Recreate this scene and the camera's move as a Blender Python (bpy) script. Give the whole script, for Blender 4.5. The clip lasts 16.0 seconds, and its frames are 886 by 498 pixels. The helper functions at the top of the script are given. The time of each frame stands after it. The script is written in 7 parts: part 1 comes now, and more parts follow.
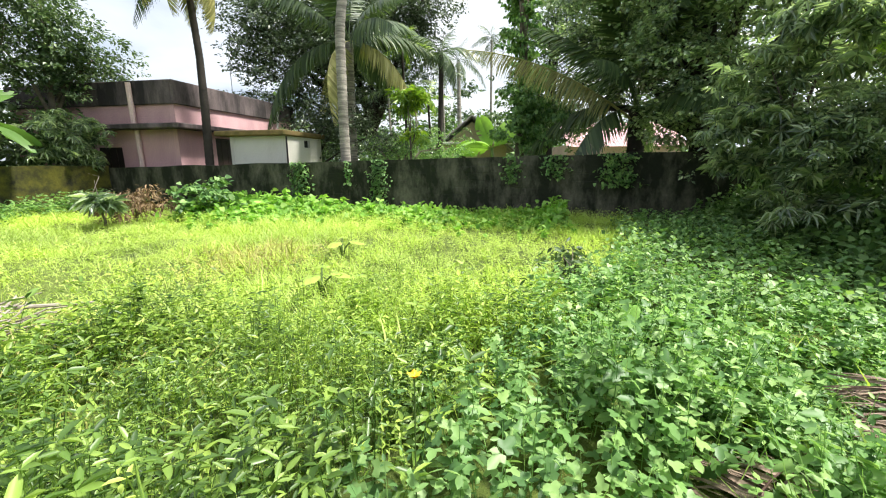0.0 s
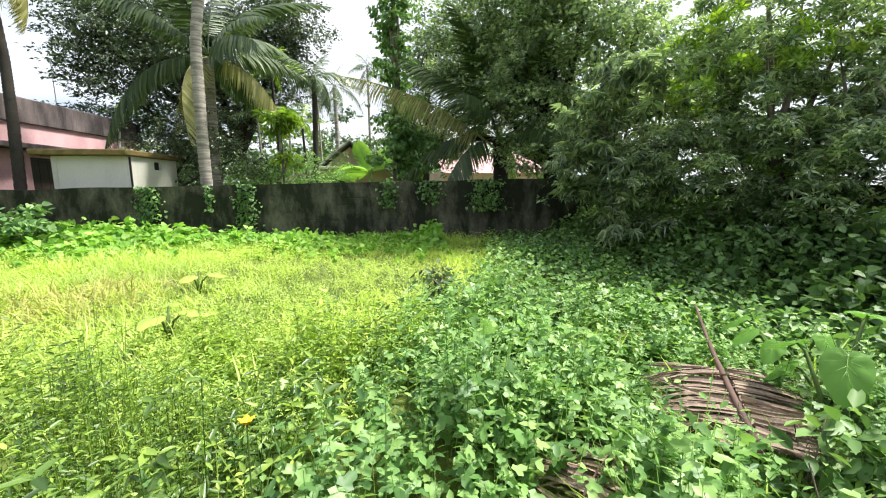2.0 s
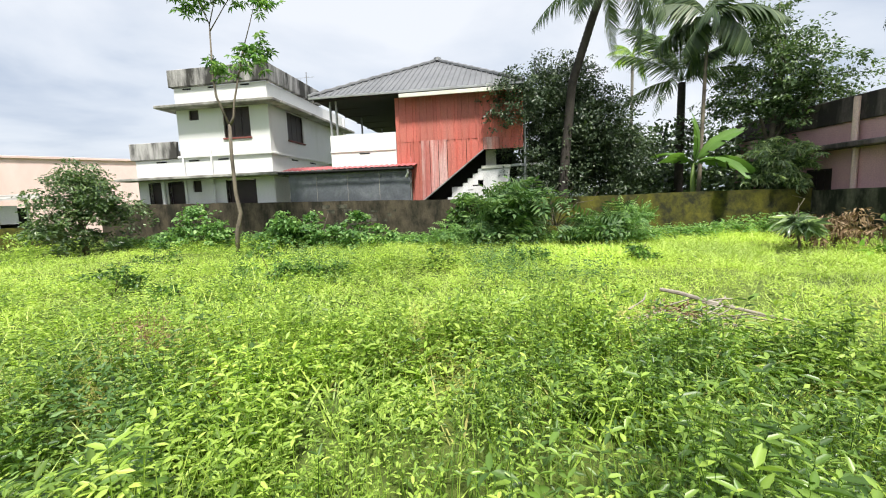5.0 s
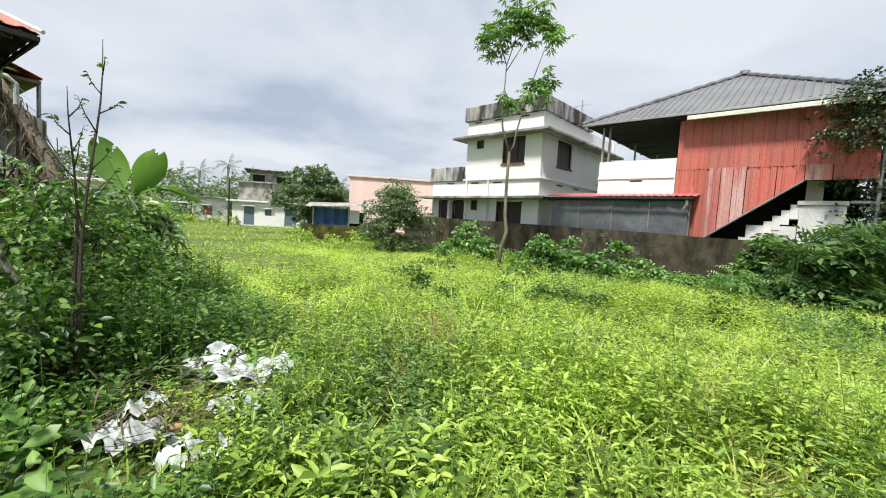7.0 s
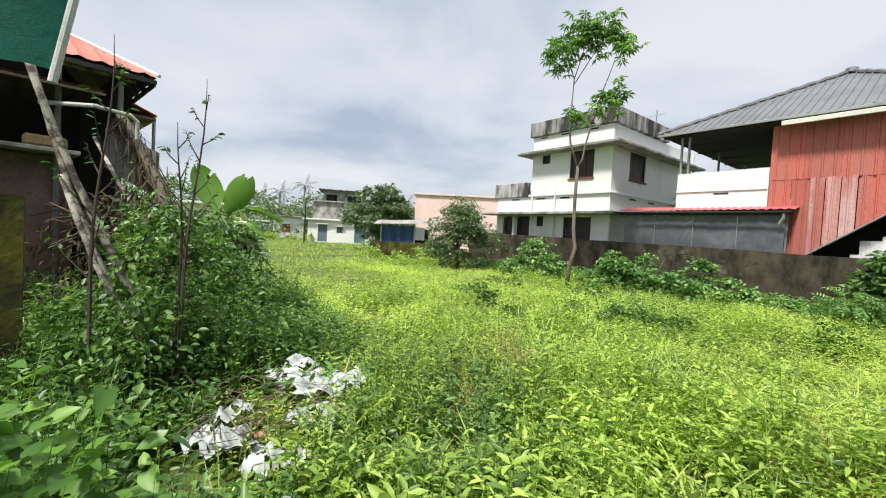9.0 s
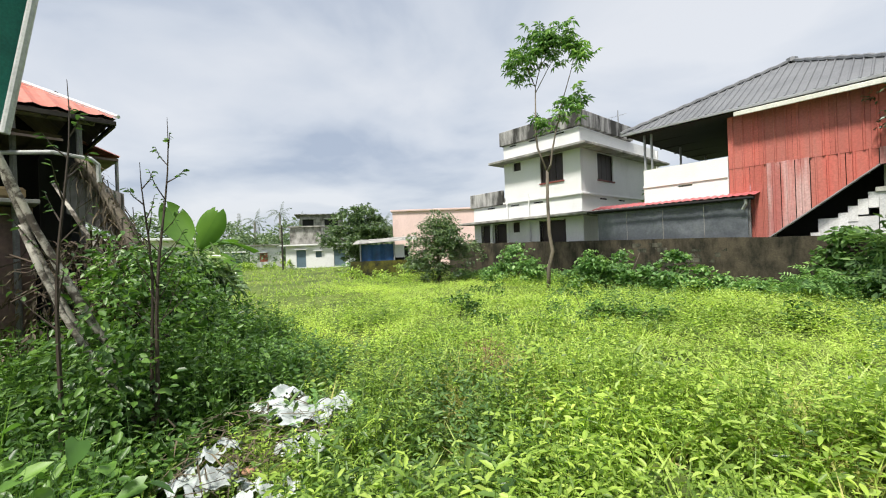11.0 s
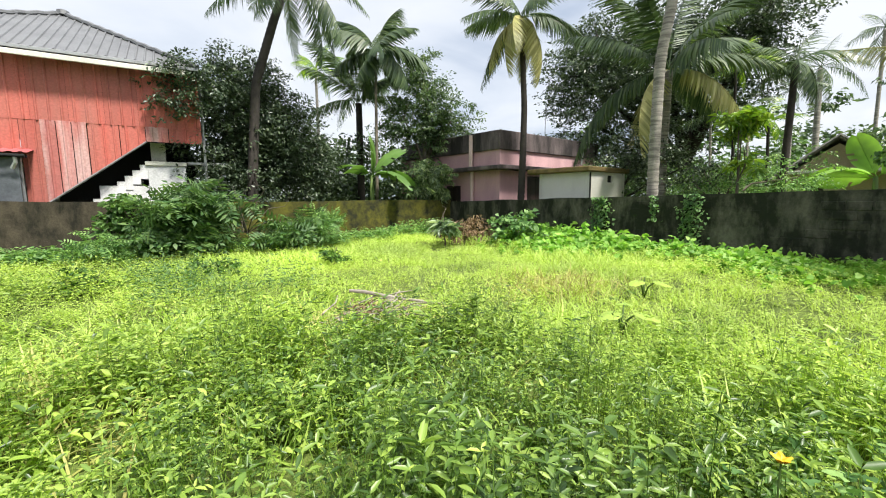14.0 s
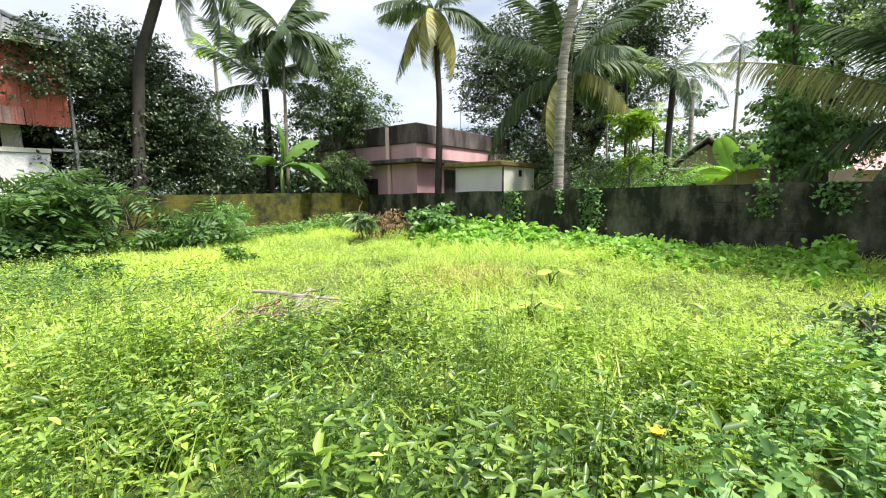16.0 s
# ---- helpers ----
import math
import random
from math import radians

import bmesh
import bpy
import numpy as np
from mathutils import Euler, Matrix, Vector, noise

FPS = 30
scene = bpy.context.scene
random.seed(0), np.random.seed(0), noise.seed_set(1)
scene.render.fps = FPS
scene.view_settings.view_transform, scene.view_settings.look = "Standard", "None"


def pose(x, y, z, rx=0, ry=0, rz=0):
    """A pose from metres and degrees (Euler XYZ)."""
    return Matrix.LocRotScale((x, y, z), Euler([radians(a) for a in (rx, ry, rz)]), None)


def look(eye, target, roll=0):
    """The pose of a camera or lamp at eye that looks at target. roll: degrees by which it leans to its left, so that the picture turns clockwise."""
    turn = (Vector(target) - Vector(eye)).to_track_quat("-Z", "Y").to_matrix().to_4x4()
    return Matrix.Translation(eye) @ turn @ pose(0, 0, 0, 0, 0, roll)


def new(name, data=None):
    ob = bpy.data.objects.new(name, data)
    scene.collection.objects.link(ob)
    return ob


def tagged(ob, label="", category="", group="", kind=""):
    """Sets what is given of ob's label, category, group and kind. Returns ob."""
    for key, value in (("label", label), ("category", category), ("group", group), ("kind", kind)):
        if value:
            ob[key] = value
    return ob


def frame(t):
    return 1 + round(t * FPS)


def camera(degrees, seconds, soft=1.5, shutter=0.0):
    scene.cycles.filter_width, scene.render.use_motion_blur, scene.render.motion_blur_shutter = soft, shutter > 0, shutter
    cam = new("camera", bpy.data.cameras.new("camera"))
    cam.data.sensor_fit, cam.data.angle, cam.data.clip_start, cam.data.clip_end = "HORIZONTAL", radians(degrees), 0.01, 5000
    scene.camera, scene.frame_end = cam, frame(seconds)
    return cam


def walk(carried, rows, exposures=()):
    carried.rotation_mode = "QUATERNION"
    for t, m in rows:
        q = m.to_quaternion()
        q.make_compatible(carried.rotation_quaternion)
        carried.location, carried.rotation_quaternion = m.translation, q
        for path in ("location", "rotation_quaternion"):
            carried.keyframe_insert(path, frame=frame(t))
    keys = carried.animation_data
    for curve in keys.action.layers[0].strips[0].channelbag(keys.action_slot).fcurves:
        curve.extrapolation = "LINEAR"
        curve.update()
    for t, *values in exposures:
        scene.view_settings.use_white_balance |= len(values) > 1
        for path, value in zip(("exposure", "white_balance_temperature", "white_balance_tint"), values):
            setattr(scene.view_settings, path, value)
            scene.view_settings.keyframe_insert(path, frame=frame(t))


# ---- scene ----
cam = camera(94.45, 16.0, soft=1.1)
ROWS = [
    (0.0, look((0.435, 0.038, 1.600), (10.060, 1.760, -0.493), -0.39)),
    (0.5, look((0.477, -0.056, 1.597), (10.273, -0.090, -0.408), -0.12)),
    (1.0, look((0.503, -0.143, 1.591), (10.227, -1.427, -0.360), 0.36)),
    (1.5, look((0.498, -0.148, 1.594), (10.230, -1.630, -0.163), 0.34)),
    (2.0, look((0.447, -0.144, 1.606), (10.278, -1.152, 0.074), -0.17)),
    (2.5, look((0.402, -0.144, 1.605), (10.298, -0.343, 0.185), -0.66)),
    (3.0, look((0.400, -0.086, 1.598), (10.222, 1.198, 0.228), -0.83)),
    (3.5, look((0.385, 0.021, 1.590), (9.541, 3.794, 0.196), -1.09)),
    (4.0, look((0.396, 0.032, 1.588), (7.850, 6.520, 0.056), -1.68)),
    (4.5, look((0.335, 0.013, 1.588), (4.330, 9.044, 0.013), -2.81)),
    (5.0, look((0.186, 0.125, 1.585), (0.185, 10.054, 0.392), -2.08)),
    (5.2, look((0.109, 0.146, 1.582), (-1.241, 10.000, 0.541), -1.12)),
    (7.3, look((-0.160, 0.166, 1.590), (-5.894, 8.338, 1.003), 3.97)),
    (7.5, look((-0.175, 0.156, 1.587), (-6.092, 8.200, 1.052), 4.51)),
    (8.0, look((-0.185, 0.138, 1.579), (-6.500, 7.877, 1.103), 5.01)),
    (8.5, look((-0.203, 0.141, 1.591), (-6.777, 7.665, 1.166), 4.32)),
    (8.7, look((-0.204, 0.152, 1.602), (-6.867, 7.600, 1.216), 3.83)),
    (11.0, look((-0.126, 0.158, 1.616), (-6.542, 7.829, 1.615), -2.21)),
    (11.5, look((-0.076, 0.186, 1.614), (-5.824, 8.368, 1.467), -3.48)),
    (12.0, look((-0.067, 0.210, 1.611), (-4.243, 9.284, 1.140), -3.40)),
    (12.5, look((-0.043, 0.212, 1.602), (-1.915, 10.007, 0.847), -2.84)),
    (13.0, look((0.049, 0.242, 1.609), (1.166, 10.131, 0.629), -1.97)),
    (13.5, look((0.179, 0.235, 1.608), (4.326, 9.263, 0.469), -1.24)),
    (14.0, look((0.284, 0.192, 1.603), (6.768, 7.705, 0.374), -0.51)),
    (14.5, look((0.393, 0.135, 1.603), (8.424, 5.957, 0.333), -0.62)),
    (15.0, look((0.404, 0.114, 1.623), (8.837, 5.338, 0.355), -1.05)),
    (15.5, look((0.380, 0.137, 1.620), (8.631, 5.630, 0.300), -1.04)),
    (16.0, look((0.392, 0.177, 1.600), (8.183, 6.287, 0.196), -0.39)),
]
EXPOSURES = [(0.0, 0.92), (1.5, 1.0), (3.0, 0.95), (4.0, 0.84), (5.0, 0.58), (7.5, 0.42), (11.0, 0.36), (12.5, 0.36), (14.0, 0.66), (16.0, 0.84)]
walk(cam, ROWS, EXPOSURES)

# ---- light ----
world = bpy.data.worlds.new("world")
scene.world = world
world.use_nodes = True
SUN_EL, SUN_AZ = 60, 172  # degrees; azimuth clockwise from +y


def build_world():
    nt = world.node_tree
    nt.nodes.clear()
    out = nt.nodes.new("ShaderNodeOutputWorld")
    sky = nt.nodes.new("ShaderNodeTexSky")
    sky.sky_type, sky.sun_disc = "NISHITA", False
    sky.sun_elevation, sky.sun_rotation = radians(SUN_EL), radians(SUN_AZ)
    sky.air_density, sky.dust_density = 1.0, 3.0
    bg = nt.nodes.new("ShaderNodeBackground")
    bg.inputs["Strength"].default_value = 0.10
    nt.links.new(sky.outputs[0], bg.inputs[0])
    # cloud deck, drawn on a plane overhead
    tc = nt.nodes.new("ShaderNodeTexCoord")
    sep = nt.nodes.new("ShaderNodeSeparateXYZ")
    nt.links.new(tc.outputs["Generated"], sep.inputs[0])
    zz = nt.nodes.new("ShaderNodeMath")
    zz.operation = "ADD"
    zz.inputs[1].default_value = 0.22
    nt.links.new(sep.outputs[2], zz.inputs[0])
    mx = nt.nodes.new("ShaderNodeMath")
    mx.operation = "MAXIMUM"
    mx.inputs[1].default_value = 0.1
    nt.links.new(zz.outputs[0], mx.inputs[0])
    div = nt.nodes.new("ShaderNodeVectorMath")
    div.operation = "DIVIDE"
    comb = nt.nodes.new("ShaderNodeCombineXYZ")
    for k in range(3):
        nt.links.new(mx.outputs[0], comb.inputs[k])
    nt.links.new(tc.outputs["Generated"], div.inputs[0])
    nt.links.new(comb.outputs[0], div.inputs[1])
    n1 = nt.nodes.new("ShaderNodeTexNoise")
    n1.inputs["Scale"].default_value, n1.inputs["Detail"].default_value = 1.1, 6
    n1.inputs["Roughness"].default_value, n1.inputs["Distortion"].default_value = 0.5, 0.4
    nt.links.new(div.outputs[0], n1.inputs["Vector"])
    ramp = nt.nodes.new("ShaderNodeValToRGB")
    e = ramp.color_ramp.elements
    e[0].position, e[0].color = 0.34, (0.45, 0.52, 0.64, 1)
    e[1].position, e[1].color = 0.64, (0.82, 0.845, 0.89, 1)
    m = e.new(0.47)
    m.color = (0.66, 0.71, 0.79, 1)
    nt.links.new(n1.outputs[0], ramp.inputs[0])
    bg2 = nt.nodes.new("ShaderNodeBackground")
    bg2.inputs["Strength"].default_value = 0.83
    nt.links.new(ramp.outputs[0], bg2.inputs[0])
    mix = nt.nodes.new("ShaderNodeMixShader")
    mix.inputs[0].default_value = 0.85
    nt.links.new(bg.outputs[0], mix.inputs[1])
    nt.links.new(bg2.outputs[0], mix.inputs[2])
    nt.links.new(mix.outputs[0], out.inputs[0])


build_world()
sun = new("sun", bpy.data.lights.new("sun", "SUN"))
sun.data.energy, sun.data.angle, sun.data.color = 5.0, radians(8), (1.0, 0.96, 0.88)
_se, _sa = radians(SUN_EL), radians(SUN_AZ)
_sd = Vector((math.sin(_sa) * math.cos(_se), math.cos(_sa) * math.cos(_se), math.sin(_se)))
sun.matrix_world = look(_sd * 100, (0, 0, 0))

# ---- materials ----


def _mat(name):
    m = bpy.data.materials.new(name)
    m.use_nodes = True
    nt = m.node_tree
    return m, nt, nt.nodes["Principled BSDF"]


def _noise(nt, scale, detail=5, rough=0.6, vec=None, coord="Object"):
    n = nt.nodes.new("ShaderNodeTexNoise")
    n.inputs["Scale"].default_value, n.inputs["Detail"].default_value = scale, detail
    n.inputs["Roughness"].default_value = rough
    if vec is None:
        tc = nt.nodes.new("ShaderNodeTexCoord")
        vec = tc.outputs[coord]
    nt.links.new(vec, n.inputs["Vector"])
    return n


def _ramp(nt, src, stops):
    r = nt.nodes.new("ShaderNodeValToRGB")
    e = r.color_ramp.elements
    e[0].position, e[0].color = stops[0][0], (*stops[0][1], 1)
    e[1].position, e[1].color = stops[-1][0], (*stops[-1][1], 1)
    for p, c in stops[1:-1]:
        k = e.new(p)
        k.color = (*c, 1)
    nt.links.new(src, r.inputs[0])
    return r


def _mixc(nt, a, b, fac, mode="MIX"):
    x = nt.nodes.new("ShaderNodeMix")
    x.data_type, x.blend_type = "RGBA", mode
    for s, v in ((x.inputs[0], fac), (x.inputs[6], a), (x.inputs[7], b)):
        if hasattr(v, "is_linked"):
            nt.links.new(v, s)
        else:
            s.default_value = v if isinstance(v, (int, float)) else (*v, 1)
    return x.outputs[2]


def _bump(nt, bsdf, src, strength, dist=0.02):
    b = nt.nodes.new("ShaderNodeBump")
    b.inputs["Strength"].default_value, b.inputs["Distance"].default_value = strength, dist
    nt.links.new(src, b.inputs["Height"])
    nt.links.new(b.outputs[0], bsdf.inputs["Normal"])


def surface(name, base, dark, rough=0.8, scale=1.2, fine=25.0, amount=(0.42, 0.7), metal=0.0, bump=0.25, spec=0.4, streak=0.0, coord="Object"):
    """Weathered surface: base colour, large stains of the colour dark, fine grain; streak: how far the stains run downwards."""
    m, nt, b = _mat(name)
    tc = nt.nodes.new("ShaderNodeNewGeometry" if coord == "Position" else "ShaderNodeTexCoord")
    mp = nt.nodes.new("ShaderNodeMapping")
    mp.inputs["Scale"].default_value = (1, 1, 1 - streak)
    nt.links.new(tc.outputs[coord], mp.inputs["Vector"])
    n1 = _noise(nt, scale, 7, 0.65, mp.outputs[0])
    n2 = _noise(nt, fine, 4, 0.6, tc.outputs[coord])
    r1 = _ramp(nt, n1.outputs[0], [(amount[0], (0, 0, 0)), (amount[1], (1, 1, 1))])
    c = _mixc(nt, base, dark, r1.outputs[0])
    r2 = _ramp(nt, n2.outputs[0], [(0.25, (0.72, 0.72, 0.72)), (0.75, (1.12, 1.12, 1.12))])
    c = _mixc(nt, c, r2.outputs[0], 1.0, "MULTIPLY")
    oi = nt.nodes.new("ShaderNodeObjectInfo")
    r3 = _ramp(nt, oi.outputs["Random"], [(0, (0.88, 0.88, 0.88)), (1, (1.08, 1.08, 1.08))])
    c = _mixc(nt, c, r3.outputs[0], 1.0, "MULTIPLY")
    nt.links.new(c, b.inputs["Base Color"])
    b.inputs["Roughness"].default_value, b.inputs["Metallic"].default_value = rough, metal
    b.inputs["Specular IOR Level"].default_value = spec
    if bump:
        _bump(nt, b, n2.outputs[0], bump, 0.01)
    return m


def foliage(name, cols, trans=0.3, rough=0.5, patch=0.35, spec=0.4, veins=0.0):
    """Leaves: colour by leaf from cols, lighter and darker patches over the ground, light through the blade."""
    m, nt, b = _mat(name)
    geo = nt.nodes.new("ShaderNodeNewGeometry")
    n = len(cols)
    r = _ramp(nt, geo.outputs["Random Per Island"], [(i / (n - 1), c) for i, c in enumerate(cols)])
    n1 = _noise(nt, patch, 4, 0.6, geo.outputs["Position"])
    r2 = _ramp(nt, n1.outputs[0], [(0.3, (0.72, 0.74, 0.78)), (0.7, (1.2, 1.15, 0.95))])
    c = _mixc(nt, r.outputs[0], r2.outputs[0], 1.0, "MULTIPLY")
    nt.links.new(c, b.inputs["Base Color"])
    b.inputs["Roughness"].default_value = rough
    b.inputs["Specular IOR Level"].default_value = spec
    tr = nt.nodes.new("ShaderNodeBsdfTranslucent")
    c2 = _mixc(nt, c, (1.15, 1.22, 0.68), 1.0, "MULTIPLY")
    nt.links.new(c2, tr.inputs[0])
    ms = nt.nodes.new("ShaderNodeMixShader")
    ms.inputs[0].default_value = trans
    nt.links.new(b.outputs[0], ms.inputs[1])
    nt.links.new(tr.outputs[0], ms.inputs[2])
    nt.links.new(ms.outputs[0], nt.nodes["Material Output"].inputs[0])
    return m


def plain(name, col, rough=0.6, metal=0.0):
    return surface(name, col, tuple(v * 0.6 for v in col), rough, 2.0, 40.0, (0.5, 0.85), metal, 0.1)


M_WEED = foliage("weed_leaf", [(0.115, 0.20, 0.034), (0.31, 0.47, 0.082), (0.53, 0.68, 0.165)], 0.4, 0.45, 0.9, spec=0.45)
M_WEEDDEEP = foliage("deep_weed_leaf", [(0.045, 0.10, 0.022), (0.13, 0.24, 0.045), (0.31, 0.46, 0.10)], 0.34, 0.4, 0.9, spec=0.6)
M_BVINE = foliage("broad_vine_leaf", [(0.05, 0.13, 0.025), (0.10, 0.23, 0.04), (0.22, 0.40, 0.07)], 0.36, 0.42, 1.2, spec=0.5)
M_TARODEEP = foliage("deep_taro_leaf", [(0.11, 0.27, 0.045), (0.17, 0.37, 0.065), (0.26, 0.47, 0.10)], 0.36, 0.42, 1.5, spec=0.5)
M_SHADELEAF = foliage("shade_tree_leaf", [(0.11, 0.175, 0.115), (0.26, 0.37, 0.225), (0.50, 0.62, 0.40)], 0.42, 0.25, 1.2, spec=1.0)
M_LAWNWEED = foliage("lawn_weed_leaf", [(0.36, 0.51, 0.095), (0.49, 0.65, 0.15), (0.62, 0.76, 0.23)], 0.42, 0.5)
M_LUSH = foliage("lush_leaf", [(0.035, 0.09, 0.02), (0.08, 0.18, 0.035), (0.18, 0.33, 0.07)], 0.33, 0.42, spec=0.5)
M_VINE = foliage("vine_leaf", [(0.07, 0.165, 0.055), (0.175, 0.34, 0.11), (0.33, 0.51, 0.19)], 0.36, 0.45, spec=0.4)
M_GRASS = foliage("grass_blade", [(0.40, 0.55, 0.10), (0.54, 0.71, 0.17), (0.68, 0.80, 0.28)], 0.42, 0.5)
M_TARO = foliage("taro_leaf", [(0.15, 0.34, 0.05), (0.27, 0.52, 0.09), (0.42, 0.64, 0.17)], 0.42, 0.55, 1.5)
M_DARKLEAF = foliage("dark_tree_leaf", [(0.028, 0.05, 0.03), (0.06, 0.095, 0.055), (0.125, 0.175, 0.10)], 0.22, 0.4, 1.2, spec=0.55)
M_MIDLEAF = foliage("tree_leaf", [(0.05, 0.095, 0.045), (0.10, 0.17, 0.075), (0.20, 0.29, 0.13)], 0.3, 0.38, 1.3, spec=0.6)
# distant trees: leaf colour lightened to carry the haze of distance
M_HAZELEAF = foliage("hazed_tree_leaf", [(0.09, 0.15, 0.085), (0.14, 0.21, 0.12), (0.22, 0.30, 0.17)], 0.3, 0.6, 0.3, spec=0.4)
M_BRIGHTLEAF = foliage("bright_tree_leaf", [(0.10, 0.21, 0.03), (0.22, 0.38, 0.045), (0.44, 0.60, 0.08)], 0.45, 0.35, 0.6, spec=0.6)
M_PALM = foliage("palm_leaflet", [(0.045, 0.085, 0.04), (0.085, 0.14, 0.06), (0.16, 0.225, 0.10)], 0.3, 0.38, 0.5, spec=0.6)
M_YELPALM = foliage("yellowing_palm_leaflet", [(0.25, 0.25, 0.10), (0.42, 0.42, 0.19), (0.56, 0.54, 0.28)], 0.42, 0.5, 0.5)
M_BANANA = foliage("banana_leaf", [(0.09, 0.20, 0.05), (0.14, 0.28, 0.07), (0.2, 0.34, 0.1)], 0.4, 0.45, 0.6)
M_DRY = foliage("dry_leaf", [(0.16, 0.10, 0.06), (0.26, 0.18, 0.11), (0.36, 0.27, 0.18)], 0.15, 0.8, 1.0)
M_DRYDARK = foliage("dark_dead_leaf", [(0.055, 0.045, 0.03), (0.10, 0.08, 0.055), (0.17, 0.14, 0.10)], 0.12, 0.85, 1.0)
M_STRAW = foliage("dry_grass", [(0.38, 0.40, 0.12), (0.46, 0.46, 0.17), (0.54, 0.48, 0.22)], 0.3, 0.8, 1.0)
M_HEDGE = foliage("hedge_leaf", [(0.06, 0.13, 0.04), (0.11, 0.22, 0.07), (0.22, 0.36, 0.13)], 0.32, 0.5)
M_VEIN = plain("pale_leaf_vein", (0.30, 0.52, 0.13), 0.5)
M_BARK = surface("grey_bark", (0.20, 0.17, 0.13), (0.07, 0.06, 0.05), 0.9, 3, 30, bump=0.6)
M_DBARK = surface("dark_bark", (0.05, 0.042, 0.036), (0.02, 0.018, 0.015), 0.9, 3, 30, bump=0.6)
M_PBARK = surface("palm_bark", (0.40, 0.37, 0.32), (0.17, 0.155, 0.135), 0.9, 1.3, 30, (0.42, 0.62), bump=0.6, streak=-9.0)
M_STEM = foliage("green_stem", [(0.07, 0.13, 0.03), (0.13, 0.2, 0.05)], 0.1, 0.6)
M_TWIG = foliage("brown_twig", [(0.06, 0.046, 0.038), (0.11, 0.085, 0.07)], 0.05, 0.8)
M_WHITE = surface("white_paint", (0.80, 0.80, 0.80), (0.60, 0.60, 0.58), 0.7, 0.8, 30, (0.5, 0.9), streak=0.6, bump=0.1)
M_WHITE2 = surface("off_white_paint", (0.72, 0.71, 0.64), (0.5, 0.48, 0.42), 0.7, 0.9, 30, (0.45, 0.85), streak=0.6, bump=0.1)
M_STAIN = surface("stained_parapet", (0.42, 0.41, 0.40), (0.045, 0.043, 0.04), 0.9, 1.6, 22, (0.40, 0.56), streak=0.8)
M_EAVE = surface("weathered_slab", (0.40, 0.39, 0.36), (0.12, 0.115, 0.10), 0.9, 1.5, 25, (0.4, 0.65), streak=0.3)
M_PINK = surface("faded_pink_paint", (0.72, 0.45, 0.47), (0.48, 0.28, 0.30), 0.8, 0.8, 25, (0.42, 0.8), streak=0.6)
M_PINK2 = surface("pale_pink_paint", (0.80, 0.60, 0.56), (0.62, 0.45, 0.41), 0.8, 0.8, 25, (0.42, 0.8), streak=0.6)
M_CREAM = surface("cream_paint", (0.62, 0.52, 0.34), (0.42, 0.33, 0.2), 0.8, 0.8, 25, (0.42, 0.8), streak=0.5)
M_PKPAR = surface("blackened_parapet", (0.20, 0.16, 0.16), (0.035, 0.03, 0.03), 0.9, 1.3, 22, (0.36, 0.6), streak=0.75)
M_RED = surface("red_painted_sheet", (0.54, 0.13, 0.10), (0.44, 0.16, 0.13), 0.55, 1.6, 18, (0.36, 0.7), streak=0.9, bump=0.08)
M_REDFADE = surface("bleached_red_sheet", (0.60, 0.38, 0.36), (0.48, 0.16, 0.14), 0.6, 2.6, 18, (0.42, 0.58), streak=0.92, bump=0.08)
M_REDROOF = surface("pinkish_red_sheet", (0.50, 0.12, 0.13), (0.36, 0.14, 0.14), 0.5, 1.4, 18, (0.4, 0.7), bump=0.08)
M_TIN = surface("grey_roof_sheet", (0.20, 0.205, 0.215), (0.13, 0.135, 0.145), 0.5, 0.8, 20, (0.45, 0.75), metal=0.2, bump=0.05)
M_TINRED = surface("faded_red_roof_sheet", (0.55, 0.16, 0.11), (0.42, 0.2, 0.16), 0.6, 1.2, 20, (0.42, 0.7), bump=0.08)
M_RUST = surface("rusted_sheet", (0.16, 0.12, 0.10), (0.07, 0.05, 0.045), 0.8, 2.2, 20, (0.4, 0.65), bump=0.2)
M_TARP = surface("black_tarpaulin", (0.085, 0.095, 0.108), (0.17, 0.185, 0.20), 0.38, 0.9, 14, (0.45, 0.72), bump=0.4)
M_BLUETARP = surface("blue_tarpaulin", (0.03, 0.10, 0.25), (0.02, 0.06, 0.14), 0.5, 1.5, 20, (0.42, 0.7), bump=0.3)
M_GREENNET = surface("green_shade_cloth", (0.015, 0.16, 0.12), (0.01, 0.09, 0.07), 0.8, 1.5, 60, (0.4, 0.7), bump=0.4)
M_STEEL = surface("galvanised_steel", (0.42, 0.43, 0.44), (0.25, 0.25, 0.25), 0.45, 3, 40, (0.45, 0.75), metal=0.6, bump=0.05)
M_GREYPOST = surface("dull_grey_post", (0.22, 0.22, 0.21), (0.11, 0.10, 0.095), 0.7, 3, 40, (0.45, 0.75), bump=0.1)
M_PVC = plain("grey_pvc", (0.5, 0.51, 0.5), 0.4)
# near-black: shade of unlit insides as colour; also dark pipes, beams and rafters
M_DARK = surface("shade_and_dark_paint", (0.02, 0.02, 0.021), (0.012, 0.012, 0.012), 0.9)
M_SHUT = surface("dark_brown_shutter", (0.035, 0.022, 0.02), (0.02, 0.014, 0.013), 0.5, 2, 30, bump=0.15)
M_SILL = surface("red_oxide_sill", (0.22, 0.06, 0.05), (0.14, 0.05, 0.045), 0.7)
M_WALL = surface("compound_wall_plaster", (0.14, 0.135, 0.10), (0.017, 0.021, 0.011), 0.95, 2.0, 13, (0.33, 0.57), streak=0.5, bump=0.9, coord="Position")
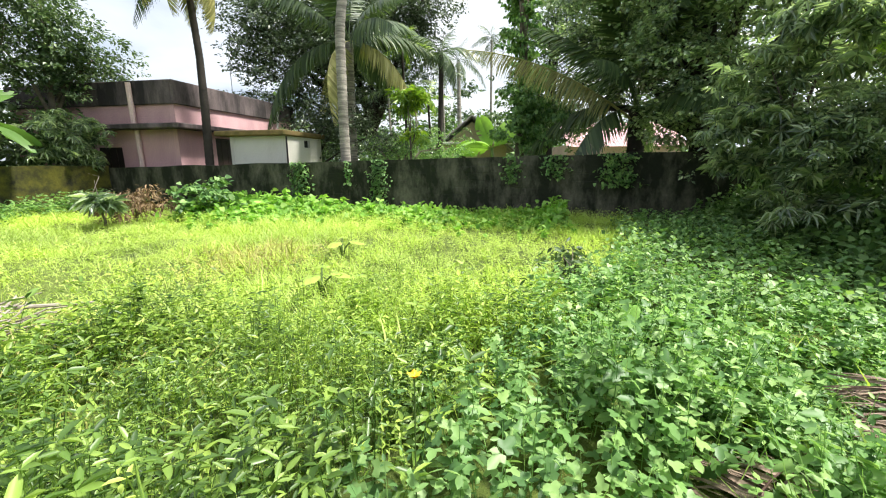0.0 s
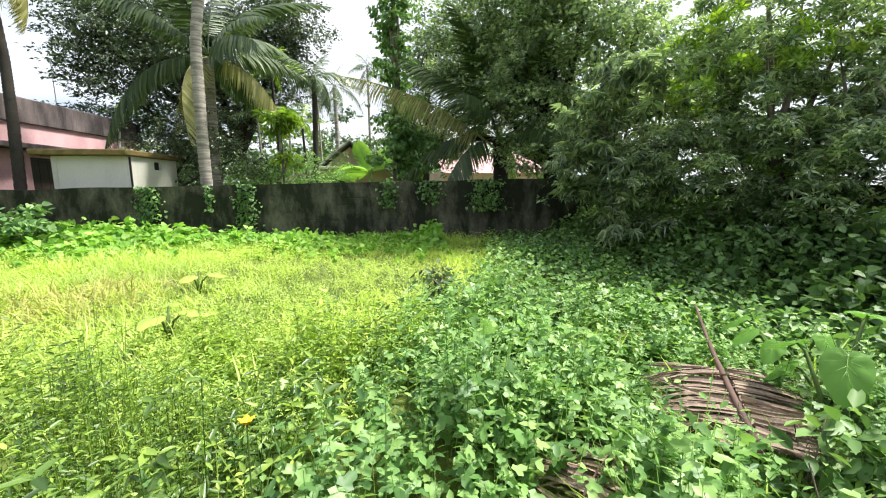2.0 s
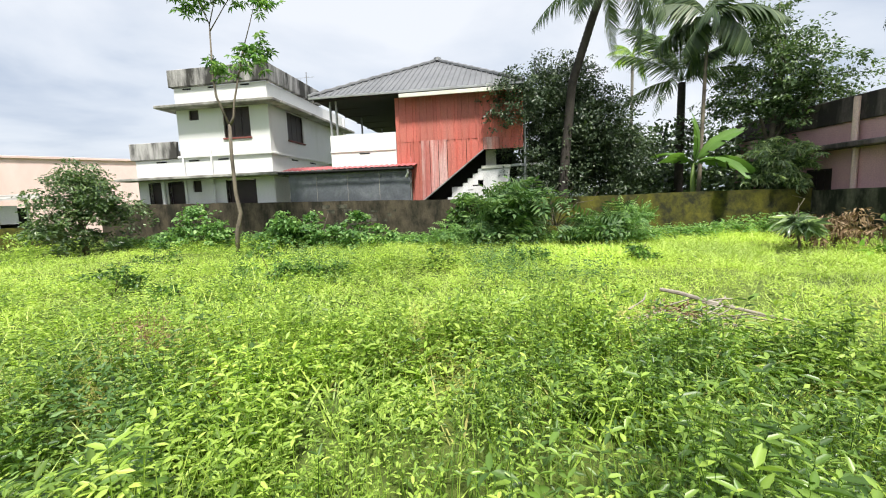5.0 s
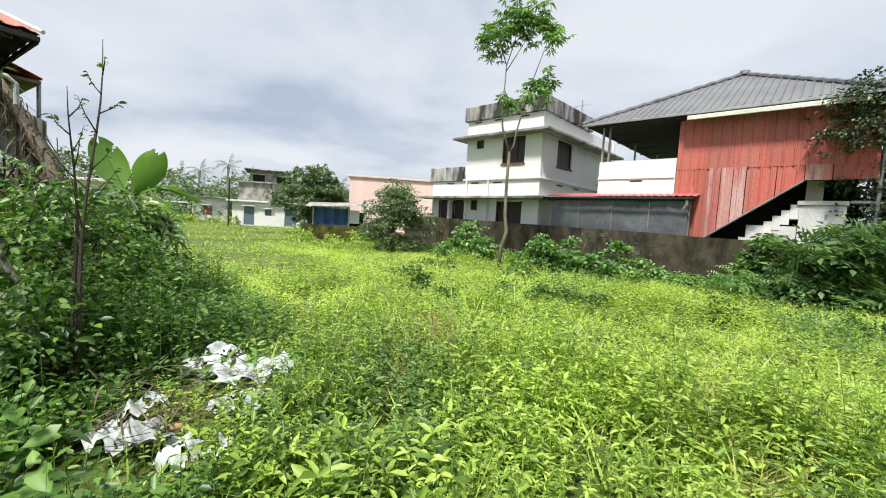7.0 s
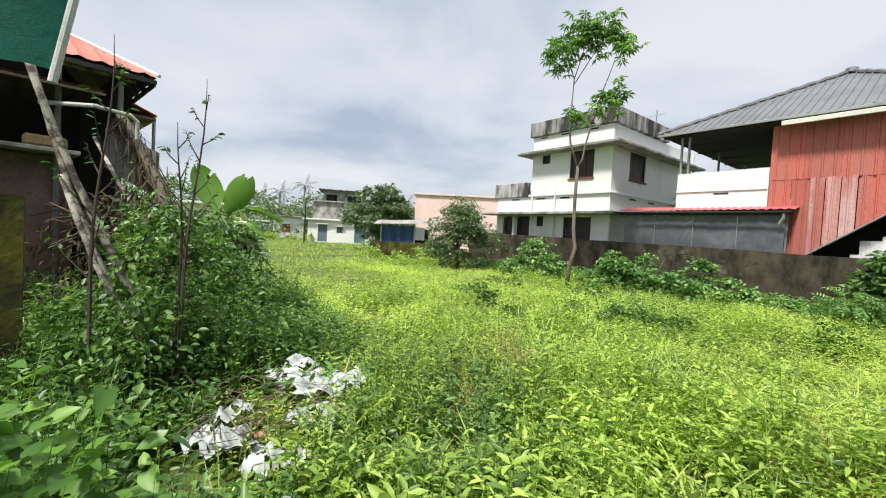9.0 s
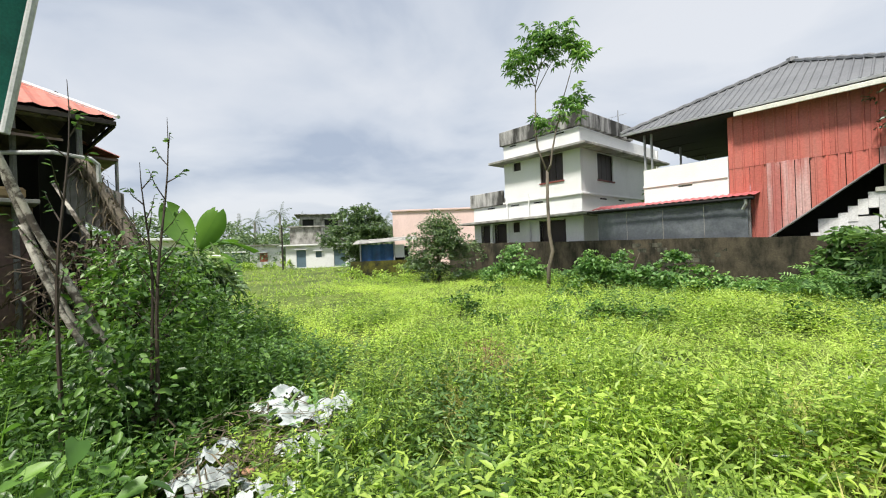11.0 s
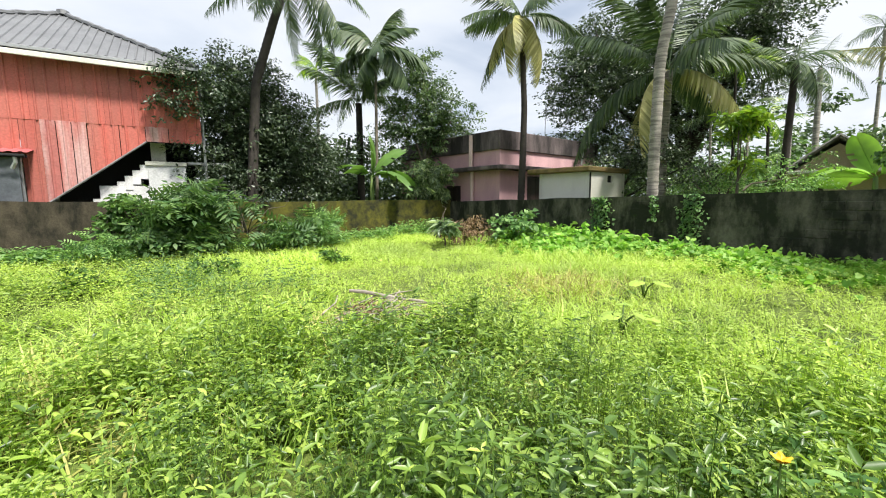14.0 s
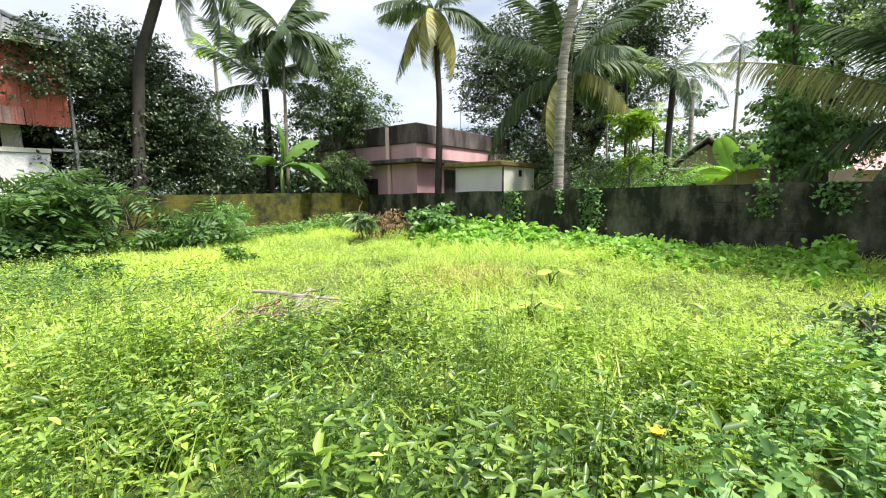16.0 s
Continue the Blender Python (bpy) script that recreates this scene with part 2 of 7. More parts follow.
M_WALLN = surface("blackened_wall_plaster", (0.085, 0.07, 0.046), (0.016, 0.015, 0.008), 0.95, 2.2, 24, (0.4, 0.6), streak=0.5, bump=0.9)
M_BLOCK = surface("laterite_block", (0.15, 0.142, 0.108), (0.017, 0.021, 0.011), 0.95, 2.0, 13, (0.33, 0.57), streak=0.5, bump=0.9, coord="Position")
M_MOSS = surface("mossy_block", (0.115, 0.11, 0.014), (0.022, 0.024, 0.01), 0.95, 2.2, 14, (0.38, 0.62), bump=0.8, coord="Position")
M_WOOD = surface("weathered_pole", (0.40, 0.36, 0.30), (0.13, 0.11, 0.09), 0.9, 5, 40, bump=0.4)
M_POLE = surface("lichened_pole", (0.46, 0.43, 0.37), (0.09, 0.075, 0.06), 0.9, 9, 40, (0.44, 0.56), bump=0.5)
M_BAG = surface("torn_white_plastic", (0.52, 0.56, 0.55), (0.26, 0.32, 0.26), 0.4, 5, 30, (0.46, 0.72), bump=0.4)
M_CARD = plain("wet_brown_waste", (0.42, 0.24, 0.14), 0.8)
M_YELLOW = plain("yellow_petal", (0.85, 0.48, 0.02), 0.5)
M_GREEN_P = plain("green_wall_paint", (0.12, 0.24, 0.2), 0.8)


def ground_material():
    m, nt, b = _mat("ground_soil_and_litter")
    n1 = _noise(nt, 0.35, 6, 0.6)
    n2 = _noise(nt, 9, 6, 0.7)
    c = _ramp(nt, n1.outputs[0], [(0.35, (0.07, 0.105, 0.02)), (0.5, (0.14, 0.20, 0.036)), (0.68, (0.22, 0.27, 0.06))])
    d = _ramp(nt, n2.outputs[0], [(0.3, (0.35, 0.35, 0.3)), (0.7, (1.1, 1.1, 1.0))])
    nt.links.new(_mixc(nt, c.outputs[0], d.outputs[0], 1.0, "MULTIPLY"), b.inputs["Base Color"])
    b.inputs["Roughness"].default_value = 1.0
    _bump(nt, b, n2.outputs[0], 0.8, 0.08)
    return m


M_GROUND = ground_material()


# ---- mesh helpers ----


def mesh_np(name, verts, faces):
    """A mesh from a vertex array and a list of face arrays (each m x k)."""
    me = bpy.data.meshes.new(name)
    verts = np.asarray(verts, dtype=np.float32)
    me.vertices.add(len(verts))
    me.vertices.foreach_set("co", verts.ravel())
    idx = np.concatenate([np.asarray(f, dtype=np.int32).ravel() for f in faces])
    sizes = np.concatenate([np.full(len(f), f.shape[1], dtype=np.int32) for f in faces])
    starts = np.concatenate([[0], np.cumsum(sizes)[:-1]]).astype(np.int32)
    me.loops.add(len(idx))
    me.loops.foreach_set("vertex_index", idx)
    me.polygons.add(len(sizes))
    me.polygons.foreach_set("loop_start", starts)
    me.update(calc_edges=True)
    return me


def place(tv, tf, P, A, N, S, W=None):
    """Copies of a small template (across, along, off) at points P, along A, facing N, of size S."""
    tv = np.asarray(tv, dtype=np.float64)
    side = np.cross(A, N)
    S = np.broadcast_to(S, (len(P),))[:, None, None]
    w = 1.0 if W is None else np.broadcast_to(W, (len(P),))[:, None, None]
    v = P[:, None, :] + S * (w * tv[None, :, 0:1] * side[:, None, :] + tv[None, :, 1:2] * A[:, None, :] + tv[None, :, 2:3] * N[:, None, :])
    off = (np.arange(len(P)) * len(tv))[:, None, None]
    fs = [(np.asarray(f)[None] + off).reshape(-1, len(f[0])) for f in tf]
    return v.reshape(-1, 3), fs


def frames(phi, theta, roll=0.0):
    """Unit axes along and facing for leaves that point at heading phi, raised by theta, turned by roll about themselves."""
    a = np.stack([np.cos(phi) * np.cos(theta), np.sin(phi) * np.cos(theta), np.sin(theta)], 1)
    n = np.stack([-np.cos(phi) * np.sin(theta), -np.sin(phi) * np.sin(theta), np.cos(theta)], 1)
    s = np.cross(a, n)
    r = np.broadcast_to(roll, phi.shape)[:, None]
    return a, n * np.cos(r) + s * np.sin(r)


class Batch:
    """Collects vertices and faces for one mesh."""

    def __init__(self):
        self.v, self.f, self.n = [], [], 0

    def add(self, v, fs):
        self.v.append(v)
        self.f += [f + self.n for f in fs]
        self.n += len(v)

    def mesh(self, name):
        return mesh_np(name, np.concatenate(self.v), self.f)


# leaf templates: across, along, off
OVATE = ([(0, 0, 0), (-0.24, 0.3, 0.06), (-0.2, 0.68, 0.03), (0, 1, -0.12), (0.2, 0.68, 0.03), (0.24, 0.3, 0.06)], [[(0, 1, 2, 3), (0, 3, 4, 5)]])
DIAMOND = ([(0, 0, 0), (-0.26, 0.45, 0.07), (0, 1, -0.1), (0.26, 0.45, 0.07)], [[(0, 1, 2), (0, 2, 3)]])
LANCE = ([(0, 0, 0), (-0.12, 0.4, 0.04), (0, 1, -0.18), (0.12, 0.4, 0.04)], [[(0, 1, 2), (0, 2, 3)]])
HEART = ([(0, 0, 0), (-0.3, -0.16, 0.02), (-0.46, 0.15, 0.05), (-0.32, 0.6, 0.02), (0, 1, -0.14), (0.32, 0.6, 0.02), (0.46, 0.15, 0.05), (0.3, -0.16, 0.02)], [[(0, 1, 2, 3), (0, 5, 6, 7)], [(0, 3, 4), (0, 4, 5)]])
LOBED = ([(0, 0, 0), (-0.34, -0.12, 0.03), (-0.55, 0.22, 0.0), (-0.26, 0.36, 0.05), (-0.3, 0.72, 0.0), (0, 1.05, -0.1), (0.3, 0.72, 0.0), (0.26, 0.36, 0.05), (0.55, 0.22, 0.0), (0.34, -0.12, 0.03)],
         [[(0, 1, 2), (0, 2, 3), (0, 3, 4), (0, 4, 5), (0, 5, 6), (0, 6, 7), (0, 7, 8), (0, 8, 9)]])
BLADE = ([(-0.022, 0, 0), (0.022, 0, 0), (-0.018, 0.55, -0.04), (0.018, 0.55, -0.04), (0, 1, -0.25)], [[(0, 1, 3, 2)], [(2, 3, 4)]])


def part(name, bm, material, parent, label="", smooth=False):
    """Links a bmesh (or a mesh) as one mesh object under a thing or a part."""
    if isinstance(bm, bpy.types.Mesh):
        me = bm
    else:
        me = bpy.data.meshes.new(name)
        bmesh.ops.recalc_face_normals(bm, faces=bm.faces)
        bm.to_mesh(me)
        bm.free()
    if smooth:
        me.polygons.foreach_set("use_smooth", np.ones(len(me.polygons), dtype=bool))
    if not me.materials:
        me.materials.append(material)
    ob = new(name, me)
    if parent is not None:
        ob.parent = parent
    if label:
        ob["label"] = label
    return ob


def thing(name, m, label, category, group="", kind=""):
    ob = new(name)
    ob.empty_display_size = 0.2
    ob.matrix_world = m
    return tagged(ob, label, category, group, kind)


def box(x0, y0, z0, x1, y1, z1, bevel=0.0, bm=None):
    bm2 = bmesh.new() if bm is None else bm
    vs = [bm2.verts.new((x, y, z)) for x in (x0, x1) for y in (y0, y1) for z in (z0, z1)]
    fs = [bm2.faces.new([vs[i] for i in q]) for q in ((0, 1, 3, 2), (4, 6, 7, 5), (0, 4, 5, 1), (2, 3, 7, 6), (0, 2, 6, 4), (1, 5, 7, 3))]
    if bevel:
        es = list({e for f in fs for e in f.edges})
        bmesh.ops.bevel(bm2, geom=es, offset=bevel, segments=1, affect="EDGES")
    return bm2


def tube(points, radii, sides=8, bm=None, cap=True):
    """A round bar through points, of the given radii."""
    b = bmesh.new() if bm is None else bm
    pts = [Vector(p) for p in points]
    rings = []
    for i, p in enumerate(pts):
        d = (pts[min(i + 1, len(pts) - 1)] - pts[max(i - 1, 0)]).normalized()
        u = d.cross(Vector((0.13, 0.97, 0.21))).normalized()
        w = d.cross(u)
        r = float(radii[i] if hasattr(radii, "__len__") else radii)
        rings.append([b.verts.new(p + r * (math.cos(2 * math.pi * k / sides) * u + math.sin(2 * math.pi * k / sides) * w)) for k in range(sides)])
    for a, c in zip(rings, rings[1:]):
        for k in range(sides):
            b.faces.new((a[k], a[(k + 1) % sides], c[(k + 1) % sides], c[k]))
    if cap:
        b.faces.new(rings[0][::-1])
        b.faces.new(rings[-1])
    return b


def wall_panel(length, height, thick, holes, x0=0.0, z0=0.0):
    """A wall along x, its outer face at y = 0 and its inner at y = thick, with openings (xa, za, xb, zb) through it."""
    xs = sorted({x0, x0 + length, *[h[0] for h in holes], *[h[2] for h in holes]})
    zs = sorted({z0, z0 + height, *[h[1] for h in holes], *[h[3] for h in holes]})
    solid = {}
    for i in range(len(xs) - 1):
        for j in range(len(zs) - 1):
            cx, cz = (xs[i] + xs[i + 1]) / 2, (zs[j] + zs[j + 1]) / 2
            solid[i, j] = not any(a < cx < c and b < cz < d for a, b, c, d in holes)
    bm = bmesh.new()
    cache = {}

    def v(i, y, j):
        if (i, y, j) not in cache:
            cache[i, y, j] = bm.verts.new((xs[i], y, zs[j]))
        return cache[i, y, j]

    for (i, j), s in solid.items():
        if not s:
            continue
        for y in (0, thick):
            bm.faces.new((v(i, y, j), v(i + 1, y, j), v(i + 1, y, j + 1), v(i, y, j + 1)))
        for di, dj, a, c in ((-1, 0, (i, j), (i, j + 1)), (1, 0, (i + 1, j), (i + 1, j + 1)), (0, -1, (i, j), (i + 1, j)), (0, 1, (i, j + 1), (i + 1, j + 1))):
            if not solid.get((i + di, j + dj), False):
                bm.faces.new((v(a[0], 0, a[1]), v(c[0], 0, c[1]), v(c[0], thick, c[1]), v(a[0], thick, a[1])))
    return bm


def corrugated(width, height_at, x0, pitch=0.2, depth=0.03, base=0.0, y=0.0, top=None):
    """A profiled sheet along x: flat pans with raised ribs; height_at(x) gives its lower edge, top(x) its upper edge."""
    bm = bmesh.new()
    xs, ys = [], []
    n = max(1, round(width / pitch))
    for i in range(n):
        a = x0 + i * width / n
        w = width / n
        for f, q in ((0.0, 0), (0.38, 0), (0.44, 1), (0.56, 1), (0.62, 0)):
            xs.append(a + f * w)
            ys.append(y - q * depth)
    xs.append(x0 + width)
    ys.append(y)
    lo = [bm.verts.new((x, q, height_at(x))) for x, q in zip(xs, ys)]
    hi = [bm.verts.new((x, q, top(x))) for x, q in zip(xs, ys)]
    for i in range(len(xs) - 1):
        bm.faces.new((lo[i], lo[i + 1], hi[i + 1], hi[i]))
    return bm


def crown_mesh(name, lobes, count, size, template=DIAMOND, per=14, seed=1, spread=0.35, droop=0.2, w=1.0, sprays=7):
    """Leaves in sprays, the sprays in flattened clumps, the clumps over and through the lobes (x, y, z, rx, ry, rz)."""
    g = np.random.default_rng(seed)
    lobes = np.array(lobes, dtype=float)
    vol = (lobes[:, 3] * lobes[:, 4] * lobes[:, 5]) ** 0.8
    m = max(1, count // (per * sprays))
    k = g.choice(len(lobes), m, p=vol / vol.sum())
    d = g.normal(size=(m, 3))
    d /= np.linalg.norm(d, axis=1)[:, None]
    r = g.uniform(0.12, 1.15, m) ** 0.5
    c0 = lobes[k, :3] + d * r[:, None] * lobes[k, 3:6]
    ext = np.minimum(spread * 2.4, 0.55 * lobes[k, 3:6].min(axis=1))
    off = g.normal(size=(m * sprays, 3)) * np.repeat(ext, sprays)[:, None] * np.array([0.8, 0.8, 0.34])
    off[:, 2] -= 0.35 * (off[:, 0] ** 2 + off[:, 1] ** 2) / np.maximum(np.repeat(ext, sprays), 0.05)
    c = np.repeat(c0, sprays, 0) + off
    d = np.repeat(d, sprays, 0) * 0.5 + off / (np.linalg.norm(off, axis=1)[:, None] + 1e-6)
    n = m * sprays
    P = np.repeat(c, per, 0) + g.normal(size=(n * per, 3)) * spread * 0.62 * np.array([1, 1, 0.5])
    out = P - np.repeat(c, per, 0)
    head = np.arctan2(out[:, 1] + np.repeat(d[:, 1], per) * spread * 0.6, out[:, 0] + np.repeat(d[:, 0], per) * spread * 0.6) + g.normal(size=n * per) * 0.5
    th = g.normal(size=n * per) * 0.4 - droop + np.repeat(g.normal(size=n) * 0.3, per)
    A, N = frames(head, th, g.normal(size=n * per) * 0.6)
    S = size * g.uniform(0.6, 1.3, n * per)
    v, f = place(template[0], template[1], P, A, N, S, w)
    return mesh_np(name, v, f)

# ---- ground ----


def gz(x, y):
    """Height of the soil."""
    r = np.clip((np.hypot(x, y) - 1.0) / 1.5, 0, 1)
    m = 0.16 * np.exp(-((x - 2.6) ** 2 + (y - 3.1) ** 2) / 1.4) + 0.14 * np.exp(-((x - 3.2) ** 2 + (y + 0.4) ** 2) / 1.2) + 0.12 * np.exp(-((x + 1.6) ** 2 + (y - 4.2) ** 2) / 1.6)
    return r * (m + 0.05 * np.sin(x * 0.7 + 1.3) * np.sin(y * 0.6) + 0.05 * np.sin(x * 1.9 + y * 1.3) * np.sin(y * 2.3 - x * 0.8 + 1))


def build_ground():
    r = np.concatenate([np.linspace(0.0, 30, 61)[1:], np.geomspace(32, 3000, 26)])
    a = np.linspace(0, 2 * np.pi, 97)[:-1]
    rr, aa = np.meshgrid(r, a, indexing="ij")
    x, y = rr * np.cos(aa), rr * np.sin(aa)
    v = np.stack([x, y, gz(x, y) * np.clip(2 - rr / 40, 0, 1)], -1).reshape(-1, 3)
    v = np.concatenate([v, [[0, 0, 0]]])
    i, j = np.meshgrid(np.arange(len(r) - 1), np.arange(96), indexing="ij")
    k = (j + 1) % 96
    q = np.stack([i * 96 + j, (i + 1) * 96 + j, (i + 1) * 96 + k, i * 96 + k], -1).reshape(-1, 4)
    jj = np.arange(96)
    t = np.stack([np.full(96, len(v) - 1), jj, (jj + 1) % 96], -1)
    me = mesh_np("ground", v, [q, t])
    ob = part("ground", me, M_GROUND, None, smooth=True)
    tagged(ob, "overgrown soil of an empty plot, mostly hidden by weeds", "ground", kind="structure")


build_ground()


# ---- compound walls ----
def compound_wall(name, p0, p1, h, label, mat, h_end=None):
    """A plastered wall from p0 to p1, its top running from height h to h_end."""
    a, b = Vector((*p0, 0)), Vector((*p1, 0))
    d = b - a
    m = Matrix.Translation(a) @ Matrix.Rotation(math.atan2(d.y, d.x), 4, "Z")
    w = thing(name, m, label, "wall", kind="structure")
    L = d.length
    n = max(2, int(L / 0.35))
    bm = bmesh.new()
    rows = [-0.2, 0.3, 0.7, 1.05, h - 0.12, h]
    grid = {}
    for i in range(n + 1):
        x = L * i / n
        rise = ((h if h_end is None else h_end) - h) * i / n
        for j, z in enumerate(rows):
            z = z + rise if j > 3 else z
            for s in (0, 1):
                o = 0.018 * noise.noise((x * 1.1, z * 1.7, s * 5 + h * 3))
                grid[i, j, s] = bm.verts.new((x, s * 0.2 + o, z + (0.035 * noise.noise((x * 0.7, 3.1, h * 7)) if j == len(rows) - 1 else 0)))
    for i in range(n):
        for j in range(len(rows) - 1):
            for s in (0, 1):
                bm.faces.new((grid[i, j, s], grid[i + 1, j, s], grid[i + 1, j + 1, s], grid[i, j + 1, s]))
        t = len(rows) - 1
        bm.faces.new((grid[i, t, 0], grid[i + 1, t, 0], grid[i + 1, t, 1], grid[i, t, 1]))
    for i in (0, n):
        for j in range(len(rows) - 1):
            bm.faces.new((grid[i, j, 0], grid[i, j + 1, 0], grid[i, j + 1, 1], grid[i, j, 1]))
    part("wall_body", bm, mat, w)
    return w


WALL_W = compound_wall("wall_northwest", (-15.2, 18.74), (2.0, 14.9), 1.9, "blackened plaster compound wall with mossy stains", M_WALLN, 1.56)
compound_wall("wall_north", (2.02, 14.9), (13.3, 14.7), 1.54, "compound wall covered with yellow-green moss", M_MOSS)
WALL_E = compound_wall("wall_east", (13.3, 14.9), (12.1, -6.2), 1.44, "dark weather-stained block compound wall with creepers", M_WALL, 1.84)
compound_wall("wall_south", (12.1, -6.3), (-3.0, -6.6), 1.6, "compound wall buried under creepers and shrubs", M_WALL)


# ---- houses ----
def window(parent, x0, z0, x1, z1, y=0.0, bars=2, sill=True, pane=M_SHUT, frame_mat=M_SHUT):
    """A shuttered window set into an opening; local x along the wall, y into the house."""
    w = new("window")
    w.parent = parent
    f = bmesh.new()
    t = 0.06
    box(x0, y + 0.06, z0, x0 + t, y + 0.13, z1, 0, f)
    box(x1 - t, y + 0.06, z0, x1, y + 0.13, z1, 0, f)
    box(x0 + t, y + 0.06, z0, x1 - t, y + 0.13, z0 + t, 0, f)
    box(x0 + t, y + 0.06, z1 - t, x1 - t, y + 0.13, z1, 0, f)
    part("window_frame", f, frame_mat, w)
    n = bars + 1
    for i in range(n):
        a = x0 + t + (x1 - x0 - 2 * t) * i / n
        b = x0 + t + (x1 - x0 - 2 * t) * (i + 1) / n
        s = bmesh.new()
        box(a + 0.01, y + 0.09, z0 + t, b - 0.01, y + 0.115, z1 - t, 0.006, s)
        part("shutter", s, pane, w)
    if sill:
        part("sill", box(x0 - 0.05, y - 0.06, z0 - 0.07, x1 + 0.05, y + 0.05, z0 - 0.004, 0.01), M_SILL, w)
    return w


def white_house():
    h = thing("white_house", pose(-6.85, 17.7, 0, 0, 0, -9), "two-storey white house with black-stained flat parapets", "house")
    # ground floor
    front = wall_panel(6.55, 3.75, 0.2, [(-5.97, 0.1, -5.43, 2.8), (-4.99, 0.1, -4.33, 2.8), (-3.84, 2.3, -3.42, 2.8), (-2.17, 0.4, -0.89, 2.74)], -6.55, 0)
    part("front_wall", front, M_WHITE, h)
    side = wall_panel(8.0, 3.75, 0.2, [], 0, 0)
    s = part("side_wall", side, M_WHITE, h)
    s.matrix_local = pose(0, 0.202, 0, 0, 0, 90)
    up = wall_panel(4.27, 2.95, 0.2, [(-2.09, 4.52, -0.86, 5.76), (-3.68, 5.34, -3.22, 5.76)], -4.27, 3.75)
    part("upper_front_wall", up, M_WHITE, h)
    us = wall_panel(7.8, 2.95, 0.2, [(1.26, 4.53, 2.76, 5.76)], 0, 3.75)
    s = part("upper_side_wall", us, M_WHITE, h)
    s.matrix_local = pose(0, 0.202, 0, 0, 0, 90)
    part("left_wall", box(-4.27, 0.21, 3.76, -4.07, 8, 6.7), M_WHITE, h)
    part("lower_left_wall", box(-6.55, 0.21, 0, -6.35, 8, 3.75), M_WHITE, h)
    part("back_wall", box(-6.55, 8.21, 0, 0, 8.4, 6.7), M_WHITE, h)
    part("floor_slab", box(-6.34, 0.21, 3.5, -0.21, 8.2, 3.7), M_EAVE, h)
    part("ceiling_slab", box(-4.06, 0.21, 6.3, -0.21, 8.2, 6.5), M_EAVE, h)
    part("belt_ledge", box(-4.37, -0.10, 3.76, 0.08, -0.003, 3.86, 0.02), M_WHITE, h)
    part("belt_ledge", box(0.003, 0.0, 3.76, 0.1, 8.0, 3.86, 0.02), M_WHITE, h)
    part("lower_eave", box(-7.0, -0.75, 2.84, 0.55, -0.003, 2.96, 0.02), M_EAVE, h)
    part("lower_eave", box(0.003, 0.0, 2.84, 0.55, 3.2, 2.96, 0.02), M_EAVE, h)
    part("upper_eave", box(-4.8, -0.62, 5.78, 0.58, -0.003, 5.9, 0.02), M_EAVE, h)
    part("upper_eave", box(0.003, 0.0, 5.78, 0.62, 8.3, 5.9, 0.02), M_EAVE, h)
    part("upper_eave", box(-4.8, 0.0, 5.78, -4.273, 8.3, 5.9, 0.02), M_EAVE, h)
    part("parapet", box(-4.42, -0.14, 6.72, 0.16, 0.06, 7.42, 0.02), M_STAIN, h, "parapet streaked black by rain")
    part("parapet", box(-0.04, 0.07, 6.72, 0.16, 4.85, 7.42, 0.02), M_STAIN, h, "parapet streaked black by rain")
    part("parapet", box(-4.42, 0.07, 6.72, -4.24, 4.85, 7.42, 0.02), M_STAIN, h, "parapet streaked black by rain")
    part("parapet", box(-4.23, 4.67, 6.72, -0.05, 4.85, 7.42, 0.02), M_STAIN, h, "parapet streaked black by rain")
    part("terrace_parapet", box(-6.72, -0.1, 3.77, -4.39, 0.08, 4.5, 0.02), M_STAIN, h, "low terrace parapet streaked black")
    part("terrace_parapet", box(-6.72, 0.09, 3.77, -6.55, 8.2, 4.5, 0.02), M_STAIN, h)
    for x in (-0.9, -2.4, -3.6):
        part("drain_slot", box(x - 0.25, -0.012, 6.6, x + 0.15, 0.02, 6.66), M_DARK, h)
    for x in (-2.2, -3.6, -5.2):
        part("drain_slot", box(x - 0.3, -0.012, 3.62, x + 0.2, 0.02, 3.68), M_DARK, h)
    for y in (1.6, 3.4):
        part("drain_slot", box(-0.02, y, 3.62, 0.012, y + 0.6, 3.68), M_DARK, h)
    window(h, -2.09, 4.52, -0.86, 5.76)
    window(h, -3.68, 5.34, -3.22, 5.76, bars=0, sill=False)
    window(h, -3.84, 2.3, -3.42, 2.8, bars=0, sill=False)
    w = window(h, 1.26, 4.53, 2.76, 5.76)
    w.matrix_local = pose(0, 0.202, 0, 0, 0, 90)
    for a, b, z0, nm in ((-5.97, -5.43, 0.1, "door"), (-4.99, -4.33, 0.1, "door"), (-2.17, -0.89, 0.4, "shutter_door")):
        d = part(nm, box(a + 0.002, 0.1, z0, b - 0.002, 0.15, 2.73, 0.01), M_SHUT, h)
        part("door_frame", box(a - 0.06, -0.02, z0, a, 0.09, 2.76), M_SHUT, d)
        part("door_frame", box(b, -0.02, z0, b + 0.06, 0.09, 2.76), M_SHUT, d)
    for x in (-5.2, -2.75, -4.1):
        part("pillar" if x < -5 else "drain_pipe", tube([(x, -0.1, 0), (x, -0.1, 4.1 if x > -5 else 2.83)], 0.04 if x > -5 else 0.09, 8), M_WHITE, h)
    part("drain_pipe", tube([(0.18, -0.3, 2.83), (0.16, -0.22, 2.6), (0.08, -0.1, 2.3), (0.08, -0.1, 0)], 0.045, 8), M_WHITE, h)
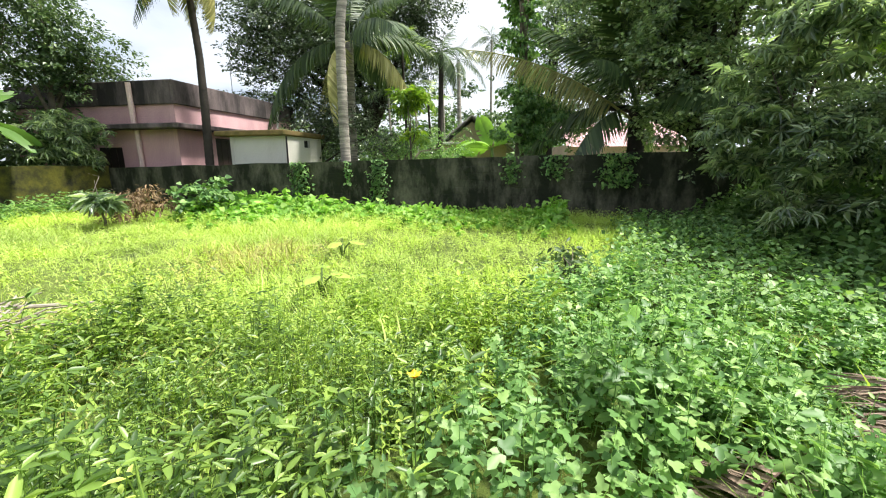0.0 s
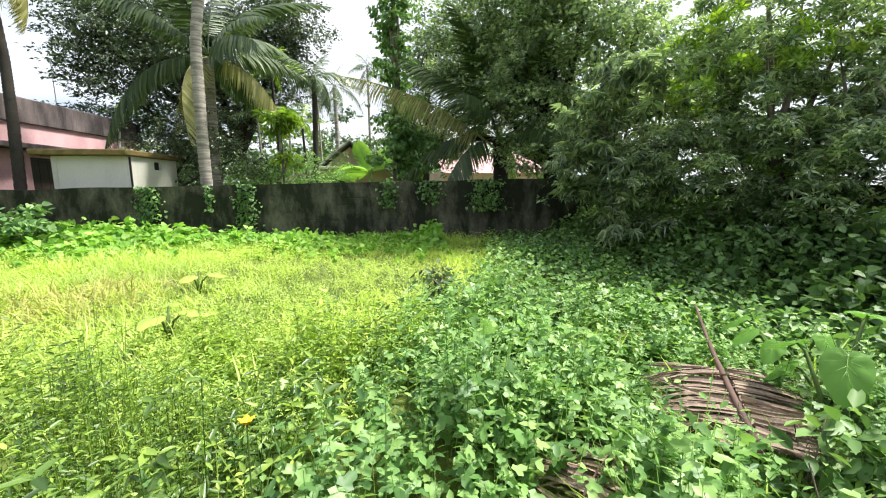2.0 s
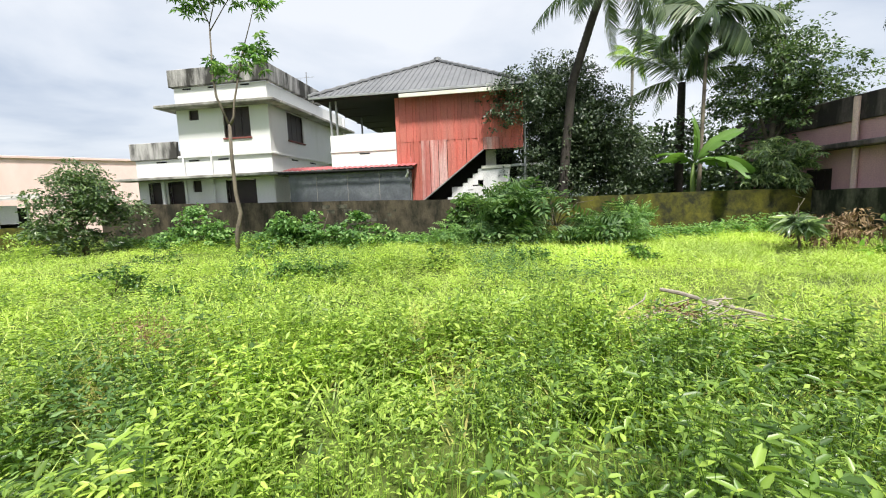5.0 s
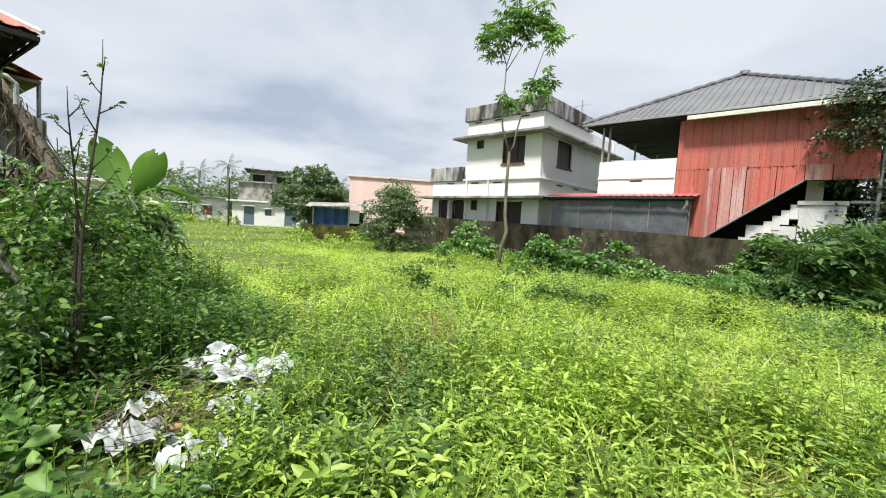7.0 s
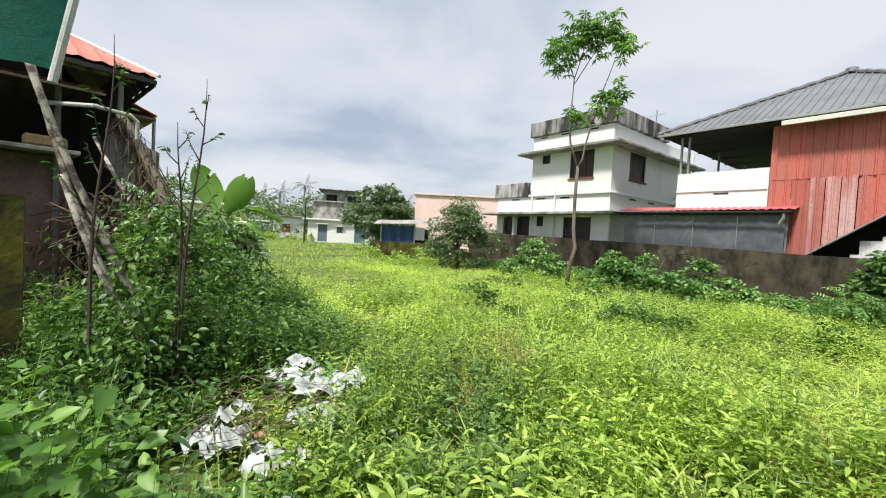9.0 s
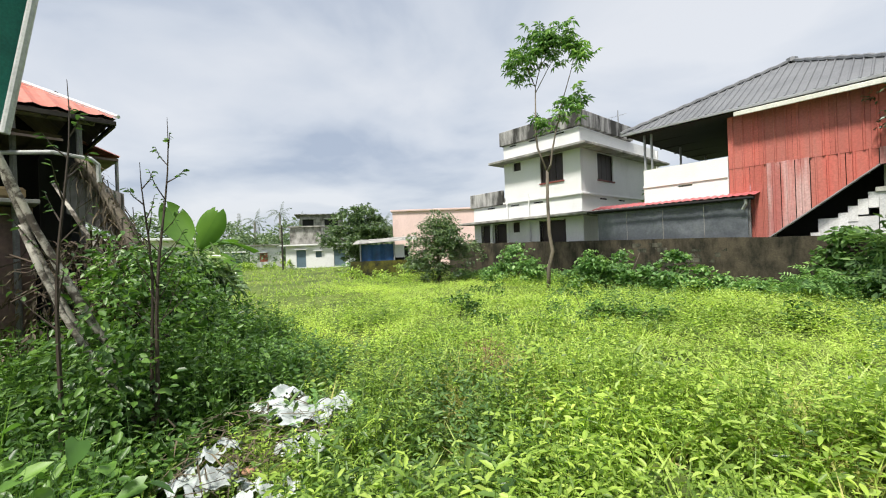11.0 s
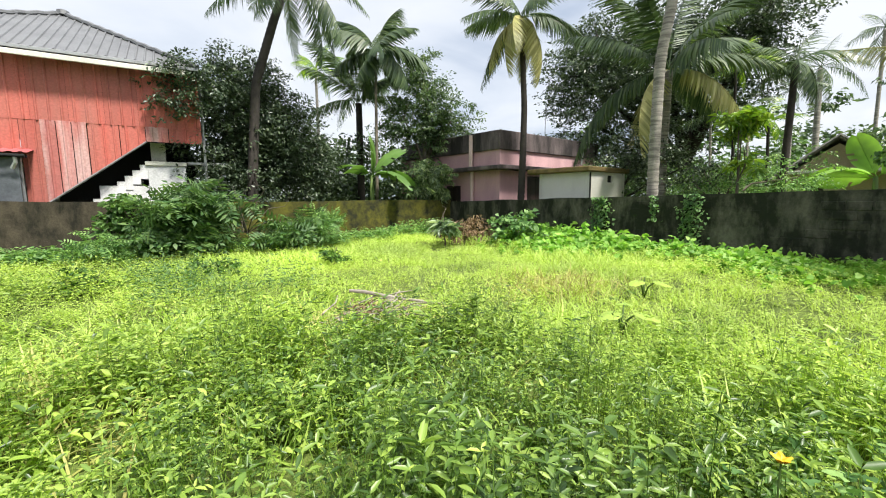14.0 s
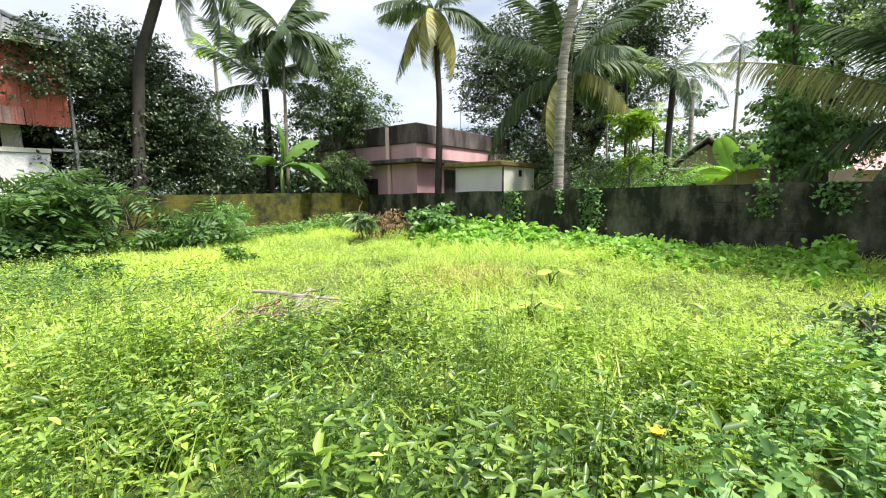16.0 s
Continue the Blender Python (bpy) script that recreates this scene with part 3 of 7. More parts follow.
    part("roof_pipe", tube([(-0.3, 4.3, 6.5), (-0.3, 4.3, 8.3)], 0.03, 6), M_STEEL, h)
    part("roof_pipe", tube([(-0.6, 4.2, 6.5), (-0.6, 4.2, 7.95)], 0.02, 6), M_STEEL, h)
    part("roof_pipe", tube([(-0.85, 4.2, 8.0), (0.1, 4.35, 8.05)], 0.012, 5), M_STEEL, h)
    # a weed rooted in the ledge of the side wall
    part("ledge_weed", crown_mesh("ledge_weed", [(0.35, 6.0, 4.1, 0.3, 0.4, 0.3)], 160, 0.16, LANCE, 8, 5, 0.1), M_LUSH, h, "weed rooted in the ledge")


white_house()


def red_house():
    h = thing("red_sheet_house", pose(-1.5, 16.7, 0, 0, 0, -9), "house clad in red profiled sheets under a grey hipped sheet roof", "house")
    top = lambda x: 5.58

    def low(x):
        if x < 0.56:
            return 2.9
        if x < 1.0:
            return 1.0
        return min(1.6 + (x - 1.0) * (3.44 - 1.6) / (3.42 - 1.0), 3.44)

    # red sheets, in two tiers
    for i in range(6):
        a = i * 0.82
        part("cladding_sheet", corrugated(0.815, lambda x: max(3.88, low(x)), a, 0.27, 0.03, top=top), M_RED, h)
    spans = ((0.0, 0.55), (0.56, 0.99), (1.0, 1.32), (1.34, 1.66), (1.68, 2.0), (2.02, 2.75), (2.77, 3.4), (3.42, 4.0), (4.02, 4.92))
    for a, b in spans:
        faded = 0.99 < a < 1.7 or 3.4 < a < 4.0
        part("cladding_sheet", corrugated(b - a, low, a, 0.27, 0.03, y=0.01 if not faded else -0.02, top=lambda x: 3.9), M_REDFADE if faded else M_RED, h, "sun-bleached sheet" if faded else "")
    part("edge_trim", tube([(0.95, -0.04, 1.53), (3.42, -0.04, 3.43)], 0.028, 4), M_STEEL, h)
    # body behind the sheets
    part("ground_floor", box(0.3, 2.3, 0, 4.7, 7.4, 3.4), M_WHITE, h)
    # solid box for the unlit upper room, its shade painted near-black
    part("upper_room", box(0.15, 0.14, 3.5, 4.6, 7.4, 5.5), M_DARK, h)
    part("terrace_wall", wall_panel(2.72, 1.45, 0.18, [(-1.55, 3.5, -1.1, 3.57)], -2.74, 2.85), M_WHITE, h)
    part("terrace_body", box(-2.73, 0.19, 0, -0.02, 7.3, 2.84), M_WHITE, h)
    part("terrace_side_wall", box(-2.74, 0.19, 2.86, -2.58, 7.3, 4.29), M_WHITE, h)
    part("terrace_floor", box(-2.6, 0.2, 2.85, 0.1, 7.2, 3.2), M_EAVE, h)
    part("terrace_ledge", box(-2.76, -0.04, 3.62, -0.03, -0.002, 3.68, 0.008), M_WHITE, h)
    for x, y in ((-2.7, 0.1), (-2.45, 0.1), (-0.5, 2.4), (-2.6, 3.5), (-2.6, 6.8)):
        part("roof_post", tube([(x, y, 3.2), (x, y, 5.75)], 0.045, 8), M_STEEL, h)
    # hipped roof
    x0, x1, y0, y1, ze, za = -3.35, 4.95, -0.45, 8.0, 5.72, 8.02
    ax, ay = 1.17, 3.75
    roof = new("roof")
    roof.parent = h

    def slope(p, q, r, nm):
        """Ribbed triangle p-q (eave) to r (apex)."""
        p, q, r = Vector(p), Vector(q), Vector(r)
        u = (q - p)
        L = u.length
        u.normalize()
        nrm = u.cross(r - p).normalized()
        if nrm.z < 0:
            nrm.negate()
        up = nrm.cross(u)
        if up.z < 0:
            up.negate()
        ra, rh = (r - p).dot(u), (r - p).dot(up)
        bm = bmesh.new()
        n = int(L / 0.22)
        xs = []
        for i in range(n):
            for f, k in ((0, 0), (0.7, 0), (0.78, 1), (0.92, 1)):
                xs.append(((i + f) * L / n, k))
        xs.append((L, 0))
        lo, hi = [], []
        for x, k in xs:
            hh = rh * (x / ra if x < ra else (L - x) / (L - ra))
            lo.append(bm.verts.new(p + u * x + nrm * 0.035 * k))
            hi.append(bm.verts.new(p + u * x + up * max(hh, 0.001) + nrm * 0.035 * k))
        for i in range(len(xs) - 1):
            bm.faces.new((lo[i], lo[i + 1], hi[i + 1], hi[i]))
        part(nm, bm, M_TIN, roof)

    A, B, C, D, R = (x0, y0, ze), (x1, y0, ze), (x1, y1, ze), (x0, y1, ze), (ax, ay, za)
    for p, q in ((A, B), (B, C), (C, D), (D, A)):
        slope(p, q, R, "roof_slope")
    for p in (A, B, C, D):
        a, r = Vector(p), Vector(R)
        pts = [a.lerp(r, t / 24) + Vector((0, 0, 0.05 + (0.03 if t % 2 else 0))) for t in range(25)]
        part("hip_cap", tube(pts, 0.07, 6), M_TIN, roof)
    part("finial", tube([(ax, ay, za), (ax, ay, za + 0.14), (ax, ay, za + 0.2)], [0.2, 0.18, 0.05], 8), M_TIN, roof)
    part("fascia", box(0.3, y0 - 0.06, ze - 0.26, 4.6, y0 - 0.005, ze - 0.12, 0.01), M_WHITE2, roof, "pale metal gutter")
    part("fascia", box(x0, y0 - 0.04, ze - 0.08, x1, y0 - 0.005, ze + 0.01, 0.01), M_STEEL, roof)
    for i in range(5):
        y = y0 + 0.3 + i * 1.6
        part("rafter", tube([(x0 + 0.1, y, ze - 0.08), (ax, y, ze + 0.02)], 0.035, 4), M_DARK, roof)
    # added sheet: the shade under the roof, put into a near-black colour
    part("ceiling_lining", box(x0 + 0.15, y0 + 0.15, ze - 0.075, x1 - 0.1, y1 - 0.1, ze - 0.06), M_DARK, roof, "added near-black sheet for the shade under the roof")
    # stair with a solid parapet
    st = new("staircase")
    st.parent = h
    for i in range(8):
        z = 1.5 + i * 0.178
        part("step", box(1.72 + i * 0.205, 0.35, z - 0.44, 1.72 + (i + 1) * 0.205 - 0.004, 1.5, z), M_WHITE, st)
    part("stair_base", box(1.72, 0.36, 0, 3.34, 1.5, 1.04), M_WHITE, st)
    part("stair_wall", box(2.1, 0.37, 1.05, 3.34, 0.5, 2.08), M_WHITE, st)
    part("landing", box(3.36, 0.35, 0, 4.4, 1.5, 2.72, 0.01), M_WHITE, st)
    part("landing_edge", box(3.3, 0.30, 2.73, 4.44, 1.55, 2.86, 0.01), M_WHITE2, st)
    part("wall_pier", box(3.46, 0.75, 2.87, 3.86, 1.2, 3.5), M_WHITE2, st)
    part("landing_ledge", box(4.46, 0.4, 2.8, 5.7, 0.9, 2.88, 0.01), M_WHITE, st)
    # added near-black panel: painted shade behind the stair
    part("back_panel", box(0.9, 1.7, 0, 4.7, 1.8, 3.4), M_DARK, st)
    part("corner_post", tube([(4.98, 0.1, 0), (4.98, 0.1, 5.6)], 0.045, 8), M_STEEL, h)


red_house()


def tarp_shed():
    h = thing("lean_to_shed", pose(-6.05, 17.02, 0, 0, 0, -9), "lean-to shed closed with black tarpaulin under a red sheet roof", "shed")
    L = 5.2
    bm = bmesh.new()
    n, mrow = 40, 8
    g = [[bm.verts.new((0.1 + (L - 0.2) * i / n, 0.04 * noise.noise((i * 0.22, j * 0.5, 1.0)) + 0.015 * math.sin(i * 1.9), 0.5 + 2.3 * j / mrow)) for j in range(mrow + 1)] for i in range(n + 1)]
    for i in range(n):
        for j in range(mrow):
            bm.faces.new((g[i][j], g[i + 1][j], g[i + 1][j + 1], g[i][j + 1]))
    part("tarpaulin", bm, M_TARP, h, "black tarpaulin curtain", smooth=True)
    for i in range(6):
        part("post", tube([(0.08 + i * (L - 0.16) / 5, 0.1, 0), (0.08 + i * (L - 0.16) / 5, 0.1, 2.86)], 0.035, 6), M_STEEL, h)
    part("front_beam", box(-0.1, -0.08, 2.79, L + 0.1, -0.02, 2.88, 0.01), M_DARK, h)
    bm = bmesh.new()
    n = 100
    prev = None
    for i in range(n + 1):
        x = -0.15 + (L + 0.3) * i / n
        k = 0.025 if i % 4 in (1, 2) else 0.0
        a = bm.verts.new((x, -0.22, 2.92 + k))
        b = bm.verts.new((x, 0.72, 3.12 + k))
        if prev:
            bm.faces.new((prev[0], a, b, prev[1]))
        prev = (a, b)
    part("roof_sheet", bm, M_REDROOF, h)
    for i in range(1, 4):
        part("seam", box(i * L / 4 - 0.008, -0.07, 1.6, i * L / 4 + 0.008, -0.062, 2.78), M_EAVE, h, "pale seam in the tarpaulin")
    part("drain_pipe", tube([(L - 0.1, -0.25, 2.84), (L - 0.1, -0.2, 2.66), (L - 0.2, -0.12, 2.5)], 0.05, 8), M_PVC, h)
    part("gutter", tube([(-0.2, -0.27, 2.86), (L + 0.1, -0.27, 2.83)], 0.045, 8), M_DARK, h)


tarp_shed()


def pink_house():
    h = thing("pink_house", pose(14.15, 12.4, 0), "single-storey faded pink house with a blackened flat parapet", "house")
    f = wall_panel(8.1, 3.76, 0.2, [(1.95, 1.1, 3.5, 2.6)], 0, 0)
    part("front_wall", f, M_PINK, h)
    w = wall_panel(7.0, 3.76, 0.2, [(-3.4, 0.9, -2.3, 2.2)], -7.0, 0)
    s = part("side_wall", w, M_PINK, h)
    s.matrix_local = pose(0.0, 0.202, 0, 0, 0, -90)
    part("back_wall", box(0, 7.25, 0, 8.1, 7.4, 3.76), M_PINK, h)
    part("end_wall", box(7.9, 0.21, 0, 8.1, 7.2, 3.76), M_PINK, h)
    part("roof_slab", box(0.21, 0.21, 3.5, 7.88, 7.2, 3.65), M_EAVE, h)
    part("parapet", box(-0.1, -0.1, 3.7, 8.2, -0.004, 4.54, 0.03), M_PKPAR, h)
    part("parapet", box(-0.1, 0.0, 3.7, -0.004, 7.4, 4.54, 0.03), M_PKPAR, h)
    part("eave", box(-0.6, -0.6, 2.82, 6.0, -0.004, 3.0, 0.03), M_PKPAR, h, "black-stained sunshade slab")
    part("eave", box(-0.6, 0.0, 2.82, -0.004, 5.2, 3.0, 0.03), M_PKPAR, h, "black-stained sunshade slab")
    w = window(h, 1.95, 1.1, 3.5, 2.6, bars=3)
    w2 = window(h, -3.4, 0.9, -2.3, 2.2, bars=2)
    w2.matrix_local = pose(0.0, 0.202, 0, 0, 0, -90)
    part("drain_pipe", tube([(-0.2, 1.6, 4.46), (-0.2, 1.6, 3.01)], 0.09, 8), M_PINK2, h)
    part("drain_pipe", tube([(-0.12, 1.6, 2.81), (-0.12, 1.6, 0)], 0.09, 8), M_PINK2, h)
    part("roof_pipe", tube([(6.3, -0.2, 3.3), (6.35, -0.25, 3.95), (6.2, -0.3, 4.06), (5.98, -0.3, 4.0)], 0.05, 8), M_PVC, h)
    part("antenna", tube([(7.5, 3, 3.5), (7.5, 3, 7.2)], 0.02, 5), M_STEEL, h)


pink_house()


def outhouse():
    h = thing("white_outhouse", pose(14.2, 8.12, 0), "small white outhouse with a mossy concrete slab roof", "shed")
    part("wall_panel", wall_panel(2.7, 2.52, 0.15, [(1.3, 2.15, 1.75, 2.42)], 0, 0), M_WHITE2, h)
    s = part("wall_panel", wall_panel(1.9, 2.52, 0.15, [], -1.9, 0), M_WHITE2, h)
    s.matrix_local = pose(0.0, 0.152, 0, 0, 0, -90)
    part("wall_panel", box(0.0, 2.06, 0, 2.7, 2.2, 2.52), M_WHITE2, h)
    part("wall_panel", box(2.56, 0.16, 0, 2.7, 2.05, 2.52), M_WHITE2, h)
    part("vent_block", box(1.3, 0.1, 2.15, 1.75, 0.14, 2.42), M_DARK, h)
    part("roof_slab", box(-0.3, -0.12, 2.53, 2.85, 2.6, 2.71, 0.03), surface("mossy_slab", (0.24, 0.17, 0.07), (0.10, 0.09, 0.03), 0.95, 3, 20), h, "slab roof crusted with brown moss")
    part("drain_pipe", tube([(-0.04, -0.05, 2.5), (-0.04, -0.05, 0)], 0.03, 6), M_DARK, h)


outhouse()


def cream_house():
    h = thing("cream_house", pose(24.27, 2.6, 0, 0, 0, -84), "cream house with a low tiled gable roof, seen past the wall", "house")
    part("front_wall", wall_panel(3.7, 2.5, 0.2, [(-1.05, 0.3, -0.35, 2.1)], -1.75, 0), M_CREAM, h)
    part("body", box(-1.74, 0.35, 0, 1.94, 5.0, 2.5), M_CREAM, h)
    bm = bmesh.new()
    g = [bm.verts.new(p) for p in ((-1.6, 0.0, 2.5), (1.6, 0.0, 2.5), (0.0, 0.0, 3.75), (-1.6, 0.2, 2.5), (1.6, 0.2, 2.5), (0.0, 0.2, 3.75))]
    for q in ((0, 1, 2), (3, 5, 4), (0, 2, 5, 3), (1, 4, 5, 2)):
        bm.faces.new([g[i] for i in q])
    part("gable", bm, M_CREAM, h)
    for sx in (-1, 1):
        bm = bmesh.new()
        x1 = sx * 2.3
        v = [bm.verts.new(p) for p in ((0, -0.7, 4.08), (x1, -0.7, 2.22), (x1, 5.4, 2.22), (0, 5.4, 4.08), (0, -0.7, 3.95), (x1, -0.7, 2.09), (x1, 5.4, 2.09), (0, 5.4, 3.95))]
        for q in ((0, 1, 2, 3), (4, 7, 6, 5), (0, 4, 5, 1), (1, 5, 6, 2), (2, 6, 7, 3)):
            bm.faces.new([v[i] for i in q])
        part("roof_slope", bm, M_EAVE, h)
    part("door", box(-1.05, 0.1, 0.3, -0.35, 0.15, 2.1), M_SHUT, h)
    part("porch_roof", box(-1.9, -1.0, 2.5, 2.6, -0.01, 2.62, 0.02), M_WHITE2, h)
    part("bargeboard", tube([(-2.3, -0.72, 2.16), (0, -0.72, 4.02), (2.3, -0.72, 2.16)], 0.06, 4), M_EAVE, h)


cream_house()


def pink_roof_house():
    h = thing("pink_roofed_house", pose(20.5, -2.2, 0, 0, 0, -85), "house with a pale pink sheet roof behind the wall", "house")
    part("wall_body", box(0, 0, 0, 5, 4, 2.3), M_PINK2, h)
    for i in range(7):
        bm = corrugated(0.75, lambda x: 2.2, -0.1 + i * 0.76, 0.2, 0.03, top=lambda x: 3.4)
        for v in bm.verts:
            v.co.y += -0.4 + (2.4 if v.co.z > 3 else 0)
        part("roof_sheet", bm, M_PINK, h)


pink_roof_house()


def balcony_house():
    h = thing("white_balcony_house", pose(7.3, -9.1, 0, 0, 0, 180 + 22), "white house with a stained upper balcony beyond the hedge", "house")
    part("front_wall", wall_panel(8.0, 3.2, 0.2, [], 0, 0), M_WHITE, h)
    part("side_wall", box(0.0, 0.21, 0, 0.2, 6, 3.2), M_WHITE, h)
    part("back_wall", box(0.0, 6.01, 0, 8, 6.2, 6.2), M_WHITE, h)
    part("eave", box(-0.6, -0.7, 3.2, 8.2, -0.004, 3.34, 0.02), M_WHITE, h)
    part("eave_band", box(-0.3, -0.45, 3.36, 8.2, 0.0, 3.7, 0.03), M_WHITE, h)
    part("balcony_parapet", box(-0.2, -0.3, 3.72, 8.2, -0.1, 4.62, 0.02), M_STAIN, h, "balcony parapet blotched black")
    part("floor_slab", box(0.21, 0.1, 3.22, 8, 6, 3.7), M_EAVE, h)
    part("upper_wall", box(0.8, 1.6, 3.72, 8, 1.8, 6.4), M_WHITE, h)
    for i in range(4):
        part("column", tube([(0.1 + i * 1.5, -0.2, 4.63), (0.1 + i * 1.5, -0.2, 6.4)], 0.07, 10), M_CREAM, h)
    part("roof_slab", box(-0.5, -0.7, 6.42, 8.3, 6.3, 6.56, 0.02), M_EAVE, h)


balcony_house()

# ---- trees ----
def trunk(points, radii, sides=9, mat=None, parent=None, name="trunk"):
    return part(name, tube(points, radii, sides), mat, parent, smooth=True)


def tree(name, base, lobes, count, size, mat, bark, label, r0=0.15, template=DIAMOND, limbs=True, seed=1, per=22, spread=0.22, category="tree", lean=(0, 0), droop=0.2, w=1.0, group=""):
    b = Vector(base)
    T = thing(name, Matrix.Translation(b), label, category, group)
    L = np.array(lobes, dtype=float)
    L[:, :3] -= np.array(base)
    top = Vector((L[:, 0].mean() + lean[0], L[:, 1].mean() + lean[1], L[:, 2].max()))
    zs = min(l[2] - l[5] for l in L.tolist())
    fork = Vector((top.x * 0.3, top.y * 0.3, max(zs * 0.8, 0.3 * top.z)))
    pts = [(0, 0, -0.1), (fork.x * 0.3 + 0.05, fork.y * 0.4, fork.z * 0.5), tuple(fork), tuple(fork.lerp(top, 0.5)), tuple(fork.lerp(top, 0.9))]
    trunk(pts, [r0 * 1.25, r0, r0 * 0.8, r0 * 0.45, r0 * 0.12], 9, bark, T)
    if limbs:
        g = random.Random(seed)
        for l in L.tolist():
            e = Vector(l[:3])
            mid = fork.lerp(e, 0.5) + Vector((g.uniform(-0.2, 0.2), g.uniform(-0.2, 0.2), g.uniform(0, 0.4)))
            trunk([tuple(fork), tuple(mid), tuple(e), tuple(e + Vector((g.uniform(-0.4, 0.4), g.uniform(-0.4, 0.4), l[5] * 0.7)))], [r0 * 0.55, r0 * 0.4, r0 * 0.25, r0 * 0.06], 6, bark, T, "limb")
    part("crown", crown_mesh(name + "_crown", L, count, size, template, per, seed, spread, droop, w), mat, T)
    return T


def frond_mesh(name, length, sag, nl=34, leaf=0.75, seed=0, hang=0.6, wid=0.045, curl=0.0, rach=0.022):
    """A palm frond along +x from the origin: midrib bending down by sag, with leaflets on both sides."""
    g = np.random.default_rng(seed)
    b = Batch()
    t = np.linspace(0, 1, 14)
    px = length * (t - 0.12 * t ** 2 * sag)
    pz = length * (0.28 * t * (1 - sag * 0.4) - 0.55 * sag * t ** 2.2)
    py = curl * t ** 2
    pts = np.stack([px, py, pz], 1)
    rad = rach * (1 - 0.85 * t) + 0.003
    ring = []
    for k in range(3):
        a = 2 * np.pi * k / 3
        ring.append(pts + np.stack([0 * t, np.cos(a) * rad, np.sin(a) * rad], 1))
    v = np.stack(ring, 1).reshape(-1, 3)
    q = [(i * 3 + k, i * 3 + (k + 1) % 3, (i + 1) * 3 + (k + 1) % 3, (i + 1) * 3 + k) for i in range(13) for k in range(3)]
    b.add(v, [np.array(q)])
    u = np.repeat(np.linspace(0.16, 0.995, nl), 2) + g.normal(size=nl * 2) * 0.004
    side = np.tile([1.0, -1.0], nl)
    P = np.stack([np.interp(u, t, pts[:, k]) for k in range(3)], 1)
    tang = np.stack([np.interp(u, t, np.gradient(pts[:, k], t)) for k in range(3)], 1)
    tang /= np.linalg.norm(tang, axis=1)[:, None]
    out = np.stack([0 * u, side, 0 * u], 1)
    fw = 0.45 + 0.8 * u
    A = out + tang * fw[:, None] + np.array([0, 0, -1]) * (hang * g.uniform(0.6, 1.3, len(u)))[:, None]
    A /= np.linalg.norm(A, axis=1)[:, None]
    N = np.cross(A, np.cross(tang, A))
    up = np.array([0, 0, 1.0]) - A * A[:, 2:3]
    N = up / np.linalg.norm(up, axis=1)[:, None]
    S = leaf * np.sin(np.pi * np.clip(u * 0.9 + 0.08, 0, 1)) ** 0.6 * g.uniform(0.8, 1.1, len(u))
    tv = [(-wid, 0, 0), (wid, 0, 0), (wid * 0.9, 0.55, -0.06), (-wid * 0.9, 0.55, -0.06), (0, 1, -0.28)]
    v, f = place(tv, [[(0, 1, 2, 3)], [(3, 2, 4)]], P, A, N, S)
    b.add(v, f)
    return b.mesh(name)


FRONDS = {}


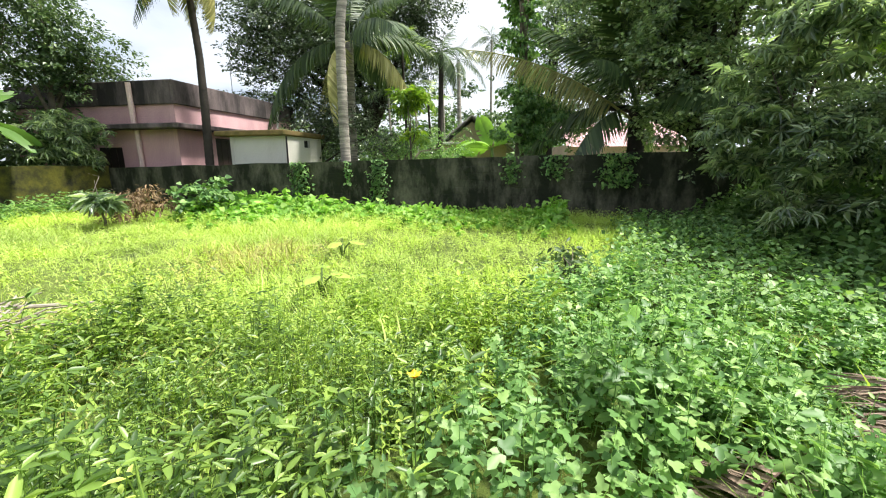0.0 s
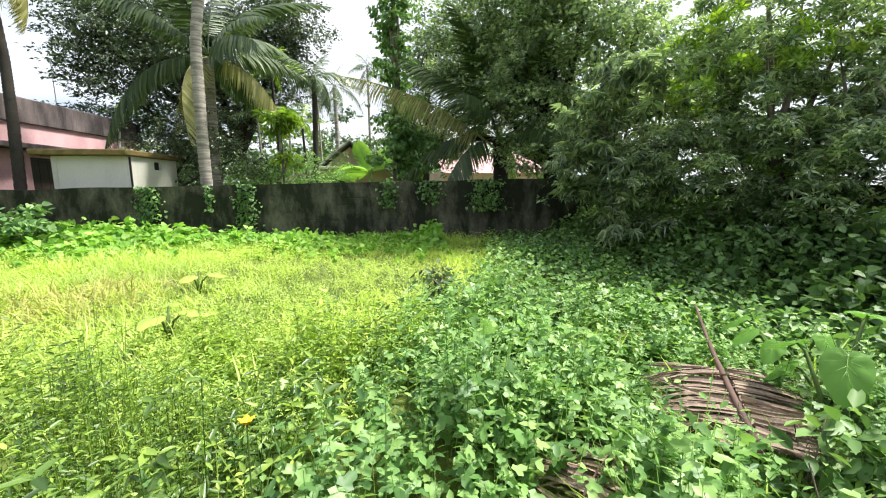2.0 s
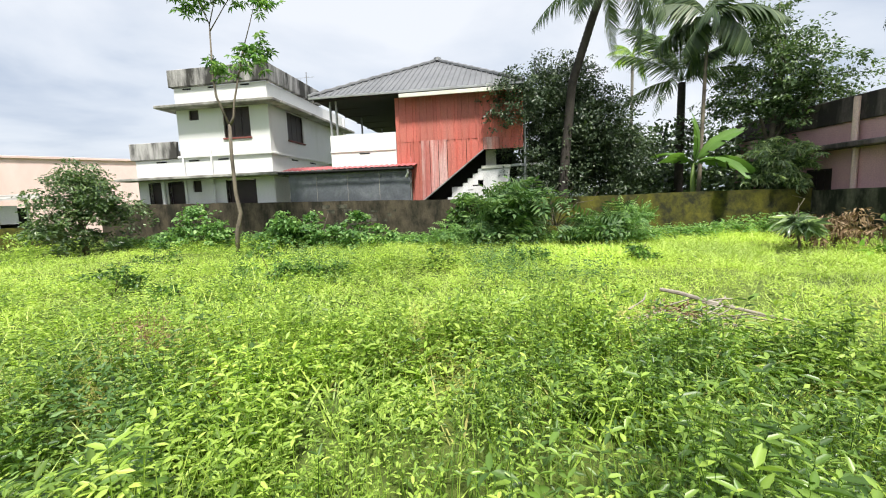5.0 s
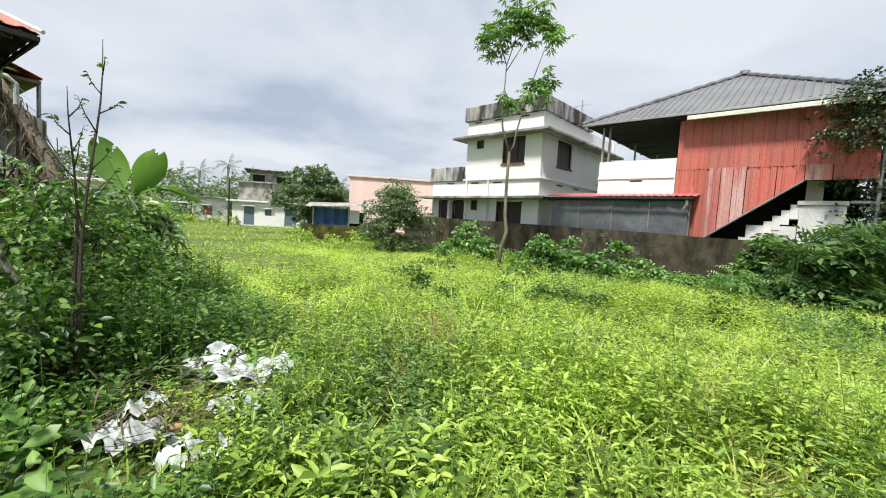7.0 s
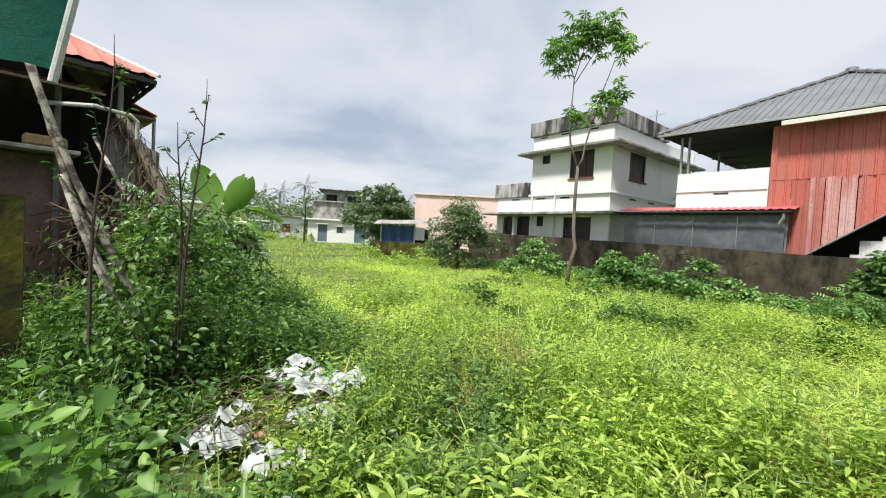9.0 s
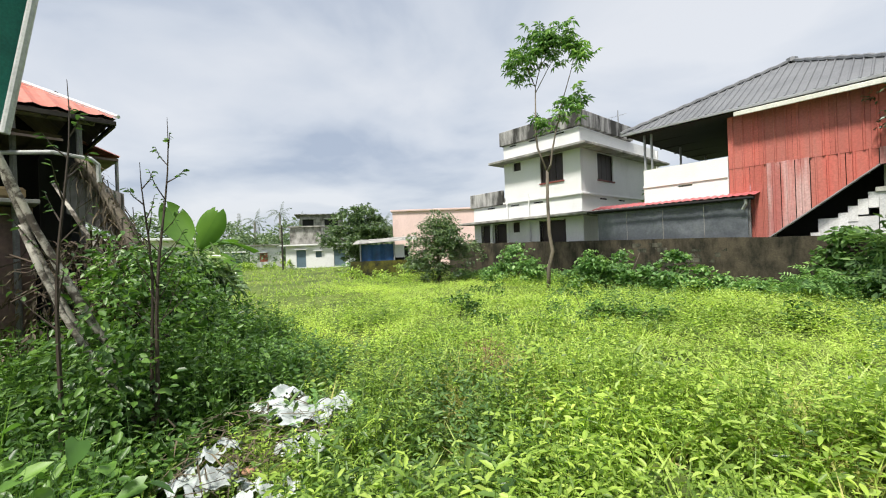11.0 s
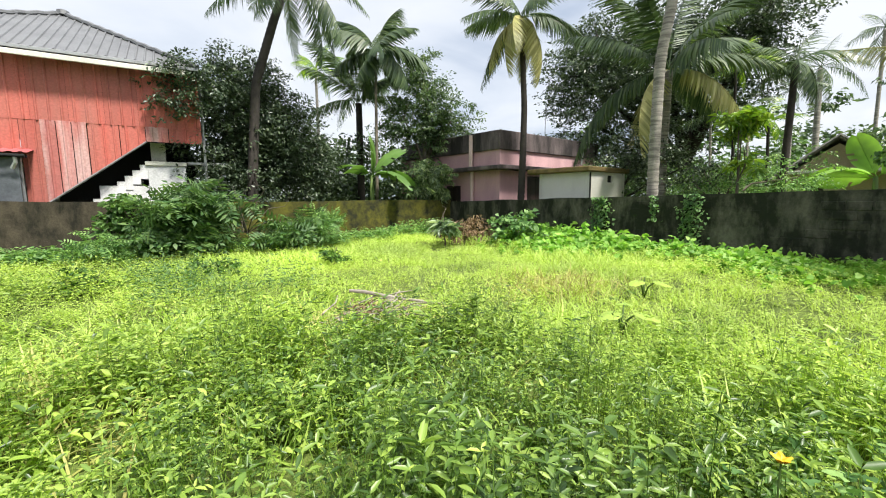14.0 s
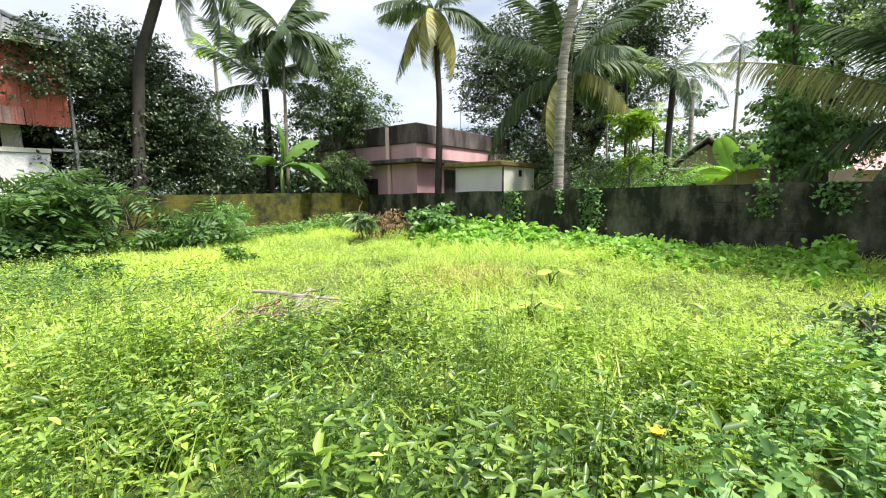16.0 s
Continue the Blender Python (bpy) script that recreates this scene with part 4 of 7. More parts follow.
def palm(name, pts, radii, nf, length, label, mat=M_PALM, bark=M_PBARK, seed=0, leaf=0.75, up=(0.9, -0.7), dead=0, nl=44, hang=0.7, category="palm tree", wid=0.034, nuts=False, group=""):
    """A palm: a leaning ringed trunk through pts and a head of fronds."""
    g = random.Random(seed)
    base = Vector(pts[0])
    T = thing(name, Matrix.Translation(base), label, category, group)
    P = np.array([Vector(p) - base for p in pts])
    n = 52
    s = np.linspace(0, len(P) - 1, n)
    Q = np.stack([np.interp(s, range(len(P)), P[:, k]) for k in range(3)], 1)
    for _ in range(2):
        Q[1:-1] = (Q[:-2] + 2 * Q[1:-1] + Q[2:]) / 4
    z = np.linspace(0, 1, n)
    R = radii[0] + (radii[1] - radii[0]) * z
    rr, qq = [], []
    for i in range(n - 1):
        for f, k in ((0.0, 1.06), (0.4, 0.97)):
            qq.append(tuple(Q[i] * (1 - f) + Q[i + 1] * f))
            rr.append((R[i] * (1 - f) + R[i + 1] * f) * k)
    trunk(qq, rr, 10, bark, T)
    head = Matrix.Translation(Q[-1])
    for i in range(nf):
        key = (round(length, 2), round(leaf, 2), mat.name, i % 6, round(hang, 2), nl)
        el = up[0] + (up[1] - up[0]) * (i / max(nf - 1, 1))
        sag = 0.55 + 0.35 * (i % 3) + 0.3 * (i / nf)
        if key not in FRONDS:
            FRONDS[key] = frond_mesh("frond", length, sag, nl, leaf, i, hang, wid, 0.3 * (i % 3 - 1))
            FRONDS[key].materials.append(mat)
        me = FRONDS[key]
        if i >= nf - dead:
            dk = ("dead", round(length, 2), i % 2)
            if dk not in FRONDS:
                FRONDS[dk] = frond_mesh("frond", length * 0.9, 1.1, nl, leaf, i, 1.0, wid)
                FRONDS[dk].materials.append(M_YELPALM)
            me = FRONDS[dk]
        o = new("frond", me)
        o.parent = T
        o.matrix_local = head @ Matrix.Rotation(i * 2.399 + g.uniform(-0.2, 0.2), 4, "Z") @ Matrix.Rotation(-el, 4, "Y") @ Matrix.Rotation(g.uniform(-0.35, 0.35), 4, "X") @ Matrix.Scale(g.uniform(0.85, 1.1), 4)
        if i >= nf - dead:
            o["label"] = "yellowing drooping frond"
    if nuts:
        for i in range(8):
            bm = bmesh.new()
            bmesh.ops.create_icosphere(bm, subdivisions=1, radius=0.13)
            o = part("coconut", bm, M_STEM, T, smooth=True)
            o.matrix_local = head @ pose(0.25 * math.cos(i * 2.4), 0.25 * math.sin(i * 2.4), -0.25 - 0.06 * (i % 3))
    return T


def banana_leaf(length, width, sag, seed):
    g = np.random.default_rng(seed)
    n = 22
    t = np.linspace(0, 1, n)
    pts = np.stack([length * t * (1 - 0.2 * sag * t), 0 * t, length * (0.35 * t - 0.75 * sag * t ** 2)], 1)
    w = width * np.clip(np.sin(np.pi * np.clip(t * 1.05 - 0.06, 0, 0.995)) ** 0.55, 0, 1)
    v, f = [], []
    for s in (-1, 1):
        tear = 1.0
        base = len(v)
        for i in range(n):
            if g.random() < 0.16:
                tear = g.uniform(0.0, 0.5)
            tear = min(1.0, tear + 0.5)
            ww = w[i] * (0.85 + 0.15 * tear)
            v += [pts[i], pts[i] + np.array([0.05, s * ww * 0.55, 0.08 * ww]), pts[i] + np.array([0.12, s * ww, -0.22 * ww * (1.6 - tear)])]
        for i in range(n - 1):
            a, b = base + 3 * i, base + 3 * i + 3
            f.append((a, a + 1, b + 1, b))
            if g.random() > 0.1:
                f.append((a + 1, a + 2, b + 2, b + 1))
    b = Batch()
    b.add(np.array(v), [np.array(f)])
    r = 0.02 * (1 - 0.8 * t) * length / 2
    ring = [pts + np.stack([0 * t, np.cos(2.1 * k) * r, np.sin(2.1 * k) * r - r], 1) for k in range(3)]
    b.add(np.stack(ring, 1).reshape(-1, 3), [np.array([(i * 3 + k, i * 3 + (k + 1) % 3, (i + 1) * 3 + (k + 1) % 3, (i + 1) * 3 + k) for i in range(n - 1) for k in range(3)])])
    return b.mesh("banana_leaf")


def banana(base, height, leaves, label, seed=0, length=1.9, width=0.32, mat=M_BANANA):
    """leaves: heading and rise in degrees, sag, and at will the roll of each."""
    T = thing("banana_plant", Matrix.Translation(base), label, "banana plant")
    part("pseudostem", tube([(0, 0, -0.1), (0.02, 0, height * 0.5), (0, 0.03, height)], [0.13, 0.11, 0.06], 10), M_STEM, T, smooth=True)
    for i, (hd, el, sag, *roll) in enumerate(leaves):
        me = banana_leaf(length * (0.85 + 0.3 * ((i * 7) % 5) / 5), width, sag, seed + i)
        me.materials.append(mat)
        o = new("leaf", me)
        o.parent = T
        o.matrix_local = pose(0, 0, height - 0.05) @ Matrix.Rotation(radians(hd), 4, "Z") @ Matrix.Rotation(-radians(el), 4, "Y") @ Matrix.Rotation(radians(roll[0] if roll else 0), 4, "X")
    return T


def polar(az, d, z=0.0):
    return (d * math.sin(radians(az)), d * math.cos(radians(az)), z)


def radial(n, length, width, fan, droop):
    """A leaf of n leaflets spread from one point."""
    v, f = [], []
    for i in range(n):
        a = fan * (i / (n - 1) - 0.5)
        ca, sa = math.cos(a), math.sin(a)
        L = length * (1 - 0.3 * abs(a) / fan)
        for x, y, z in ((0, 0.05, 0), (-width, 0.5, 0.02), (0, 1, -droop), (width, 0.5, 0.02)):
            yy = y * L
            v.append((x * ca + yy * sa, yy * ca - x * sa, z * L))
        k = 4 * i
        f += [(k, k + 1, k + 2), (k, k + 2, k + 3)]
    return v, [f]


def pinnate(n, width):
    """A leaf of n pairs of leaflets along a midrib."""
    v, f = [], []
    for i in range(n):
        y = 0.12 + 0.8 * i / n
        for s in (-1, 1):
            L = 0.36 * math.sin(math.pi * (0.2 + 0.7 * i / n))
            k = len(v)
            v += [(0, y, 0), (s * L * 0.5, y + 0.05 + width, 0.0), (s * L, y + L * 0.45, -0.06), (s * L * 0.55, y + 0.02 - width * 0.3, 0.0)]
            f += [(k, k + 1, k + 2), (k, k + 2, k + 3)]
    k = len(v)
    v += [(0, 0.85, 0), (-width, 0.97, 0), (0, 1.15, -0.08), (width, 0.97, 0)]
    f += [(k, k + 1, k + 2), (k, k + 2, k + 3)]
    return v, [f]


PALMATE = radial(7, 1.0, 0.11, 5.2, 0.45)
PINNATE = pinnate(5, 0.06)


def sapling():
    T = thing("slender_sapling", Matrix.Translation((-6.55, 13.5, 0)), "tall slender two-stemmed sapling with tufts of palmate leaves", "tree")
    trunk([(0, 0, -0.1), (0.05, 0, 0.8), (0.22, 0, 1.4), (0.12, 0, 2.0), (0.1, 0, 3.2), (0.12, 0.02, 4.2)], [0.075, 0.07, 0.065, 0.06, 0.055, 0.05], 8, M_BARK, T)
    tips = []
    for mid, end in (((-0.25, 0, 5.6), (-0.2, 0, 7.2)), ((0.35, 0, 4.9), (0.7, 0.1, 6.4))):
        trunk([(0.12, 0.02, 4.15), (mid[0] * 0.8, 0, mid[2] * 0.9), mid, end], [0.045, 0.04, 0.035, 0.02], 6, M_BARK, T, "stem")
    for a, b in (((-0.2, 0, 7.2), (-0.75, -0.2, 8.3)), ((-0.2, 0, 7.2), (0.1, 0.2, 8.6)), ((-0.2, 0, 7.0), (0.7, 0, 8.2)), ((0.7, 0.1, 6.4), (1.2, 0.2, 8.0)), ((0.5, 0, 5.6), (0.95, 0, 6.5)), ((-0.2, 0, 6.2), (-0.3, 0.1, 6.0))):
        trunk([a, tuple((Vector(a) + Vector(b)) / 2 + Vector((0.05, 0, 0.1))), b], [0.018, 0.014, 0.006], 5, M_BARK, T, "twig")
    C = [(-0.75, -0.2, 8.35), (-1.1, 0, 8.0), (-0.45, 0.3, 8.7), (0.1, 0.2, 8.65), (0.4, -0.3, 8.5), (0.75, 0, 8.3), (1.25, 0.2, 8.1), (1.5, 0, 7.7), (1.0, 0.4, 8.5), (0.3, 0.4, 8.1), (-0.2, -0.4, 8.1), (0.95, 0, 6.5), (1.3, 0.2, 6.6), (0.6, 0.3, 6.1), (1.2, -0.2, 6.1), (-0.3, 0.1, 6.0), (0.1, 0, 5.8), (-0.7, 0.1, 7.7)]
    g = np.random.default_rng(45)
    C += [(-0.9, 0.2, 8.6), (-0.3, 0, 9.0), (0.3, 0.1, 8.95), (0.9, -0.2, 8.75), (0.0, -0.2, 8.4), (1.3, 0.3, 8.4), (0.5, 0.1, 8.75)]
    P = np.repeat(np.array(C), 13, 0) + g.normal(size=(len(C) * 13, 3)) * 0.15
    A, N = frames(g.uniform(0, 6.28, len(P)), g.uniform(-0.5, 0.7, len(P)), g.normal(size=len(P)) * 0.3)
    P = P + A * 0.12
    v, f = place(PALMATE[0], PALMATE[1], P, A, N, g.uniform(0.2, 0.32, len(P)))
    part("crown", mesh_np("sapling_crown", v, f), M_VINE, T)


# palms behind the east wall
palm("coconut_palm", [(13.75, 5.7, 0), (13.74, 5.72, 3), (13.73, 5.68, 5.7), (13.9, 5.4, 7.9), (14.1, 5.2, 9.6), (14.2, 5.1, 11.2)], (0.17, 0.13), 16, 3.6, "tall coconut palm with a pale ringed trunk beside the wall", seed=3)
palm("coconut_palm", [(13.78, 10.97, 0), (13.86, 10.9, 3.5), (13.86, 10.87, 5.2), (13.76, 11.0, 8.6)], (0.15, 0.10), 19, 3.0, "slender dark-trunked coconut palm with browning fronds", bark=M_DBARK, seed=5, dead=7, up=(0.75, -0.85), hang=1.0, leaf=0.85, nl=52)
palm("coconut_palm", [(4.55, 15.35, 0), (4.75, 15.3, 3), (4.96, 15.22, 5.5), (5.62, 15.0, 7.65), (6.15, 14.8, 9.1)], (0.18, 0.12), 14, 3.2, "leaning coconut palm rising from a dark tree", bark=M_DBARK, seed=8, up=(0.8, -0.9))
palm("coconut_palm", [(17.1, 6.8, 0), (17.1, 6.8, 3), (17.13, 6.76, 6.3)], (0.2, 0.16), 18, 4.7, "young coconut palm with long arching fronds", seed=11, dead=3, up=(1.2, -0.55), leaf=1.0, nl=60, wid=0.04, hang=0.9)
palm("areca_palm", [(10.3, 16.4, 0), (10.35, 16.35, 4), (10.4, 16.3, 8.0)], (0.08, 0.055), 13, 2.3, "areca palm with a thin trunk and drooping head", seed=14, leaf=1.0, nl=40, up=(1.15, -0.75), hang=1.7, wid=0.045, bark=M_BARK)
palm("areca_palm", [(10.2, 22, 0), (10.2, 22, 8.5)], (0.09, 0.07), 9, 1.6, "areca palm with a thin trunk among trees", seed=15, leaf=0.7, nl=20, up=(1.2, -0.3), mat=M_BRIGHTLEAF)
palm("coconut_palm", [(10.75, 18.55, 0), (10.75, 18.5, 6.3)], (0.2, 0.15), 16, 3.6, "coconut palm in the grove behind the wall", seed=17, up=(1.35, 0.1), leaf=0.9, hang=0.9, bark=M_DBARK)
palm("coconut_palm", [(35.1, 4.7, 0), (35.1, 4.9, 9.4)], (0.2, 0.14), 14, 3.4, "distant coconut palm over the rooftops", seed=21, nl=24)
palm("areca_palm", [(38.3, 2.4, 0), (38.3, 2.5, 11.8)], (0.12, 0.09), 9, 2.2, "distant areca palm over the rooftops", seed=22, nl=18)
palm("coconut_palm", [(14.6, -3.6, 0), (14.55, -3.6, 2.2), (14.5, -3.5, 3.2)], (0.28, 0.22), 15, 4.6, "stout young coconut palm with dark spreading fronds", seed=25, up=(1.3, -0.25), leaf=1.05, bark=M_DBARK, nl=64, hang=0.9, wid=0.04)
_pale = frond_mesh("frond", 6.0, 0.45, 84, 0.85, 77, 4.5, 0.03, 0.0, 0.05)
_pale.materials.append(M_YELPALM)
_head = scene.objects["coconut_palm.006"]
_f = new("frond", _pale)
_f.parent = _head
_f.matrix_local = pose(-0.15, 0.1, 2.75, 0, 0, 104) @ Matrix.Rotation(-0.38, 4, "Y")
_f["label"] = "long pale yellow frond with hanging leaflets"

# broad trees
tree("dark_tree", (5.2, 17.2, 0), [(4.6, 16.8, 5.0, 1.6, 1.4, 1.8), (6.2, 16.9, 4.2, 1.6, 1.4, 2.0), (3.3, 16.1, 5.5, 0.95, 0.9, 0.8), (5.4, 17.2, 6.3, 1.1, 1.1, 0.8), (7.4, 16.6, 3.2, 0.9, 1.1, 1.2), (4.6, 16.6, 2.8, 1.8, 1.2, 1.3), (5.2, 17.4, 4.2, 1.8, 0.9, 2.2), (2.7, 15.9, 4.5, 0.5, 0.6, 0.5)], 72000, 0.12, M_DARKLEAF, M_DBARK, "dense dark-leaved tree behind the wall", 0.2, seed=31, spread=0.2, droop=0.3)
tree("grove_tree", (13.2, 16.8, 0), [(13.3, 16.2, 6.2, 1.4, 1.2, 1.4), (13.0, 16.3, 7.8, 0.8, 0.8, 0.9), (14.5, 15.7, 5.6, 0.9, 0.9, 0.8), (12.2, 16.8, 5.4, 1.0, 1.0, 1.0), (13.8, 16.4, 4.6, 1.0, 0.9, 0.7)], 17000, 0.14, M_MIDLEAF, M_BARK, "slender leafy tree beside the pink house", 0.14, seed=33, spread=0.2, droop=0.3)
tree("drooping_tree", (12.5, 15.4, 0), [(12.4, 15.3, 2.9, 0.8, 0.7, 0.6), (12.9, 15.2, 2.2, 0.6, 0.5, 0.5), (11.9, 15.3, 2.2, 0.5, 0.5, 0.5)], 620, 0.26, M_SHADELEAF, M_BARK, "small tree with drooping whorls of narrow leaves over the mossy wall", 0.06, seed=34, template=radial(8, 1.0, 0.085, 5.2, 0.5), per=3, spread=0.14, droop=0.2)
tree("jungle_tree", (25, 8, 0), [(24.5, 7.0, 9.6, 2.2, 2.0, 2.4), (23.6, 9.6, 8.6, 2.4, 2.0, 2.4), (22.6, 12.2, 8.0, 2.2, 2.0, 2.2), (24.6, 5.4, 10.2, 1.5, 1.4, 1.8), (23, 12.6, 5.5, 2.6, 1.8, 2.2), (24.2, 8.4, 6.6, 2.2, 2.0, 2.0), (24.8, 10.8, 10.4, 2.0, 1.8, 1.8), (22.4, 14.0, 8.6, 1.8, 1.6, 2.0), (23.4, 13.2, 10.6, 1.6, 1.5, 1.5), (24.4, 6.2, 7.6, 1.5, 1.4, 1.8)], 60000, 0.185, M_DARKLEAF, M_DBARK, "tall dark tree behind the coconut palms", 0.35, seed=35, spread=0.3)
tree("thicket_tree", (16.6, 9.4, 0), [(17.6, 7.6, 3.6, 1.0, 1.2, 1.2), (17.2, 6.2, 2.6, 1.1, 1.2, 1.1), (18.2, 8.6, 2.4, 1.2, 1.2, 1.4)], 11000, 0.12, M_DARKLEAF, M_DBARK, "tangled thicket beside the outhouse", 0.1, seed=36, category="shrub")
tree("thicket_tree", (16.6, 4.9, 0), [(16.4, 5.0, 2.1, 0.9, 0.8, 0.7), (17.5, 4.2, 2.4, 1.1, 0.7, 0.8), (15.8, 5.1, 1.9, 0.7, 0.6, 0.6), (18.6, 3.0, 2.2, 1.0, 0.8, 0.8)], 6000, 0.10, M_VINE, M_BARK, "bright young thicket behind the wall", 0.08, seed=37, category="shrub")
tree("papaya_tree", (16.2, 4.1, 0), [(16.1, 4.15, 3.9, 0.5, 0.45, 0.4), (16.3, 4.0, 3.0, 0.45, 0.4, 0.4)], 110, 0.34, M_BRIGHTLEAF, M_BARK, "slim papaya tree with yellow-green lobed leaves", 0.05, seed=44, template=PALMATE, per=3, spread=0.16)
tree("creeper_tree", (16.6, 0.0, 0), [(16.5, 0.05, 6.4, 0.5, 0.5, 2.2), (16.5, 0.0, 9.0, 0.6, 0.6, 1.6), (16.4, -0.3, 4.0, 0.6, 0.6, 1.2), (16.3, -0.5, 2.8, 1.2, 1.1, 0.9)], 11000, 0.115, M_VINE, M_BARK, "tall trunk wrapped in leafy creepers", 0.2, seed=38, template=HEART, spread=0.16, droop=0.8)
tree("grove_tree", (24.0, -1.6, 0), [(24.0, -1.4, 8.0, 1.4, 1.5, 1.6), (24.2, -2.6, 6.6, 1.4, 1.4, 1.5), (23.6, -0.6, 6.2, 1.2, 1.1, 1.3), (24.2, -2.4, 9.6, 1.4, 1.4, 1.3), (23.8, -1.4, 4.6, 1.4, 1.3, 1.2)], 15000, 0.17, M_MIDLEAF, M_DBARK, "tall fine-leaved tree behind the creeper-wrapped trunk", 0.2, seed=46)
tree("shade_tree", (13.6, -5.2, 0), [(13.6, -4.0, 5.6, 1.5, 1.4, 1.5), (12.4, -4.6, 4.8, 2.0, 1.6, 2.0), (12.6, -4.0, 7.2, 2.2, 2.0, 1.6), (14.5, -3.0, 7.4, 2.0, 2.0, 1.7), (11.2, -5.0, 6.6, 1.8, 1.5, 1.6), (11.6, -5.0, 3.0, 1.7, 1.2, 1.4), (13.3, -4.4, 3.0, 1.2, 1.2, 0.9), (10.4, -5.8, 5.0, 1.3, 1.3, 1.5), (16.6, -3.2, 5.6, 1.8, 1.8, 2.0), (15.9, -2.4, 3.4, 1.3, 1.2, 1.2), (9.4, -6.4, 3.4, 1.2, 1.0, 1.3)], 76000, 0.13, M_SHADELEAF, M_DBARK, "large dark shade tree overhanging the corner", 0.3, seed=39, template=DIAMOND, w=1.15, spread=0.2)
tree("mango_sapling", (8.5, -4.6, 0), [(8.5, -4.2, 2.7, 0.75, 0.7, 0.8), (8.2, -4.7, 3.6, 0.7, 0.6, 0.7), (9.1, -4.0, 2.1, 0.7, 0.7, 0.7), (8.0, -4.5, 1.8, 0.7, 0.6, 0.7)], 900, 0.22, M_SHADELEAF, M_BARK, "young mango tree with drooping narrow leaves", 0.06, seed=41, template=radial(9, 1.0, 0.085, 5.4, 0.55), per=3, spread=0.12, droop=0.1)
tree("broadleaf_tree", (6.4, -5.9, 0), [(6.3, -5.6, 3.0, 1.0, 0.8, 1.0), (7.0, -5.3, 3.6, 0.9, 0.8, 1.0), (5.6, -6.1, 2.8, 0.8, 0.7, 0.8), (6.6, -5.7, 4.5, 1.0, 0.8, 0.8), (7.1, -5.1, 2.2, 0.9, 0.7, 0.7), (6.3, -5.9, 2.0, 1.0, 0.6, 0.6), (5.4, -6.0, 2.0, 0.6, 0.5, 0.6), (5.8, -5.7, 1.5, 0.7, 0.5, 0.5), (7.6, -6.0, 3.0, 0.9, 0.7, 1.2), (6.2, -6.5, 3.4, 1.2, 0.6, 1.3), (4.9, -6.1, 2.3, 0.7, 0.6, 0.8), (5.0, -6.4, 3.6, 0.7, 0.6, 0.7)], 7200, 0.12, M_SHADELEAF, M_BARK, "glossy-leaved tree with fresh yellow-green tips", 0.1, seed=43, per=8, spread=0.14, template=radial(6, 1.0, 0.15, 5.2, 0.3), droop=-0.2)
sapling()
_bl = scene.objects["broadleaf_tree"]
part("fresh_growth", crown_mesh("fresh_growth", [(-0.1, 0.4, 3.2, 1.1, 0.8, 1.1), (0.6, 0.7, 3.8, 1.0, 0.8, 1.1), (-0.8, -0.1, 3.1, 0.8, 0.7, 0.8), (0.2, 0.3, 4.7, 1.1, 0.9, 0.9)], 620, 0.13, radial(6, 1.0, 0.15, 4.6, 0.1), 4, 143, 0.09, -0.7), M_BRIGHTLEAF, _bl, "fresh yellow-green leaf tips")

banana((9.6, 15.6, 0), 2.6, [(195, 14, 0.75, 25), (-12, 4, 0.85, -30), (70, 62, 0.4, 65), (120, 30, 0.9), (290, 8, 1.0), (235, 60, 0.5, -75), (330, 45, 0.7, 40)], "banana plant with broad drooping leaves behind the wall", 3, 2.2, 0.36)
banana((20.3, 1.2, 0), 2.2, [(110, 66, 0.3, 75), (95, 0, 0.5, 65), (125, 15, 0.8), (280, 50, 0.5, 80)], "banana plant with pale green leaves", 13, 1.9, 0.42, M_TARO)
banana((-8.7, 3.1, 0), 1.75, [(62, 58, 0.12, 80), (250, 66, 0.1, 95), (60, 20, 0.9), (310, 15, 1.0), (30, 0, 1.2), (100, 30, 0.8)], "small banana plant among weeds", 23, 1.05, 0.25, M_BVINE)


# ---- weeds and grass ----
def sample(n, x0, x1, y0, y1, keep, seed):
    g = np.random.default_rng(seed)
    x, y = g.uniform(x0, x1, n), g.uniform(y0, y1, n)
    k = keep(x, y, g.random(n))
    return x[k], y[k], g


def value(x, y, s, seed=0):
    """Irregular smooth patchiness over the plot, 0 to 1."""
    lat = np.random.default_rng(900 + int(seed * 10)).random((64, 64))
    u, v = np.asarray(x) * s * 0.38 + 17.3, np.asarray(y) * s * 0.38 + 11.9
    i, j = np.floor(u).astype(int), np.floor(v).astype(int)
    a, b = u - i, v - j
    a, b = a * a * (3 - 2 * a), b * b * (3 - 2 * b)
    i0, i1, j0, j1 = i % 64, (i + 1) % 64, j % 64, (j + 1) % 64
    n = (lat[i0, j0] * (1 - a) + lat[i1, j0] * a) * (1 - b) + (lat[i0, j1] * (1 - a) + lat[i1, j1] * a) * b
    return np.clip(0.5 + 1.25 * (n - 0.5), 0, 1)


def polar_of(x, y):
    return np.hypot(x, y), np.degrees(np.arctan2(x, y))


def inside(x, y):
    """Within the plot, clear of the walls."""
    e = 13.2 - (14.9 - y) * 0.057
    nw = np.where(x < 2, 14.9 + 0.223 * (2 - x), 14.8)
    return (x < e - 0.12) & (y < nw - 0.12) & (y > -6.2)


def zone_vine(x, y):
    """Where creepers take over from grass: the south-east of the plot."""
    return np.clip((2.15 - 0.43 * x - y + 1.0 * (value(x, y, 0.9, 2) - 0.5)) / 0.9, 0, 1) * np.clip((x - 0.2) / 0.8, 0, 1)


